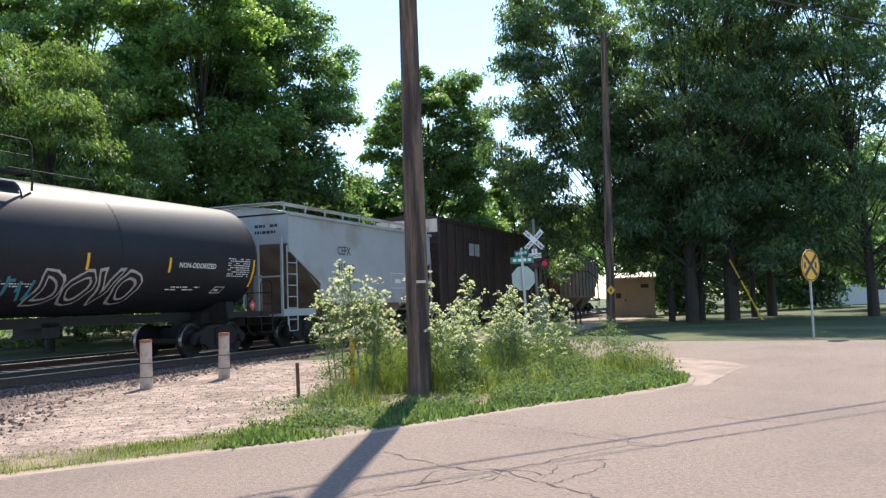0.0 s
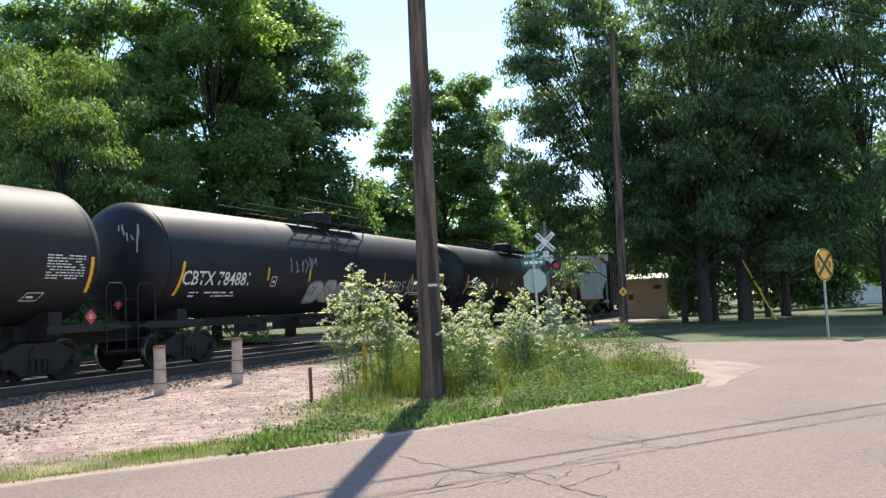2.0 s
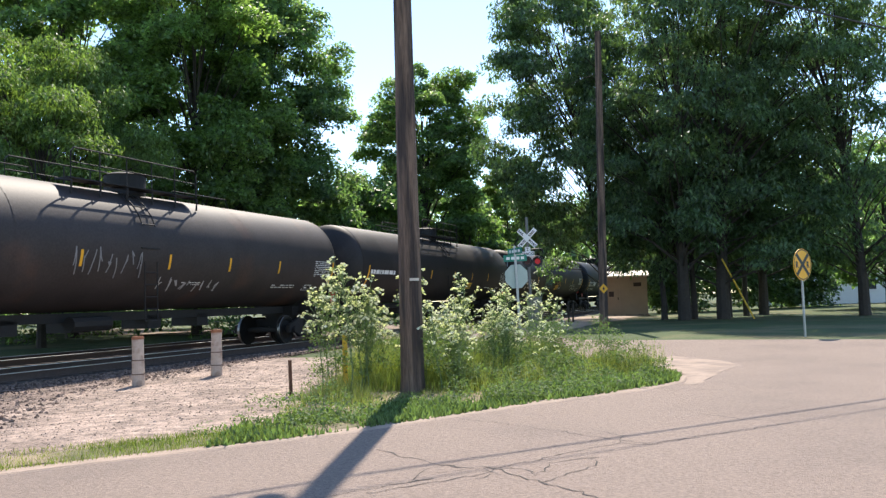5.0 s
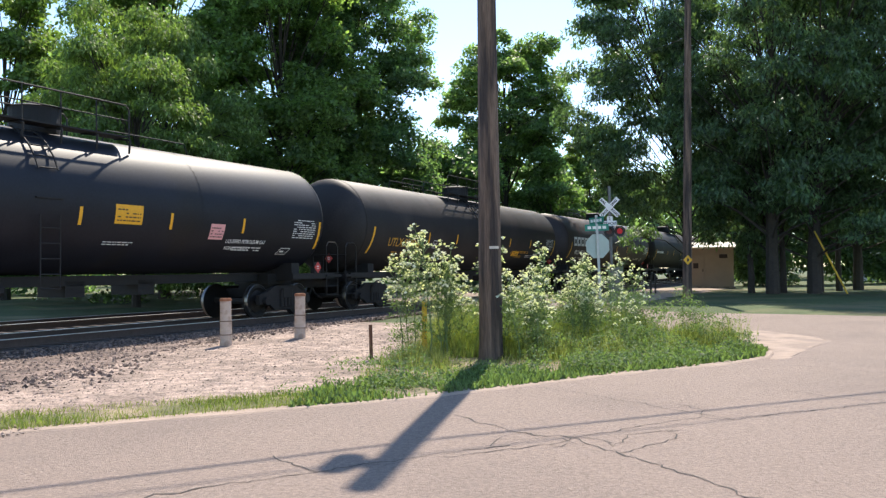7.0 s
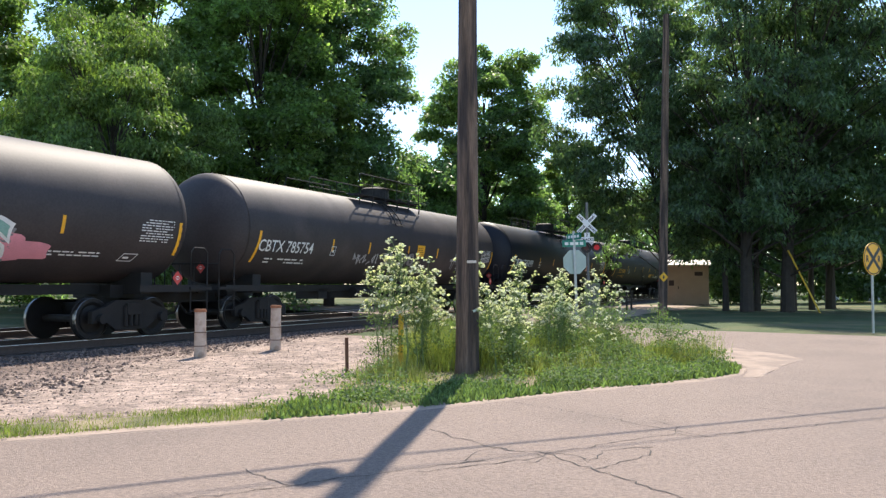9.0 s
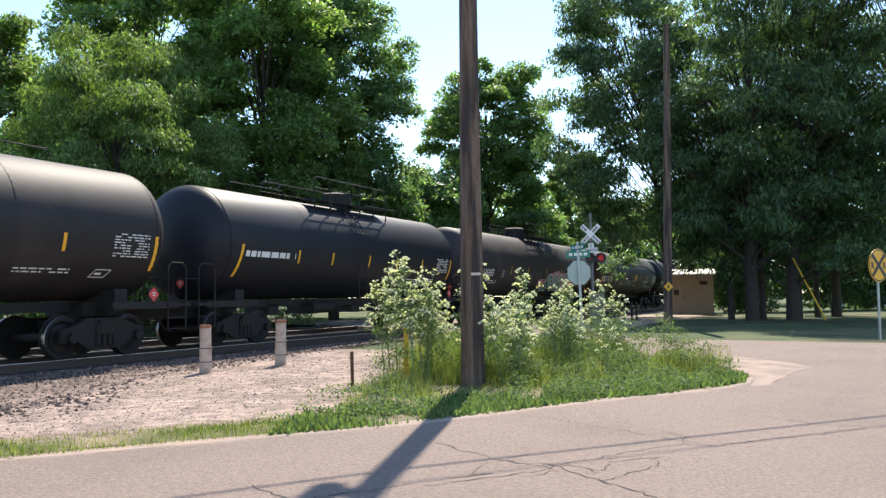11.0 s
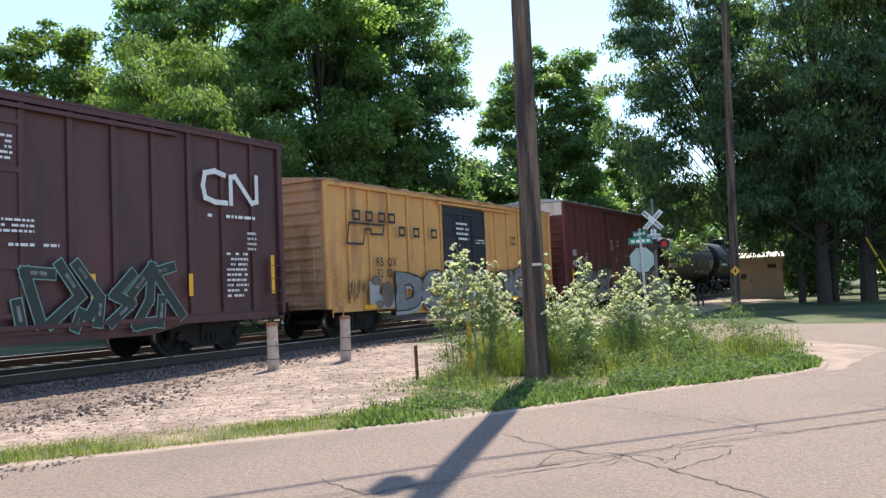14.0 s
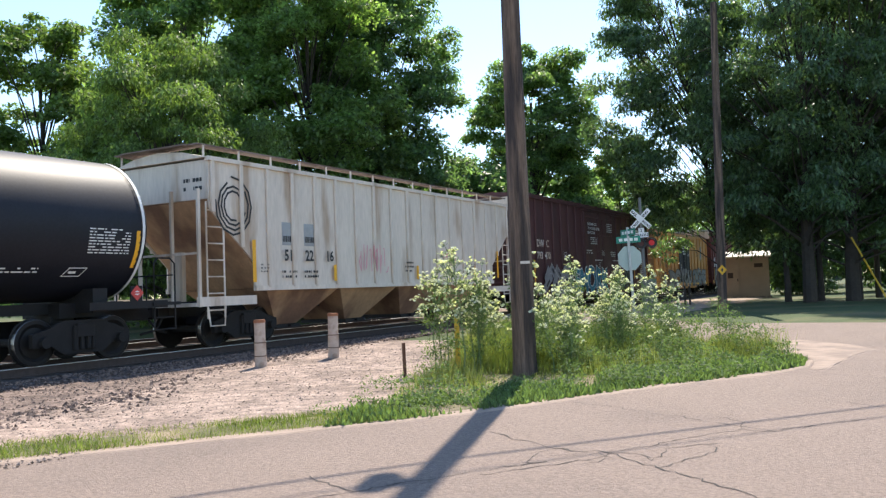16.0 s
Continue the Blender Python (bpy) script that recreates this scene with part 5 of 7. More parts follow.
def build_train():
    # ahead of the grey hopper
    c, s, L = hopper_car("weathered brown covered hopper car on the track", 54.6, 70.0, "hopper_brown", "hopper_brown", 4.1, 12, 3)
    c, s, L, o = box_car("dark brown boxcar with a pale band on its end", 34.3, 53.4, "boxdark", 5.1, "boxdark", 7, 3.2, True)
    bm = bm_new()
    patch(bm, s, -5.6, 3.55, -4.9, 4.15, 0.08, 1)
    patch(bm, s, -4.8, 3.55, -4.1, 4.15, 0.08, 1)
    part("emblem", bm, M["hopper_grey"], c, "pale plain emblem blocks")
    c, s, L = hopper_car("grey two-bay covered hopper car with rust-stained ends", 21.75, 33.65, "hopper_grey", "hopper_brown", 4.2, 0, 2, cut=1.9)
    lettering(c, "CEFX", 0.42, -2.6, 3.05, s, "spray_black", 0.006, 0.95, "car_number", "black stencilled reporting mark")
    lettering(c, "311410", 0.42, -2.6, 2.45, s, "spray_black", 0.006, 0.95, "car_number", "black stencilled car number")
    bars(c, end_face(-L / 2 + 0.29), 0.3, 3.62, 0.85, 0.40, 2, "spray_black", 4)
    frame_mark(c, s, 1.6, 1.9, 1.3, 0.6)
    # tank cars
    c, s, h = tank_car("glossy black tank car with white graffiti", -0.10, 21.55, "tank_black", 31)
    mark(c, s, h, "TILX 309925", -0.02, 0.46)
    sheet(c, s, -2.2, -0.8, 0.75, 0.34, "stripe", "notice", "yellow warning sheet")
    spray_letters(c, s, "DOVO", 2.75, -1.05, 2.9, 0.95, "tank_black", "spray_white", None, 0.0, 0.05, 0.25, 3, label="hollow white sprayed graffiti letters")
    scribble(c, s, 0.9, -0.9, 1.9, 0.6, 4, "spray_blue", 6, 0.07)
    scribble(c, s, -1.2, -0.8, 1.6, 0.5, 5, "paintgold", 6, 0.05)
    scribble(c, s, -5.6, -0.9, 3.0, 0.4, 6, "boxmaroon", 8, 0.04)
    lettering(c, "NON-ODORIZED", 0.19, 6.9, 0.02, s, "paintwhite", 0.003, 1.0, "wording", "white stencilled wording")
    c, s, h = tank_car("black tank car with grey and white graffiti", -20.00, -0.10, "tank_black", 32)
    mark(c, s, h, "CBTX 784881", -0.04, 0.54)
    graffiti(c, s, -1.6, -0.95, 3.6, 0.85, 4, "spray_white", "spray_grey", 7, "spray_black")
    spray_letters(c, s, "BHBS", 3.55, -0.5, 1.9, 0.5, "spray_white", "spray_white", None, -0.02, 0.005, 0.2, 8, "scrawl", "white sprayed letters")
    scribble(c, s, -2.85, 0.15, 1.6, 0.5, 8, "spray_grey", 6, 0.06)
    graffiti(c, s, 0.3, -0.85, 2.6, 0.5, 5, "spray_white", "spray_grey", 10)
    scribble(c, s, 5.6, -0.5, 1.9, 0.6, 11, "spray_white", 7, 0.06)
    sheet(c, s, h - 2.6, -0.42, 0.5, 0.26, "pink")
    scribble(c, lambda u, v, lift: Vector((-h + 0.12 - lift, -u, 3.2 + v)), 0.15, -0.3, 0.9, 0.7, 12, "spray_white", 6, 0.05)
    c, s, h = tank_car("dusty brown-black tank car with graffiti tags", -40.25, -19.95, "tank_dark", 33)
    mark(c, s, h, "SHQX 50160", 0.0, 0.46, u=-h + 2.45)
    graffiti(c, s, -1.8, -0.5, 1.8, 0.55, 4, "tank_black", "spray_blue", 13, "spray_grey")
    sheet(c, s, 1.0, -0.62, 0.9, 0.36, "stripe")
    scribble(c, s, 0.6, -0.5, 1.9, 0.6, 14, "paintgold", 7, 0.06)
    scribble(c, s, 5.3, -0.45, 1.9, 0.35, 15, "spray_white", 8, 0.04)
    scribble(c, lambda u, v, lift: Vector((-h + 0.12 - lift, -u, 3.2 + v)), -0.2, -0.1, 1.2, 0.6, 16, "spray_white", 6, 0.05)
    c, s, h = tank_car("dusty brown-black tank car with yellow reflectors", -61.05, -40.45, "tank_dark", 34)
    bars(c, s, -h + 1.9, 0.0, 2.2, 0.35, 1, seed=3, name="car_number")
    sheet(c, s, 3.2, -0.6, 0.7, 0.34, "stripe")
    c, s, h = tank_car("rust-streaked black tank car with bold white emblem lettering", -81.35, -60.85, "tank_rust", 35)
    bm = bm_new()
    for i, g in enumerate((2, 2, 2, 2, 2, 2)):
        for line in GLYPHS[g]:
            ribbon(bm, s, [(-h + 2.2 + i * 0.62 + a * 0.40, 0.20 + b * 0.36) for a, b in line], 0.13, 0.007 + 0.0006 * i)
    part("emblem", bm, M["paintwhite"], c, "bold white square emblem blocks")
    mark(c, s, h, "PROX 94516", -0.1, 0.36, u=-h + 2.5)
    scribble(c, s, -2.0, -0.45, 2.2, 0.8, 18, "spray_grey", 9, 0.035)
    scribble(c, s, 0.9, -0.75, 2.6, 0.45, 19, "spray_white", 9, 0.04)
    c, s, h = tank_car("dusty brown-black tank car with gold lettering", -101.45, -81.15, "tank_dark", 36)
    mark(c, s, h, "UTLX 959060", -0.06, 0.42, "paintgold", u=-h + 2.75)
    sheet(c, s, 4.2, -0.56, 0.8, 0.24, "stripe")
    bm = bm_new()
    patch(bm, s, h - 2.6, -0.62, h - 2.15, -0.42, 0.006, 2, 0.08)
    part("notice", bm, M["hopper_white"], c, "cream notice sheet")
    lettering(c, "LIQUEFIED PETROLEUM GAS", 0.19, h - 5.6, -0.42, s, "paintgold", 0.002, 0.9, "wording", "gold stencilled wording")
    lettering(c, "ODORIZED", 0.19, h - 5.0, -0.66, s, "paintgold", 0.002, 0.9, "wording", "gold stencilled wording")
    c, s, h = tank_car("glossy black tank car with yellow and pink notices", -121.55, -101.45, "tank_black", 37)
    mark(c, s, h, "CBTX 785099", 0.0, 0.50)
    sheet(c, s, 2.0, -0.05, 0.75, 0.42, "stripe", "notice", "yellow warning notice")
    sheet(c, s, 4.9, -0.32, 0.50, 0.40, "pink")
    lettering(c, "LIQUEFIED PETROLEUM GAS", 0.15, 5.55, -0.40, s, "paintwhite", 0.002, 0.8, "wording", "white stencilled wording")
    lettering(c, "NON-ODORIZED", 0.15, 5.6, -0.60, s, "paintwhite", 0.002, 0.8, "wording", "white stencilled wording")
    c, s, h = tank_car("dusty black tank car with grey scrawled tags", -141.15, -121.55, "tank_brown", 38)
    mark(c, s, h, "CBTX 785754", 0.0, 0.48)
    scribble(c, s, -2.6, -0.5, 1.7, 0.4, 21, "spray_white", 7, 0.06)
    graffiti(c, s, -0.5, -0.55, 2.2, 0.55, 4, "spray_grey", "tank_black", 22, "spray_blue")
    sheet(c, s, 1.8, -0.1, 0.6, 0.42, "stripe")
    scribble(c, s, 5.0, -0.6, 1.4, 0.7, 23, "spray_grey", 8, 0.06)
    lettering(c, "LIQUEFIED PETROLEUM GAS", 0.15, h - 4.4, -0.22, s, "paintwhite", 0.002, 0.8, "wording", "white stencilled wording")
    c, s, h = tank_car("dusty brown-black tank car with a pink and grey mural", -161.35, -141.15, "tank_brown", 39, deck=3.0, deck_at=0.3, housing_at=-0.6)
    mark(c, s, h, "X 135455", 0.0, 0.46)
    cloud = bm_new()
    for i, (a, b, d, e) in enumerate(((0.75, -0.45, 0.5, 0.20), (1.7, -0.55, 0.7, 0.36), (2.7, -0.4, 0.8, 0.60), (3.7, -0.42, 0.8, 0.60), (4.6, -0.5, 0.8, 0.38), (5.5, -0.55, 0.5, 0.2))):
        blob(cloud, s, a, b, d, e, (0.05, i, 0.08, 2 * i, 0.07, i, 0.1), 0.004 + 0.0006 * i)
    part("sprayed_cloud", cloud, M["spray_pink"], c, "pink sprayed cloud behind the mural")
    spray_letters(c, s, "BARS", 1.45, -0.98, 3.5, 1.0, "spray_teal", "paintwhite", "spray_grey", 0.02, 0.05, 0.1, 24)
    scribble(c, s, -2.6, -0.62, 3.4, 0.8, 25, "spray_grey", 12, 0.035)
    c, s, h = tank_car("black tank car coupled in the train", -177.05, -161.35, "tank_black", 40)
    bars(c, s, -h + 1.9, 0.0, 2.2, 0.35, 1, seed=4, name="car_number")
    c, s, h = tank_car("dusty black tank car with white lettering", -192.95, -177.05, "tank_dark", 41)
    mark(c, s, h, "SHPX 221396", 0.0, 0.42)
    # boxcars
    c, s, L, o = box_car("oxide-red high boxcar with silver graffiti", -209.63, -194.33, "boxred", 5.12, "boxred", 7, 3.0, True, door_at=0.12)
    lettering(c, "NS", 0.40, -6.77, 2.62, o, "paintwhite", 0.012, 1.0, "car_number", "white reporting mark")
    lettering(c, "473  021", 0.36, -6.81, 2.14, o, "paintwhite", 0.012, 1.0, "car_number", "white car number")
    spray_letters(c, o, "CORIOEY", -6.6, 0.72, 5.0, 1.2, "spray_grey", "spray_black", "spray_white", 0.06, 0.04, 0.1, 41)
    spray_letters(c, o, "OUCTOUP", 1.9, 0.85, 4.8, 1.05, "spray_grey", "spray_black", "spray_white", 0.05, 0.04, 0.05, 42)
    scribble(c, o, -5.2, 2.05, 0.9, 0.25, 43, "spray_grey", 4, 0.03)
    scribble(c, o, -3.6, 2.05, 0.7, 0.25, 44, "spray_grey", 4, 0.03)
    scribble(c, o, 0.0, 1.7, 0.9, 0.3, 45, "spray_white", 3, 0.04)
    scribble(c, o, -0.4, 0.85, 1.5, 0.25, 46, "spray_grey", 9, 0.025)
    frame_mark(c, o, -5.15, 2.4, 0.34, 0.36)
    for u, v, w, h2, n in ((-1.3, 3.0, 0.35, 0.6, 4), (-0.3, 3.2, 0.35, 0.4, 3), (1.0, 2.7, 1.6, 0.10, 1), (6.4, 2.1, 0.35, 0.9, 7), (-0.6, 2.4, 0.25, 0.3, 2)):
        bars(c, o, u, v, w, h2, n, seed=int(u * 10) + 40)
    stripe(c, o, -L / 2 + 0.75, 1.05, 2.0, 0.14)
    stripe(c, o, -L / 2 + 4.9, 1.3, 1.9, 0.12)
    stripe(c, o, 1.75, 1.2, 1.8, 0.12)
    stripe(c, o, 4.5, 1.3, 1.9, 0.12)
    stripe(c, o, L / 2 - 0.7, 1.05, 1.9, 0.14)
    sheet(c, o, -L / 2 + 0.15, 0.78, 0.55, 0.26, "stripe")
    # yellow boxcar
    c, s, L, o = box_car("mustard yellow boxcar with black door and silver graffiti", -227.1, -211.2, "boxyellow", 4.42, "boxdoor", 6, 3.1, False, "hopper_rust", door_at=0.05)
    bm = bm_new()
    ribbon(bm, o, [(-7.04, 2.69), (-6.89, 3.29), (-5.13, 3.29), (-5.22, 3.0), (-5.85, 3.0), (-5.80, 3.14), (-6.12, 3.14), (-6.25, 2.69), (-7.04, 2.69)], 0.06, 0.006)
    part("emblem", bm, M["spray_black"], c, "black angular outline emblem")
    bm = bm_new()
    for i, (u, v) in enumerate(((-6.69, 3.4), (-6.05, 3.4), (-5.4, 3.4), (-4.85, 3.4), (-4.3, 3.02), (-3.45, 3.02), (-2.35, 3.02))):
        for line in GLYPHS[2]:
            ribbon(bm, o, [(u + a * 0.3, v + b * 0.24) for a, b in line], 0.075, 0.007 + 0.001 * i)
    part("emblem_blocks", bm, M["spray_black"], c, "spaced black emblem blocks")
    lettering(c, "RB  OX", 0.38, -5.62, 2.05, o, "spray_black", 0.004, 0.9, "car_number", "black reporting mark")
    lettering(c, "32  021", 0.36, -5.58, 1.72, o, "spray_black", 0.004, 0.9, "car_number", "black car number")
    lettering(c, "next\nload", 0.24, 3.79, 3.16, o, "spray_black", 0.004, 1.0, "wording", "black slogan wording")
    lettering(c, "any\nroad", 0.24, 5.96, 3.15, o, "spray_black", 0.004, 1.0, "wording", "black slogan wording")
    spray_letters(c, o, "DC", -4.6, 0.80, 3.0, 1.02, "spray_grey", "spray_black", "spray_white", 0.07, 0.035, 0.05, 51)
    spray_letters(c, o, "YOU DIGME", -1.5, 0.90, 8.3, 0.98, "spray_grey", "spray_black", "hopper_brown", 0.06, 0.035, 0.05, 52)
    bm = bm_new()
    patch(bm, o, -6.0, 0.8, -5.5, 1.6, 0.003, 1, 0.0)
    patch(bm, o, -5.5, 0.78, -4.7, 1.2, 0.0034, 1, 0.0)
    part("sprayed_patch", bm, M["spray_white"], c, "whitewashed sprayed patch")
    for u, v, a, b in ((-5.65, 1.62, 0.28, 0.15), (-5.05, 1.2, 0.33, 0.40), (-5.5, 0.92, 0.25, 0.12)):
        bm = bm_new()
        bm.faces.new([bm.verts.new(o(u + a * math.cos(i * 0.3927), v + b * math.sin(i * 0.3927), 0.012)) for i in range(16)])
        part("sprayed_oval", bm, M["hopper_brown"], c, "brown sprayed oval")
    scribble(c, o, -7.1, 1.0, 0.95, 0.7, 53, "spray_black", 12, 0.025)
    scribble(c, o, 4.95, 2.5, 0.5, 1.2, 54, "spray_blue", 5, 0.07)
    scribble(c, o, 4.95, 2.45, 0.5, 1.0, 55, "spray_white", 4, 0.08)
    for u, v, w, h2, n in ((-0.7, 3.0, 0.9, 0.7, 4), (0.7, 2.9, 0.7, 0.2, 2), (-1.5, 2.05, 0.3, 0.3, 2)):
        bars(c, flat_side(-1.67), u, v, w, h2, n, seed=int(u * 10) + 60)
    for u in (-6.3, -2.1, 1.4, 3.6, 6.6):
        bm = bm_new()
        patch(bm, o, u, 0.80, u + 0.6, 0.92, 0.03, 1)
        part("reflector", bm, M["stripe"], c, "yellow reflective strip")
    # maroon boxcar
    c, s, L, o = box_car("maroon high boxcar with blue graffiti and white emblem", -247.5, -228.75, "boxmaroon", 5.12, "boxmaroon", 7, 4.5, True, door_at=0.02)
    lettering(c, "DW  C", 0.46, -8.47, 2.89, o, "hopper_white", 0.008, 1.0, "car_number", "cream reporting mark")
    lettering(c, "793  470", 0.44, -8.47, 2.36, o, "hopper_white", 0.008, 1.0, "car_number", "cream car number")
    bm = bm_new()
    ribbon(bm, o, [(7.25, 4.15), (6.95, 4.22), (6.65, 4.15), (6.58, 3.85), (6.65, 3.58), (6.95, 3.5), (7.3, 3.5)], 0.12, 0.006)
    ribbon(bm, o, [(7.45, 3.5), (7.45, 4.12), (7.6, 4.15), (8.15, 3.55), (8.32, 3.6), (8.32, 4.2)], 0.12, 0.012)
    part("emblem", bm, M["paintwhite"], c, "white rounded line emblem")
    bars(c, o, 6.7, 3.15, 1.6, 0.16, 1, seed=71)
    for row, text in enumerate(("CLOSE AND LOCK", "BOTH DOORS BEFORE", "MOVING CAR")):
        lettering(c, text, 0.19, -1.95 + 0.1 * (row % 2), 4.15 - 0.22 * row, flat_side(-1.70), "paintwhite", 0.003, 0.9, "wording", "white stencilled wording")
    spray_letters(c, o, "EMORK", -3.9, 0.82, 5.1, 1.2, "spray_blue", "paintwhite", "spray_bluedark", 0.03, 0.03, 0.0, 64)
    angular_graffiti(c, o, -7.7, 0.78, 3.5, 1.3, 5, "spray_grey", "spray_white", 62, 0.34, 0.025, 0.2, "spray_black")
    angular_graffiti(c, o, 2.1, 0.78, 3.7, 1.2, 6, "spray_green", "spray_teal", 63, 0.2, 0.022, 0.22, "spray_grey")
    bm = bm_new()
    patch(bm, o, 1.2, 0.8, 1.75, 1.9, 0.004, 1, -0.2)
    part("sprayed_patch", bm, M["spray_red"], c, "red sprayed patch")
    for u, v, w, h2, n in ((-1.55, 3.2, 1.0, 0.4, 4), (1.1, 3.9, 0.9, 0.5, 5), (-2.2, 2.7, 0.9, 0.25, 2), (0.2, 2.65, 0.4, 0.3, 3), (1.6, 2.6, 0.8, 0.3, 3), (-1.0, 2.35, 1.2, 0.12, 1), (-0.4, 1.95, 0.3, 0.35, 4), (1.9, 2.35, 1.0, 0.12, 1), (7.2, 1.3, 0.7, 1.1, 9), (7.9, 2.4, 0.3, 0.5, 4)):
        bars(c, flat_side(-1.70), u, v, w, h2, n, seed=int(u * 10) + 80)
    frame_mark(c, o, -5.2, 2.35, 0.33, 0.36)
    for u in (-L / 2 + 0.55, -5.6, 3.6, 6.1, L / 2 - 0.6):
        stripe(c, o, u, 1.35, 2.3 if abs(u) > 8 else 1.85, 0.12)
    # pale hopper and the last tank car
    c, s, L = hopper_car("cream covered hopper car with rust-stained bays", -266.2, -249.1, "hopper_white", "hopper_rust", 4.45, 17, 4)
    o = flat_side(-1.615)
    for t, u in (("51", -5.7), ("22", -4.85), ("16", -3.95)):
        lettering(c, t, 0.40, u, 2.1, o, "spray_black", 0.012, 0.9, "car_number", "black car number")
    for u in (-5.75, -4.85):
        sheet(c, s, u + 0.05, 2.5, 0.46, 0.6, "hopper_grey", "notice", "grey panel patch", 1)
    for u, v, w, h2, n in ((-5.8, 1.65, 0.6, 0.26, 2), (-4.9, 1.65, 0.6, 0.26, 2), (0.2, 1.8, 0.5, 0.4, 3), (-6.6, 1.8, 0.3, 0.25, 3), (4.6, 1.75, 0.45, 0.4, 4), (2.4, 1.8, 0.5, 0.2, 2)):
        bars(c, o, u, v, w, h2, n, "spray_black", seed=int(u * 10) + 90)
    bm = bm_new()
    for k in range(4):
        ribbon(bm, s, [(-7.45 + 0.62 * math.cos(a) * (0.5 + 0.16 * k), 3.4 + 0.72 * math.sin(a) * (0.5 + 0.16 * k)) for a in [i * 0.55 + k for i in range(10)]], 0.05, 0.006 + 0.004 * k)
    part("scrawl", bm, M["spray_black"], c, "looping black sprayed scrawl")
    scribble(c, o, -2.4, 1.75, 1.6, 0.9, 93, "spray_pink", 9, 0.03)
    scribble(c, o, 2.6, 2.1, 1.1, 0.5, 94, "spray_pink", 5, 0.04)
    for u in (-6.9, -3.6, 0.9, 5.0, 7.0):
        stripe(c, o, u, 1.55, 2.0 if abs(u) < 6 else 2.6, 0.13)
    bars(c, end_face(-L / 2 + 0.29), 0.75, 3.75, 0.6, 0.4, 2, "spray_black", 5)
    c, s, h = tank_car("glossy black tank car with a white head ring", -286.60, -266.60, "tank_black", 42, white_end=True)
    bars(c, s, -h + 1.9, 0.0, 2.2, 0.35, 1, seed=6, name="car_number")


build_train()
# ---- far woods and undergrowth ----
def woods(name, label, count, leaf, mat, seed, spot, r0, r1, clumps):
    r = random.Random(seed)
    cl = []
    for _ in range(clumps):
        x, y, top = spot(r)
        z = height(x, y) + top * (r.random() ** 0.7)
        cl.append(((x, y, z), r.uniform(r0, r1)))
    tagged(new(name, leaf_mesh(name, cl, count, leaf, mat, seed)), label, kind="stuff")


woods("undergrowth", "dark leafy undergrowth below the trees behind the track", 60000, 0.36, M["leaf_a"], 61, lambda r: (r.uniform(-46, -3), r.uniform(53, 60), 8.5), 1.0, 2.0, 160)
woods("undergrowth", "leafy undergrowth at the foot of the light green tree", 28000, 0.2, M["leaf_b"], 65, lambda r: (r.uniform(-25, -9.5), r.uniform(35.5, 39), 4.8), 0.7, 1.4, 90)
woods("far_woods", "far belt of woodland closing the view", 48000, 0.92, M["leaf_a"], 62, lambda r: (r.uniform(-110, 30), r.uniform(88, 110), 12), 2.0, 4.5, 220)
woods("far_woods", "far belt of woodland closing the view", 42000, 0.92, M["leaf_b"], 63, lambda r: (r.uniform(20, 120), r.uniform(92, 112), 14), 2.0, 4.5, 200)
woods("undergrowth", "leafy thicket between the grove and the track", 42000, 0.34, M["leaf_d"], 64, lambda r: (lambda a: (15.5 + a * 16, 60 + a * 8, 5.5))(r.random()), 0.9, 1.9, 110)


# ---- signs and crossing equipment ----
def post(bm, x, y, z0, z1, r):
    put_rod(bm, (x, y, z0), (x, y, z1), r, 10)


def stop_sign():
    x, y = 1.98, 20.3
    t = thing("stop_sign", "back of an octagonal traffic sign under green street name blades", "road sign", "", Matrix.Translation((x, y, height(x, y))) @ pose(0, 0, 0, 0, -2, 0))
    bm = bm_new()
    put_box(bm, (0, 0, 1.3), (0.06, 0.035, 2.9))
    part("post", bm, M["galv"], t)
    bm = bm_new()
    put_prism(bm, [(0.315 * math.cos(radians(22.5 + 45 * i)), 2.0 + 0.315 * math.sin(radians(22.5 + 45 * i))) for i in range(8)], 0.006, Matrix.Translation((0, 0.03, 0)) @ pose(0, 0, 0, 0, 0, 14))
    part("plate", bm, M["signback"], t, "bare aluminium back of the plate")
    for z, turn in ((2.45, 18), (2.62, -62)):
        bm = bm_new()
        m = Matrix.Translation((0, 0, z)) @ pose(0, 0, 0, 0, 0, turn)
        put_box(bm, (0, 0, 0), (0.62, 0.012, 0.16), m)
        p = part("name_blade", bm, M["signgreen"], t, "green street name blade")
        bm = bm_new()
        for k in range(4):
            put_box(bm, (-0.2 + k * 0.13, -0.010, 0), (0.09, 0.004, 0.07), m)
        part("print", bm, M["signwhite"], p)


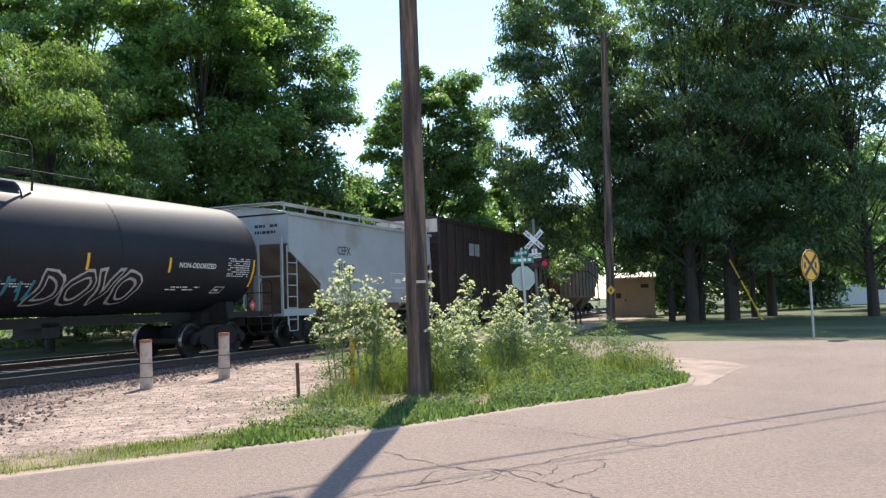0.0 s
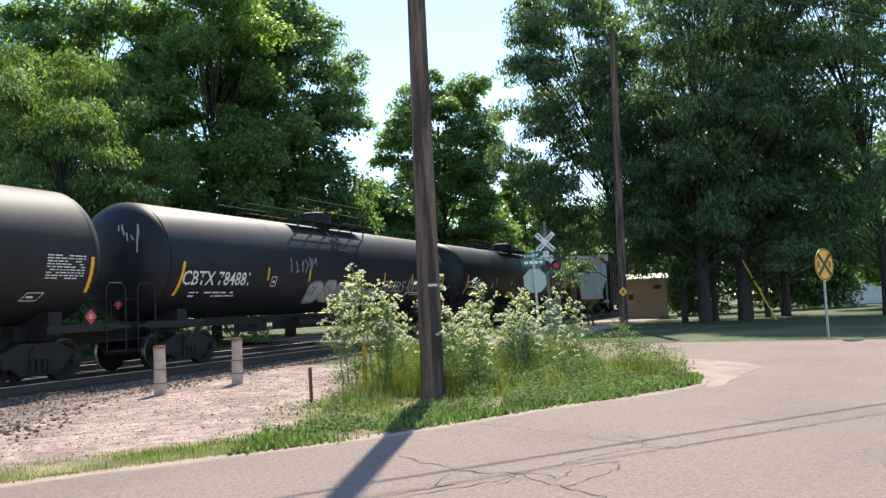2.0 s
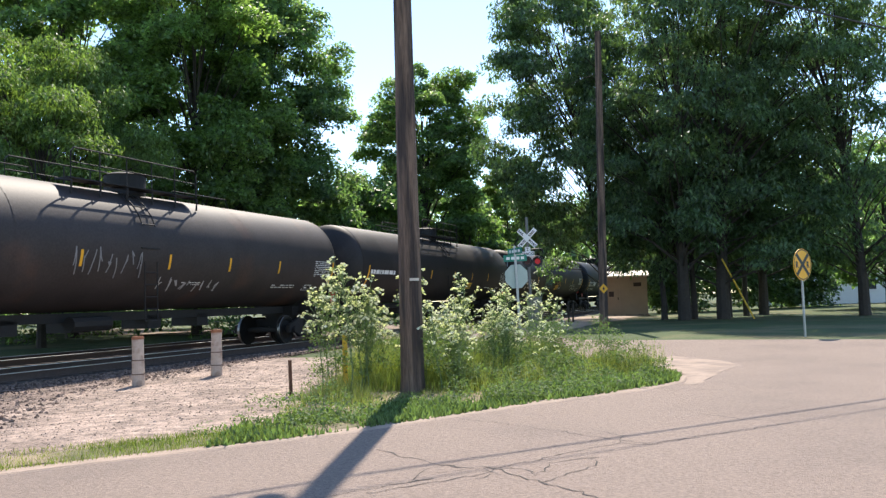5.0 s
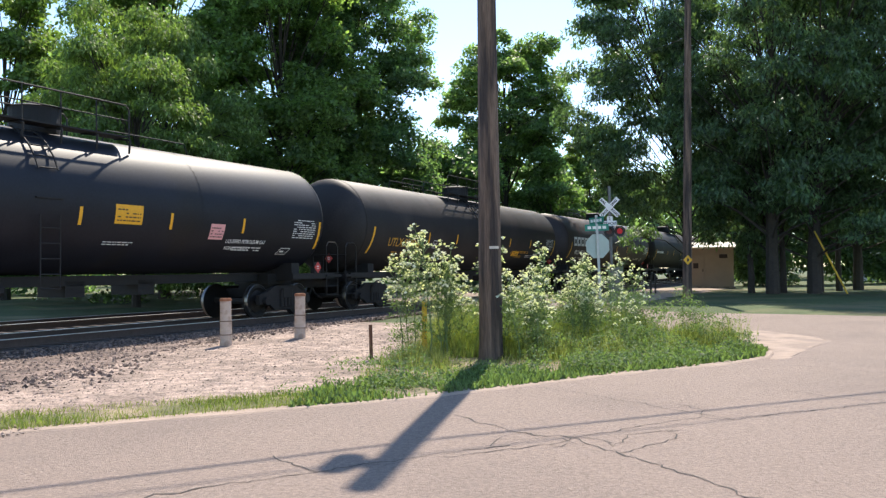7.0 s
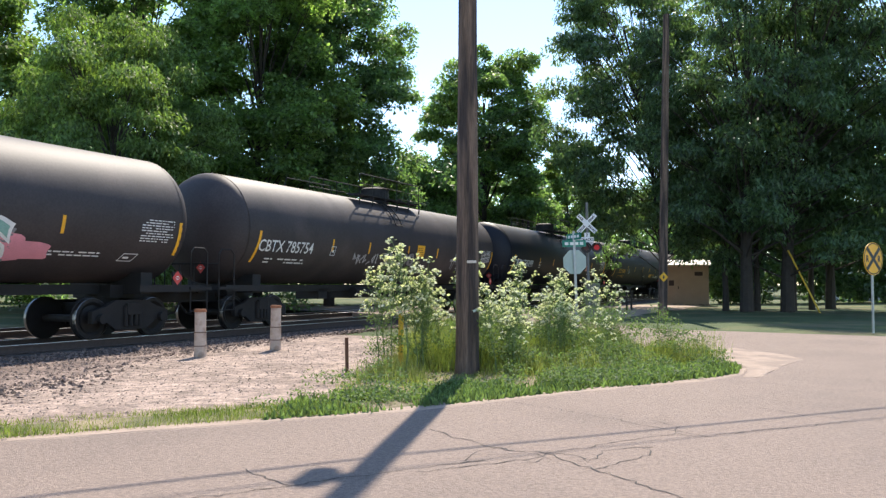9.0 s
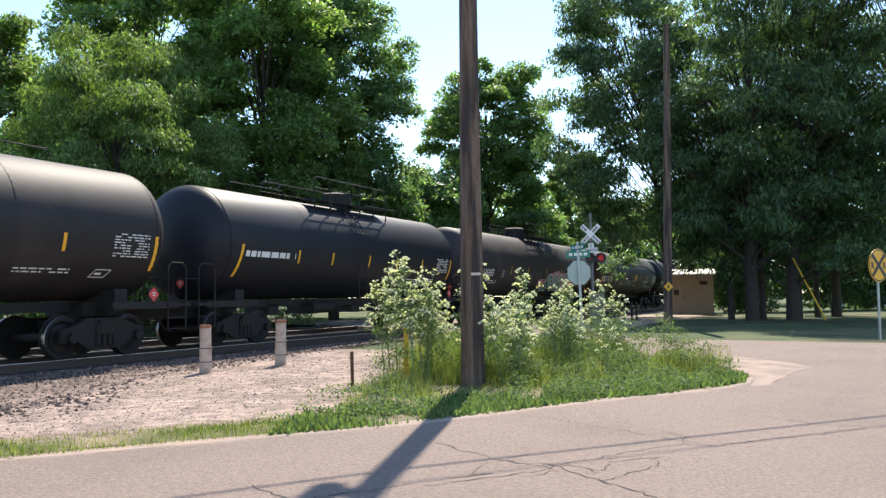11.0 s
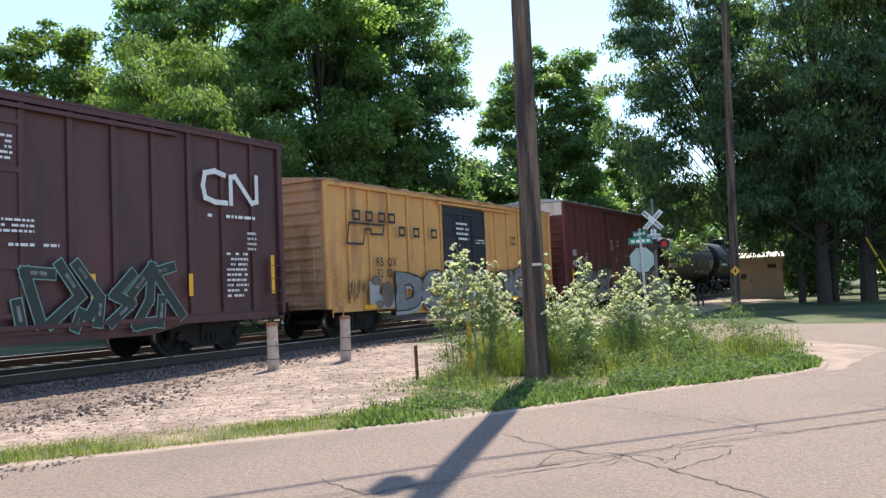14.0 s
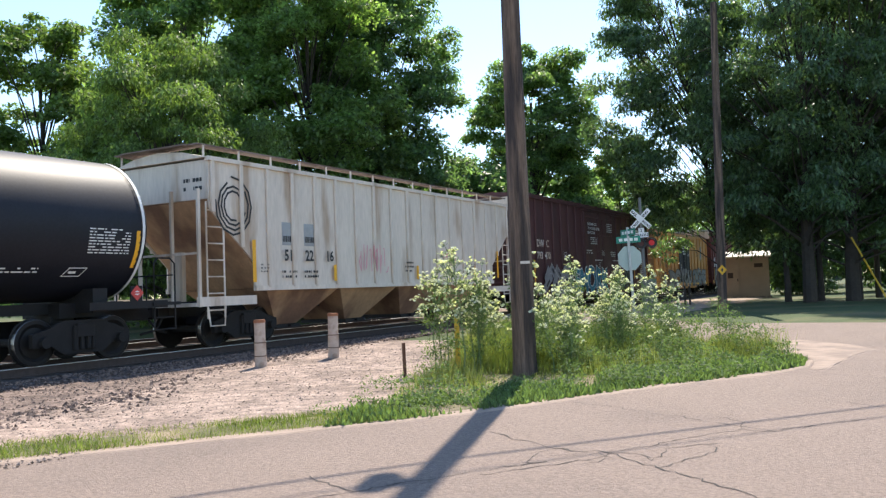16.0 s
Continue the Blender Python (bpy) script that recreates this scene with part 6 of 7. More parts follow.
def crossing_signal():
    x, y = 3.66, 33.0
    t = thing("crossing_signal", "railway crossing signal with white crossbuck and red lamps", "crossing signal", "", Matrix.Translation((x, y, height(x, y))) @ pose(0, 0, 0, 0, -1, -14))
    bm = bm_new()
    post(bm, 0, 0, 0, 4.6, 0.06)
    put_rod(bm, (0, 0, 0), (0, 0, 0.5), 0.16, 12, 0.08)
    part("mast", bm, M["mast"], t)
    for text, turn, dy in (("RAILROAD", 45, -0.075), ("CROSSING", -45, -0.095)):
        m = Matrix.Translation((0, dy, 3.75)) @ pose(0, 0, 0, 0, turn, 0)
        bm = bm_new()
        put_box(bm, (0, 0, 0), (0.98, 0.012, 0.185), m)
        b = part("blade", bm, M["signwhite"], t, "white crossbuck blade")
        half = (text[:4], text[4:])
        lettering(b, half[0], 0.135, -0.465, -0.047, lambda u, v, l, m=m: m @ Vector((u, -0.008 - l, v)), "signblack", 0.004, 1.0, "wording", "black wording", 0.002)
        lettering(b, half[1], 0.135, 0.105, -0.047, lambda u, v, l, m=m: m @ Vector((u, -0.008 - l, v)), "signblack", 0.004, 1.0, "wording", "black wording", 0.002)
    m = Matrix.Translation((0, -0.08, 3.12))
    bm = bm_new()
    put_box(bm, (0, 0, 0), (0.52, 0.012, 0.19), m)
    put_box(bm, (0, 0, 0.185), (0.22, 0.012, 0.18), m)
    p = part("track_plate", bm, M["signwhite"], t, "white track count plate")
    lettering(p, "TRACKS", 0.135, -0.245, -0.045, lambda u, v, l: m @ Vector((u, -0.008 - l, v)), "signblack", 0.003, 1.0, "wording", "black wording", 0.002)
    lettering(p, "2", 0.17, -0.05, 0.125, lambda u, v, l: m @ Vector((u, -0.008 - l, v)), "signblack", 0.003, 1.0, "wording", "black numeral", 0.002)
    bm = bm_new()
    put_box(bm, (0.18, 0, 2.8), (0.75, 0.07, 0.07))
    part("crossarm", bm, M["mast"], t)
    for dx, lit in ((-0.04, False), (0.37, True)):
        bm = bm_new()
        put_rod(bm, (dx, -0.06, 2.8), (dx, -0.09, 2.8), 0.21, 24)
        put_rod(bm, (dx, 0.12, 2.8), (dx, -0.06, 2.8), 0.15, 16)
        h = part("lamp_housing", bm, M["signblack"], t, "black lamp backing disc")
        bm = bm_new()
        put_rod(bm, (dx, -0.09, 2.8), (dx, -0.12, 2.8), 0.11, 20)
        part("lens", bm, M["redlight"] if lit else M["boxmaroon"], h, "lit red lens" if lit else "unlit red lens")
        bm = bm_new()
        k = 10
        vs = []
        for i in range(k + 1):
            a = math.pi * i / k
            vs.append((bm.verts.new((dx + 0.16 * math.cos(a), -0.09, 2.8 + 0.16 * math.sin(a))), bm.verts.new((dx + 0.16 * math.cos(a), -0.32, 2.8 + 0.15 * math.sin(a)))))
        for a, b in zip(vs[:-1], vs[1:]):
            bm.faces.new((a[0], b[0], b[1], a[1]))
        part("hood", bm, M["signblack"], h)
    bm = bm_new()
    put_box(bm, (0.1, 0.35, 0.75), (0.55, 0.45, 1.3))
    part("relay_box", bm, M["mast"], t, "grey relay box")


def warning_disc():
    x, y = 10.72, 24.3
    t = thing("railway_warning_sign", "round yellow warning sign with a black cross on a post", "road sign", "", Matrix.Translation((x, y, height(x, y))) @ pose(0, 0, 0, 0, 0, 35))
    bm = bm_new()
    put_box(bm, (0, 0.03, 1.25), (0.07, 0.04, 2.5))
    part("post", bm, M["galv"], t)
    bm = bm_new()
    put_rod(bm, (0, 0, 2.12), (0, -0.012, 2.12), 0.47, 40)
    d = part("disc", bm, M["signyellow"], t, "yellow disc")
    face = lambda u, v, l: Vector((u, -0.012 - l, 2.12 + v))
    bm = bm_new()
    ribbon(bm, face, [(-0.27, -0.27), (0.27, 0.27)], 0.11, 0.003)
    ribbon(bm, face, [(-0.27, 0.27), (0.27, -0.27)], 0.11, 0.005)
    part("cross", bm, M["signblack"], d)
    bm = bm_new()
    k = 48
    for i in range(k):
        a, b = i * math.tau / k, (i + 1) * math.tau / k
        bm.faces.new([bm.verts.new(face(q * math.cos(c), q * math.sin(c), 0.004)) for q, c in ((0.42, a), (0.45, a), (0.45, b), (0.42, b))])
    part("rim_line", bm, M["signblack"], d)
    for u in (-0.36, 0.20):
        lettering(d, "R", 0.26, u, -0.09, face, "signblack", 0.01, 0.9, "wording", "black letter", 0.004)


def signal_shed():
    x, y = 12.55, 56.0
    t = thing("signal_shed", "small grey-brown metal equipment shed with a pale sloping roof", "shed", "", Matrix.Translation((x, y, height(x, y))) @ pose(0, 0, 0, 0, 0, -13))
    bm = bm_new()
    put_box(bm, (0, 0, 1.32), (2.95, 2.5, 2.56))
    part("wall", bm, M["shed"], t)
    bm = bm_new()
    put_box(bm, (0, 0, 0), (3.25, 2.95, 0.09), Matrix.Translation((0, 0, 2.80)) @ pose(0, 0, 0, 7.5, 0, 0))
    part("roof", bm, M["shedroof"], t, "pale sunlit sloping roof slab")
    bm = bm_new()
    put_box(bm, (-0.75, -1.27, 1.15), (0.85, 0.05, 1.95))
    bmesh.ops.bevel(bm, geom=bm.edges[:], offset=0.012, segments=1, affect="EDGES")
    d = part("door", bm, M["shed"], t)
    bm = bm_new()
    put_box(bm, (-0.42, -1.32, 1.15), (0.05, 0.05, 0.16))
    part("handle", bm, M["iron"], d)
    for u, v, w, h in ((-0.85, 1.45, 0.32, 0.34), (0.85, 2.05, 0.5, 0.25)):
        bm = bm_new()
        put_box(bm, (u, -1.30, v), (w, 0.04, h))
        part("vent", bm, M["boxdark"], t, "dark louvred vent")
    bm = bm_new()
    put_box(bm, (0, 0, 0.0), (3.1, 2.65, 0.2))
    part("plinth", bm, M["gravel"], t)


def pole_details():
    # fittings of the near pole
    bm = bm_new()
    put_box(bm, (0.08, -0.186, 2.03), (0.16, 0.014, 0.045))
    part("tag", bm, M["hopper_white"], main_pole, "small pale numbered tag")
    bm = bm_new()
    put_rod(bm, (0.155, -0.09, 0.2), (0.115, -0.07, 9.3), 0.016, 6)
    part("ground_wire", bm, M["iron"], main_pole, "thin staple-fixed ground wire")
    bm = bm_new()
    put_rod(bm, (-0.36, 0, 9.55), (-0.36, 0, 10.05), 0.15, 20)
    put_rod(bm, (-0.36, 0, 10.05), (-0.36, 0, 10.12), 0.15, 20, 0.07)
    put_box(bm, (-0.16, 0, 9.8), (0.2, 0.08, 0.3))
    part("transformer", bm, M["galv"], main_pole, "grey can transformer")
    bm = bm_new()
    put_prism(bm, [(0, 0.22), (0.2, 0), (0, -0.22), (-0.2, 0)], 0.01, Matrix.Translation((-0.02, -0.228, 1.78)))
    s = part("marker_sign", bm, M["signyellow"], far_pole, "small yellow diamond plate")
    bm = bm_new()
    put_prism(bm, [(0.0, 0.10), (0.05, 0.0), (0.0, -0.10), (-0.05, 0.0)], 0.004, Matrix.Translation((-0.02, -0.240, 1.78)))
    part("mark", bm, M["signblack"], s)


def cable(a, b, sag, r=0.012, name="overhead_cable"):
    bm = bm_new()
    a, b = Vector(a), Vector(b)
    pts = [a.lerp(b, k / 12) - Vector((0, 0, sag * 4 * (k / 12) * (1 - k / 12))) for k in range(13)]
    put_path(bm, pts, r, 5)
    solid(name, bm, M["wire"], "thin black overhead cable strung between poles", "cable", "overhead cables")


def cables():
    c = Vector((-0.5, 14.3, 0))
    back, ahead = Vector((-0.82, -0.572, 0)), Vector((0.873, 0.487, 0))
    for z, off, thick in ((8.45, 0.15, 0.026), (9.65, -0.15, 0.014)):
        p = c + Vector((0.5, -0.85, 0)) * off + Vector((0, 0, z))
        cable(p + back * 45 + Vector((0, 0, 0.2)), p, 0.3, thick)
        cable(p, p + ahead * 45 + Vector((0, 0, 0.2)), 0.3, thick)
    top = Vector((7.6, 37.3, 11.8))
    cable(Vector((7.59, 37.3, 11.3)), Vector((50, 55, 11.6)), 1.7)
    cable(top, Vector((-31, 97, 13.8)), 1.4)
    cable(top - Vector((0, 0, 1.2)), Vector((-31, 97, 12.3)), 1.4)


def small_posts():
    x, y = -2.52, 13.9
    bm = bm_new()
    put_box(bm, (0, 0, 0.31), (0.05, 0.05, 0.66))
    put_box(bm, (0.02, 0.0, 0.31), (0.012, 0.075, 0.66))
    o = solid("steel_stake", bm, M["rust"], "short rusty steel stake in the grass edge", "stake")
    o.matrix_basis = Matrix.Translation((x, y, 0)) @ pose(0, 0, 0, 0, -1, 20)
    bm = bm_new()
    put_box(bm, (0, 0, 0.5), (0.09, 0.02, 1.05))
    bmesh.ops.bevel(bm, geom=bm.edges[:], offset=0.006, segments=1, affect="EDGES")
    o = solid("marker_post", bm, M["plastic_yellow"], "slim yellow plastic marker post among weeds", "marker post")
    o.matrix_basis = Matrix.Translation((-1.72, 14.9, 0))
    for x, y in ((6.35, 43.3), (6.68, 43.0), (6.93, 43.1)):
        bm = bm_new()
        put_rod(bm, (0, 0, -0.1), (0, 0, 0.95), 0.05, 8)
        put_rod(bm, (0, 0, 0.95), (0, 0, 0.98), 0.05, 8, 0.03)
        o = solid("fence_post", bm, M["bark"], "short dark wooden post by the crossing", "post", "short posts by the crossing")
        o.matrix_basis = Matrix.Translation((x, y, height(x, y)))
    bm = bm_new()
    put_rod(bm, (15.98, 42.0, 0.1), (14.45, 42.0, 3.26), 0.045, 8)
    solid("guy_guard", bm, M["plastic_yellow"], "slanting yellow guard on a guy wire", "guy wire guard")


def white_house():
    t = thing("house", "white sided house half hidden behind the trees", "house", "", Matrix.Translation((36.0, 78.0, 0.2)) @ pose(0, 0, 0, 0, 0, -12))
    bm = bm_new()
    put_box(bm, (0, 0, 1.6), (11, 7, 3.2))
    for i in range(14):
        put_box(bm, (0, -3.51, 0.2 + i * 0.22), (11.0, 0.03, 0.02))
    part("wall", bm, M["whitewall"], t)
    bm = bm_new()
    ring = [[bm.verts.new((x, y, z)) for y, z in ((-3.9, 3.1), (0, 5.2), (3.9, 3.1))] for x in (-5.8, 5.8)]
    bm.faces.new(ring[0][::-1]), bm.faces.new(ring[1])
    for i in range(3):
        bm.faces.new((ring[0][i], ring[0][(i + 1) % 3], ring[1][(i + 1) % 3], ring[1][i]))
    part("roof", bm, M["shed"], t, "grey shingled roof")
    for x in (-3.4, 0.2, 3.4):
        bm = bm_new()
        put_box(bm, (x, -3.56, 1.8), (1.1, 0.08, 1.3))
        w = part("window", bm, M["whitewall"], t)
        bm = bm_new()
        put_box(bm, (x, -3.61, 1.8), (0.9, 0.03, 1.1))
        part("pane", bm, M["boxdoor"], w, "dark window pane")


stop_sign()
crossing_signal()
warning_disc()
signal_shed()
pole_details()
cables()
small_posts()
white_house()


# ---- weeds and grass on the island ----
def hemlock(seed, tall):
    """A tall flowering weed: forked stem, ferny leaves, white umbels."""
    r = random.Random(seed)
    t = thing("flowering_weed", "tall green weed with ferny leaves and white flower heads", "weed", "tall flowering weeds")
    st, um = bm_new(), bm_new()
    clumps = []
    main = [Vector((0, 0, 0))]
    for i in range(5):
        main.append(main[-1] + Vector((r.uniform(-.05, .05), r.uniform(-.05, .05), tall / 5)))
    limb(st, main, 0.014, 0.005, 5)
    tips = [main[-1]]
    for i in range(14):
        k = 0.42 + 0.56 * i / 14
        p = Vector((main[int(k * 5)].x, main[int(k * 5)].y, k * tall))
        a = i * 2.4 + r.random()
        e = p + Vector((math.cos(a) * 0.46 * (1.3 - k), math.sin(a) * 0.46 * (1.3 - k), 0.30 + 0.15 * r.random()))
        limb(st, [p, p.lerp(e, 0.5) + Vector((0, 0, 0.02)), e], 0.007, 0.004, 4)
        tips.append(e)
        clumps.append((tuple(p + (e - p) * 0.5), 0.12))
        f = p - Vector((0, 0, tall * 0.25))
        if f.z > 0.1 and i % 2:
            clumps.append((tuple(f + Vector((math.cos(a) * 0.16, math.sin(a) * 0.16, 0))), 0.20))
    for e in tips:
        for j in range(r.randint(11, 16)):
            a, q = r.uniform(0, math.tau), 0.095 * math.sqrt(r.random())
            c = e + Vector((math.cos(a) * q, math.sin(a) * q, 0.045 - q * q * 9 + r.uniform(-0.02, 0.02)))
            d = r.uniform(0.018, 0.036)
            side_a = Vector((r.gauss(0, 1), r.gauss(0, 1), r.gauss(0, 0.6))).normalized()
            side_b = side_a.cross(Vector((r.gauss(0, 0.6), r.gauss(0, 0.6), 1))).normalized()
            vs = [um.verts.new(c + (side_a * math.cos(w) + side_b * math.sin(w)) * d) for w in (0, 1.57, 3.14, 4.71)]
            um.faces.new(vs)
            put_rod(st, e - Vector((0, 0, 0.04)), c, 0.0025, 3)
    part("stem", st, M["stem"], t)
    o = new("leaves", leaf_mesh("leaves", clumps, 380, 0.055, M["weed"], seed, 0.1, 0.38))
    o.parent = t
    o["kind"] = "stuff"
    me = bpy.data.meshes.new("blossom")
    um.to_mesh(me)
    um.free()
    me.materials.append(M["umbel"])
    o = new("blossom", me)
    o.parent = t
    o["kind"] = "stuff"
    return t


def weeds():
    r = random.Random(77)
    kinds = [hemlock(200 + i, 1.30 + 0.2 * i) for i in range(4)]
    spots = []
    for _ in range(13):
        spots.append((r.gauss(-1.5, 0.5), r.gauss(15.2, 0.6), r.uniform(0.75, 1.15)))
    for _ in range(22):
        a = r.random()
        spots.append((0.15 + 2.15 * a + r.uniform(-0.2, 0.2), 15.3 + 1.5 * a + r.gauss(0, 0.6), r.uniform(0.55, 0.98)))
    spots = [p for p in spots if math.hypot(p[0] + 0.45, (p[1] - 13.6) * 0.6) > 0.6]
    for i, (x, y, k) in enumerate(spots):
        m = Matrix.Translation((x, y, height(x, y) - 0.02)) @ pose(0, 0, 0, r.uniform(-5, 5), r.uniform(-5, 5), r.uniform(0, 360))
        if i < 4:
            kinds[i].matrix_basis = m
        else:
            o = copy_thing(kinds[i % 4], m)
            o.scale = (k, k, k)


weeds()


def inside(x, y, poly):
    c = False
    j = len(poly) - 1
    for i in range(len(poly)):
        xi, yi = poly[i]
        xj, yj = poly[j]
        if (yi > y) != (yj > y) and x < (xj - xi) * (y - yi) / (yj - yi) + xi:
            c = not c
        j = i
    return c


def edge_distance(x, y, line):
    best = 9.0
    for (x0, y0), (x1, y1) in zip(line[:-1], line[1:]):
        dx, dy = x1 - x0, y1 - y0
        k = min(1, max(0, ((x - x0) * dx + (y - y0) * dy) / (dx * dx + dy * dy)))
        best = min(best, math.hypot(x - x0 - k * dx, y - y0 - k * dy))
    return best


ISLAND = [(-4.34, 7.93), (-3.0, 8.74), (-1.35, 9.72), (-0.03, 10.83), (1.62, 12.22), (3.1, 13.22), (4.08, 14.4), (4.46, 15.45), (4.3, 17.2), (3.3, 19.1), (1.1, 21.9), (-0.7, 25.2), (-2.4, 25.0), (-2.9, 18.6), (-3.0, 16), (-3.0, 13.0), (-2.75, 10.9), (-4.04, 9.83), (-4.97, 9.08)]
VERGE = [(-14.0, 2.2), (-4.34, 8.03), (-1.5, 9.8), (-2.3, 10.7), (-4.97, 9.0), (-14.0, 3.9)]


def grass(name, label, poly, count, seed, mat, tall, width, keep):
    r = random.Random(seed)
    xs, ys = [p[0] for p in poly], [p[1] for p in poly]
    vs, fs = [], []
    front = EDGE[1:9]
    made = tries = 0
    while made < count and tries < count * 12:
        tries += 1
        x, y = r.uniform(min(xs), max(xs)), r.uniform(min(ys), max(ys))
        if not inside(x, y, poly):
            continue
        d = edge_distance(x, y, front)
        patchy = noise.noise(Vector((x * 1.1, y * 1.1, 7)))
        if not keep(r, x, y, d, patchy):
            continue
        h = tall(r, x, y, d, patchy)
        a = r.uniform(0, math.tau)
        w = width * r.uniform(0.6, 1.5)
        cx, sx = math.cos(a) * w, math.sin(a) * w
        b = r.uniform(0, math.tau)
        lean = h * r.uniform(0.1, 0.55)
        lx, ly = math.cos(b) * lean, math.sin(b) * lean
        z = height(x, y) - 0.01
        k = len(vs)
        vs += [(x - cx, y - sx, z), (x + cx, y + sx, z), (x + lx * 0.4 + cx * 0.7, y + ly * 0.4 + sx * 0.7, z + h * 0.6), (x + lx * 0.4 - cx * 0.7, y + ly * 0.4 - sx * 0.7, z + h * 0.6), (x + lx, y + ly, z + h)]
        fs += [(k, k + 1, k + 2, k + 3), (k + 3, k + 2, k + 4)]
        made += 1
    tagged(new(name, raw(name, vs, fs, mat)), label, kind="stuff")


def low_spot(x, y):
    """Short growth before the pole's foot and round the stake."""
    k = 1 - 0.75 * smooth(0.9, 0.5, abs(x + 0.5)) * smooth(14.6, 14.2, y)
    return k * (1 - 0.7 * smooth(-1.9, -2.2, x))


def thin_out(x):
    """Grass thins out towards the gravel."""
    return 0.06 + 0.94 * smooth(-2.7, -0.6, x)


grass("long_grass", "long bright green grass on the roadside island", ISLAND, 44000, 5, M["blade"],
      lambda r, x, y, d, p: (0.05 + 0.42 * smooth(1.2, 4.2, d) * (0.8 + 0.7 * p)) * r.uniform(0.5, 1.3) * (0.5 + 0.5 * thin_out(x)) * low_spot(x, y), 0.0055, lambda r, x, y, d, p: r.random() < thin_out(x) * (0.3 + 0.9 * smooth(-0.35, 0.3, p)))
grass("low_weeds", "broad-leaved low green weeds along the road edge", ISLAND, 20000, 6, M["weed"],
      lambda r, x, y, d, p: r.uniform(0.05, 0.17), 0.022, lambda r, x, y, d, p: x > -2.6 and 0.05 < d < 1.5 and r.random() < 0.45 + 1.3 * p)
grass("seed_grass", "tall pale green seeding grass", ISLAND, 14000, 7, M["dryblade"],
      lambda r, x, y, d, p: r.uniform(0.25, 0.9) * (0.6 + 0.6 * p) * low_spot(x, y), 0.0035, lambda r, x, y, d, p: d > 1.6 and x > -2.3 and r.random() < 0.5 + p)
grass("verge_grass", "thin patchy grass between road and gravel", VERGE, 24000, 8, M["blade"],
      lambda r, x, y, d, p: r.uniform(0.04, 0.15), 0.0055, lambda r, x, y, d, p: p > -0.28 and 0.10 < d < 1.0 and r.random() < 0.5 + p)
grass("dry_verge_grass", "dry straw between road and gravel", VERGE, 24000, 9, M["dryblade"],
      lambda r, x, y, d, p: r.uniform(0.03, 0.12), 0.004, lambda r, x, y, d, p: r.random() < 0.6)
def leafy_weeds():
    r = random.Random(31)
    cl = []
    while len(cl) < 640:
        x, y = r.uniform(-2.8, 4.4), r.uniform(10, 19)
        d = edge_distance(x, y, EDGE[1:9])
        if math.hypot(x + 0.45, (y - 13.7) * 0.6) < 0.55 or (x < -0.9 and y > 12.2 and r.random() < 0.85):
            continue
        if inside(x, y, ISLAND) and d > 0.25 and r.random() < 0.3 + 0.9 * smooth(-0.3, 0.3, noise.noise(Vector((x, y, 2)))):
            if x < -2.1 and r.random() < 0.7:
                continue
            top = (0.10 + 0.75 * smooth(1.0, 4.2, d)) * low_spot(x, y)
            cl.append(((x, y, height(x, y) + top * r.uniform(0.3, 1.1)), r.uniform(0.10, 0.26)))
    tagged(new("leafy_weeds", leaf_mesh("leafy_weeds", cl, 36000, 0.05, M["weed"], 32, 0.0, 0.5)), "tangled leafy green weeds on the island", kind="stuff")


leafy_weeds()
stones("ballast_stones", 30000, ballast_spot, 0.032, M["stone"], "loose angular ballast stones beside the rails", 3)
stones("gravel_stones", 26000, gravel_spot, 0.015, M["pebble"], "loose pale gravel stones", 4)


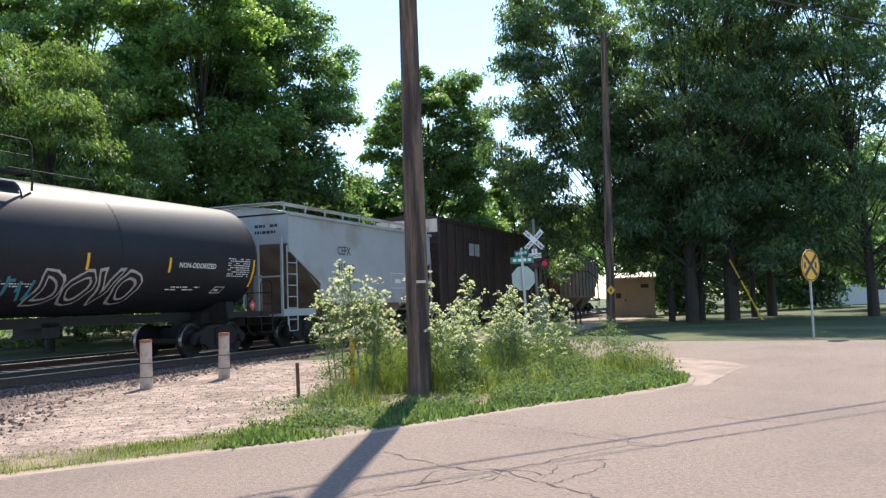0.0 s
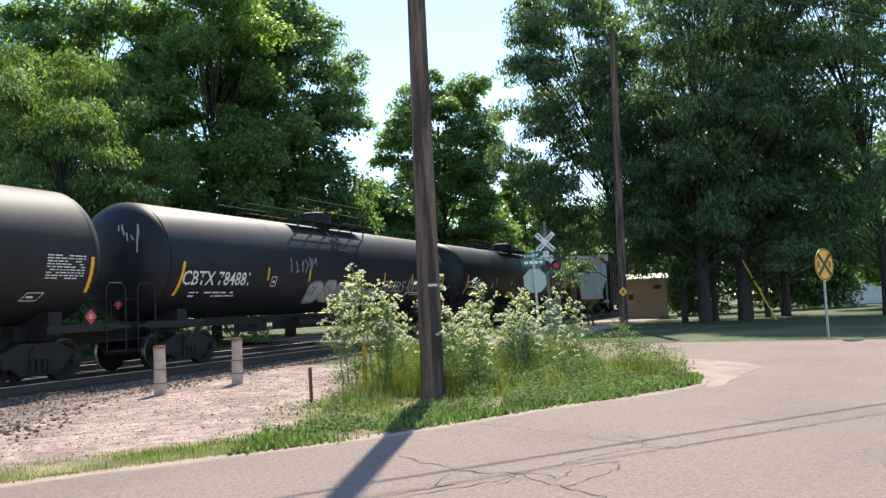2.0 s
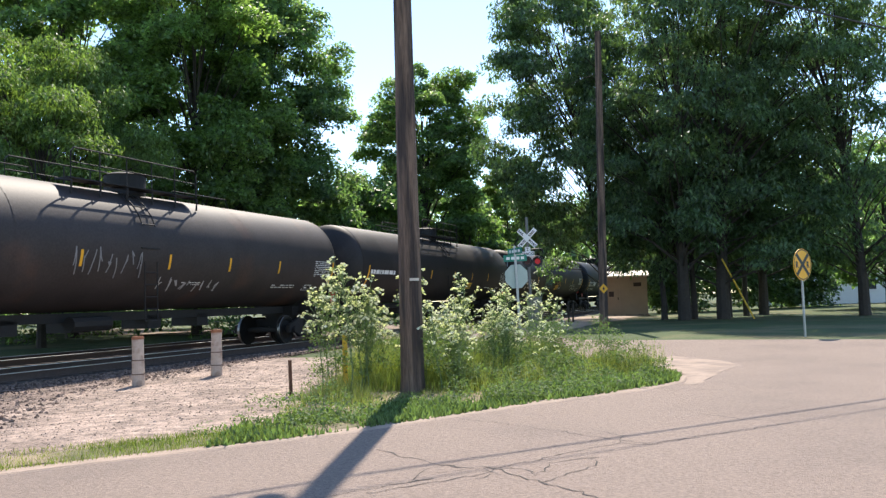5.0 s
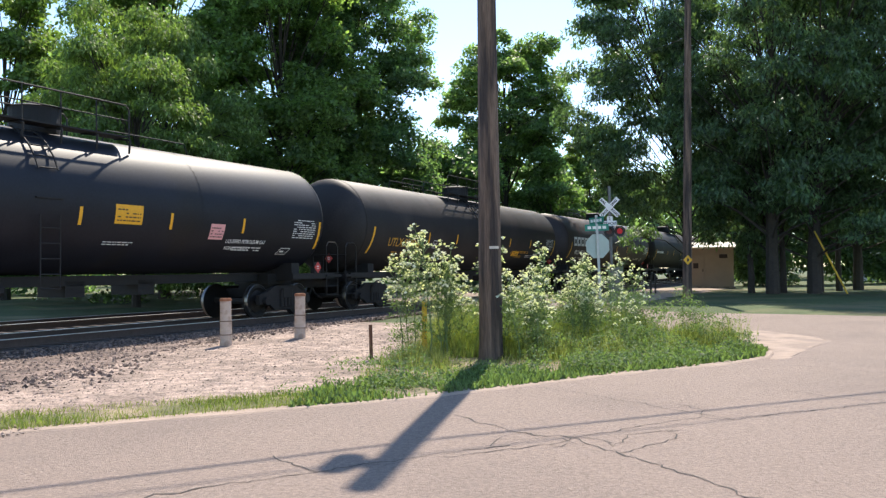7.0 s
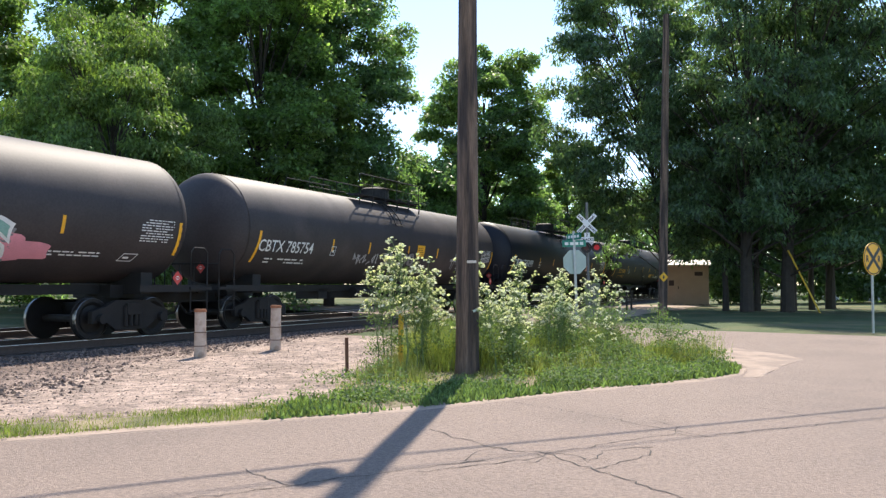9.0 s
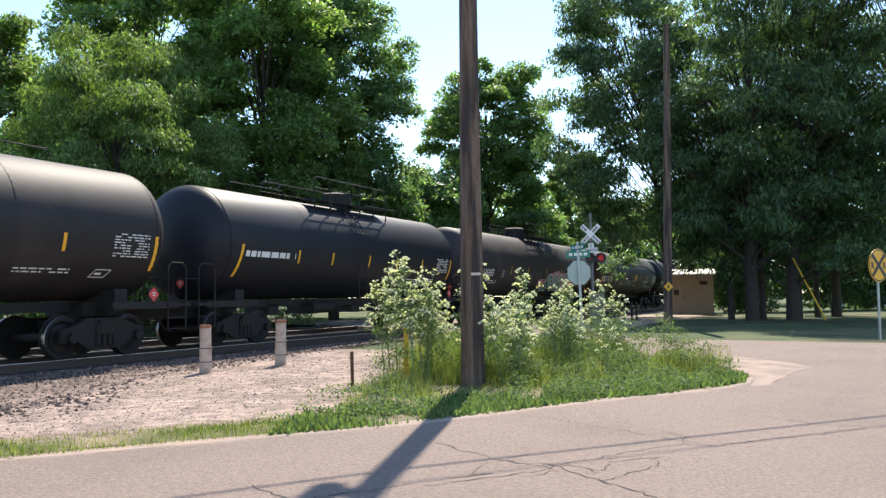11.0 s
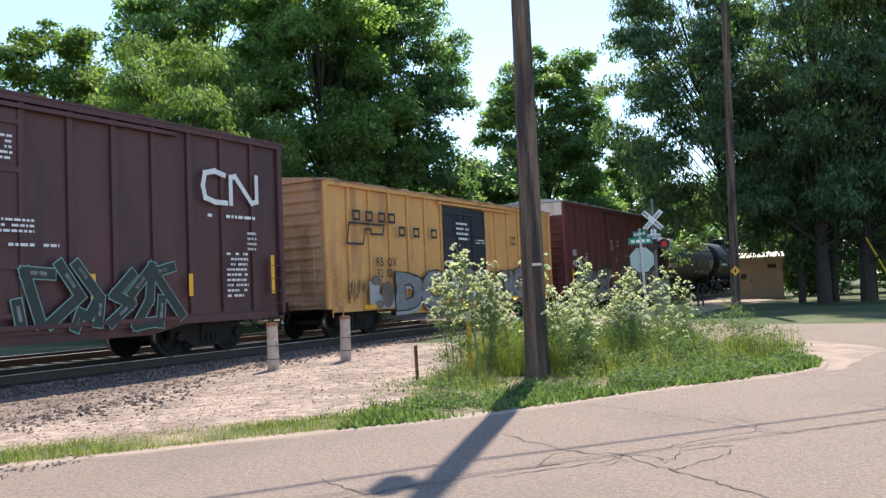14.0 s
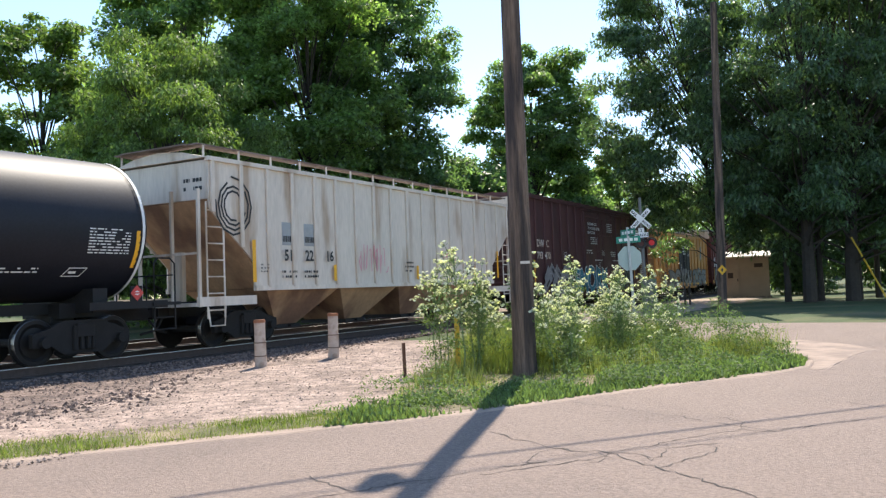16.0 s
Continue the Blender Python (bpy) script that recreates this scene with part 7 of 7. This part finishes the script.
# ---- cracks in the asphalt ----
def crack(pts, seed, w=0.018, name="road_crack"):
    r = random.Random(seed)
    line = []
    for (x0, y0), (x1, y1) in zip(pts[:-1], pts[1:]):
        n = max(3, int(math.hypot(x1 - x0, y1 - y0) / 0.09))
        for i in range(n):
            k = i / n
            line.append((x0 + (x1 - x0) * k + r.gauss(0, 0.022), y0 + (y1 - y0) * k + r.gauss(0, 0.022)))
    line.append(pts[-1])
    vs, fs = [], []
    for i, (x, y) in enumerate(line):
        a, b = line[max(0, i - 1)], line[min(len(line) - 1, i + 1)]
        dx, dy = b[0] - a[0], b[1] - a[1]
        k = math.hypot(dx, dy) or 1
        q = w * r.uniform(0.25, 1.0) / 2
        z = road_height(x, y) + 0.0345
        vs += [(x - dy / k * q, y + dx / k * q, z), (x + dy / k * q, y - dx / k * q, z)]
        if i:
            fs.append((2 * i - 2, 2 * i - 1, 2 * i + 1, 2 * i))
    tagged(new(name, raw(name, vs, fs, M["crack"])), "jagged dark crack in the asphalt", kind="structure")


crack([(0.24, 10.73), (0.74, 10.2), (1.15, 9.69), (1.66, 9.01), (2.11, 8.46)], 11, 0.016)
crack([(-0.67, 8.68), (-0.4, 8.24), (-0.12, 7.84), (0.19, 7.59), (0.39, 7.62), (0.7, 7.09), (0.99, 6.61), (1.27, 6.1), (1.48, 5.69), (1.58, 5.52)], 12, 0.022)
crack([(-0.63, 6.7), (-0.39, 6.87), (-0.11, 7.03), (0.23, 7.27), (0.6, 7.65), (1.18, 8.14), (1.82, 8.64), (2.05, 8.46), (2.79, 8.9), (4.02, 9.58)], 13, 0.019)
crack([(-0.25, 7.1), (-0.22, 7.45), (-0.01, 7.77), (0.14, 7.61)], 14, 0.014)
crack([(0.39, 7.62), (0.69, 7.48), (0.78, 7.2), (0.96, 7.67), (1.41, 7.95), (1.37, 7.55), (1.03, 7.14), (0.79, 6.92)], 15, 0.016)
crack([(-0.06, 7.41), (0.34, 7.54), (0.47, 7.31), (0.18, 7.07)], 16, 0.012)
crack([(3.69, 13.37), (4.39, 12.92), (5.11, 12.17)], 17, 0.012)
crack([(1.82, 8.64), (1.96, 9.05), (1.74, 9.42)], 18, 0.013)
crack([(3.25, 10.56), (3.6, 9.89), (4.08, 9.74)], 19, 0.012)
crack([(-3.9, 4.2), (-2.42, 5.54), (-1.63, 6.15), (-0.8, 6.75), (-0.1, 7.2)], 2, 0.021)
crack([(-2.05, 6.69), (-1.8, 6.4), (-1.55, 6.2)], 3)


def motions():
    for car, q in CARS:
        walk(car, [(t, car_pose(q, t)) for t in (0, 2, 4, 6, 8, 10, 12, 14, 16)])


motions()
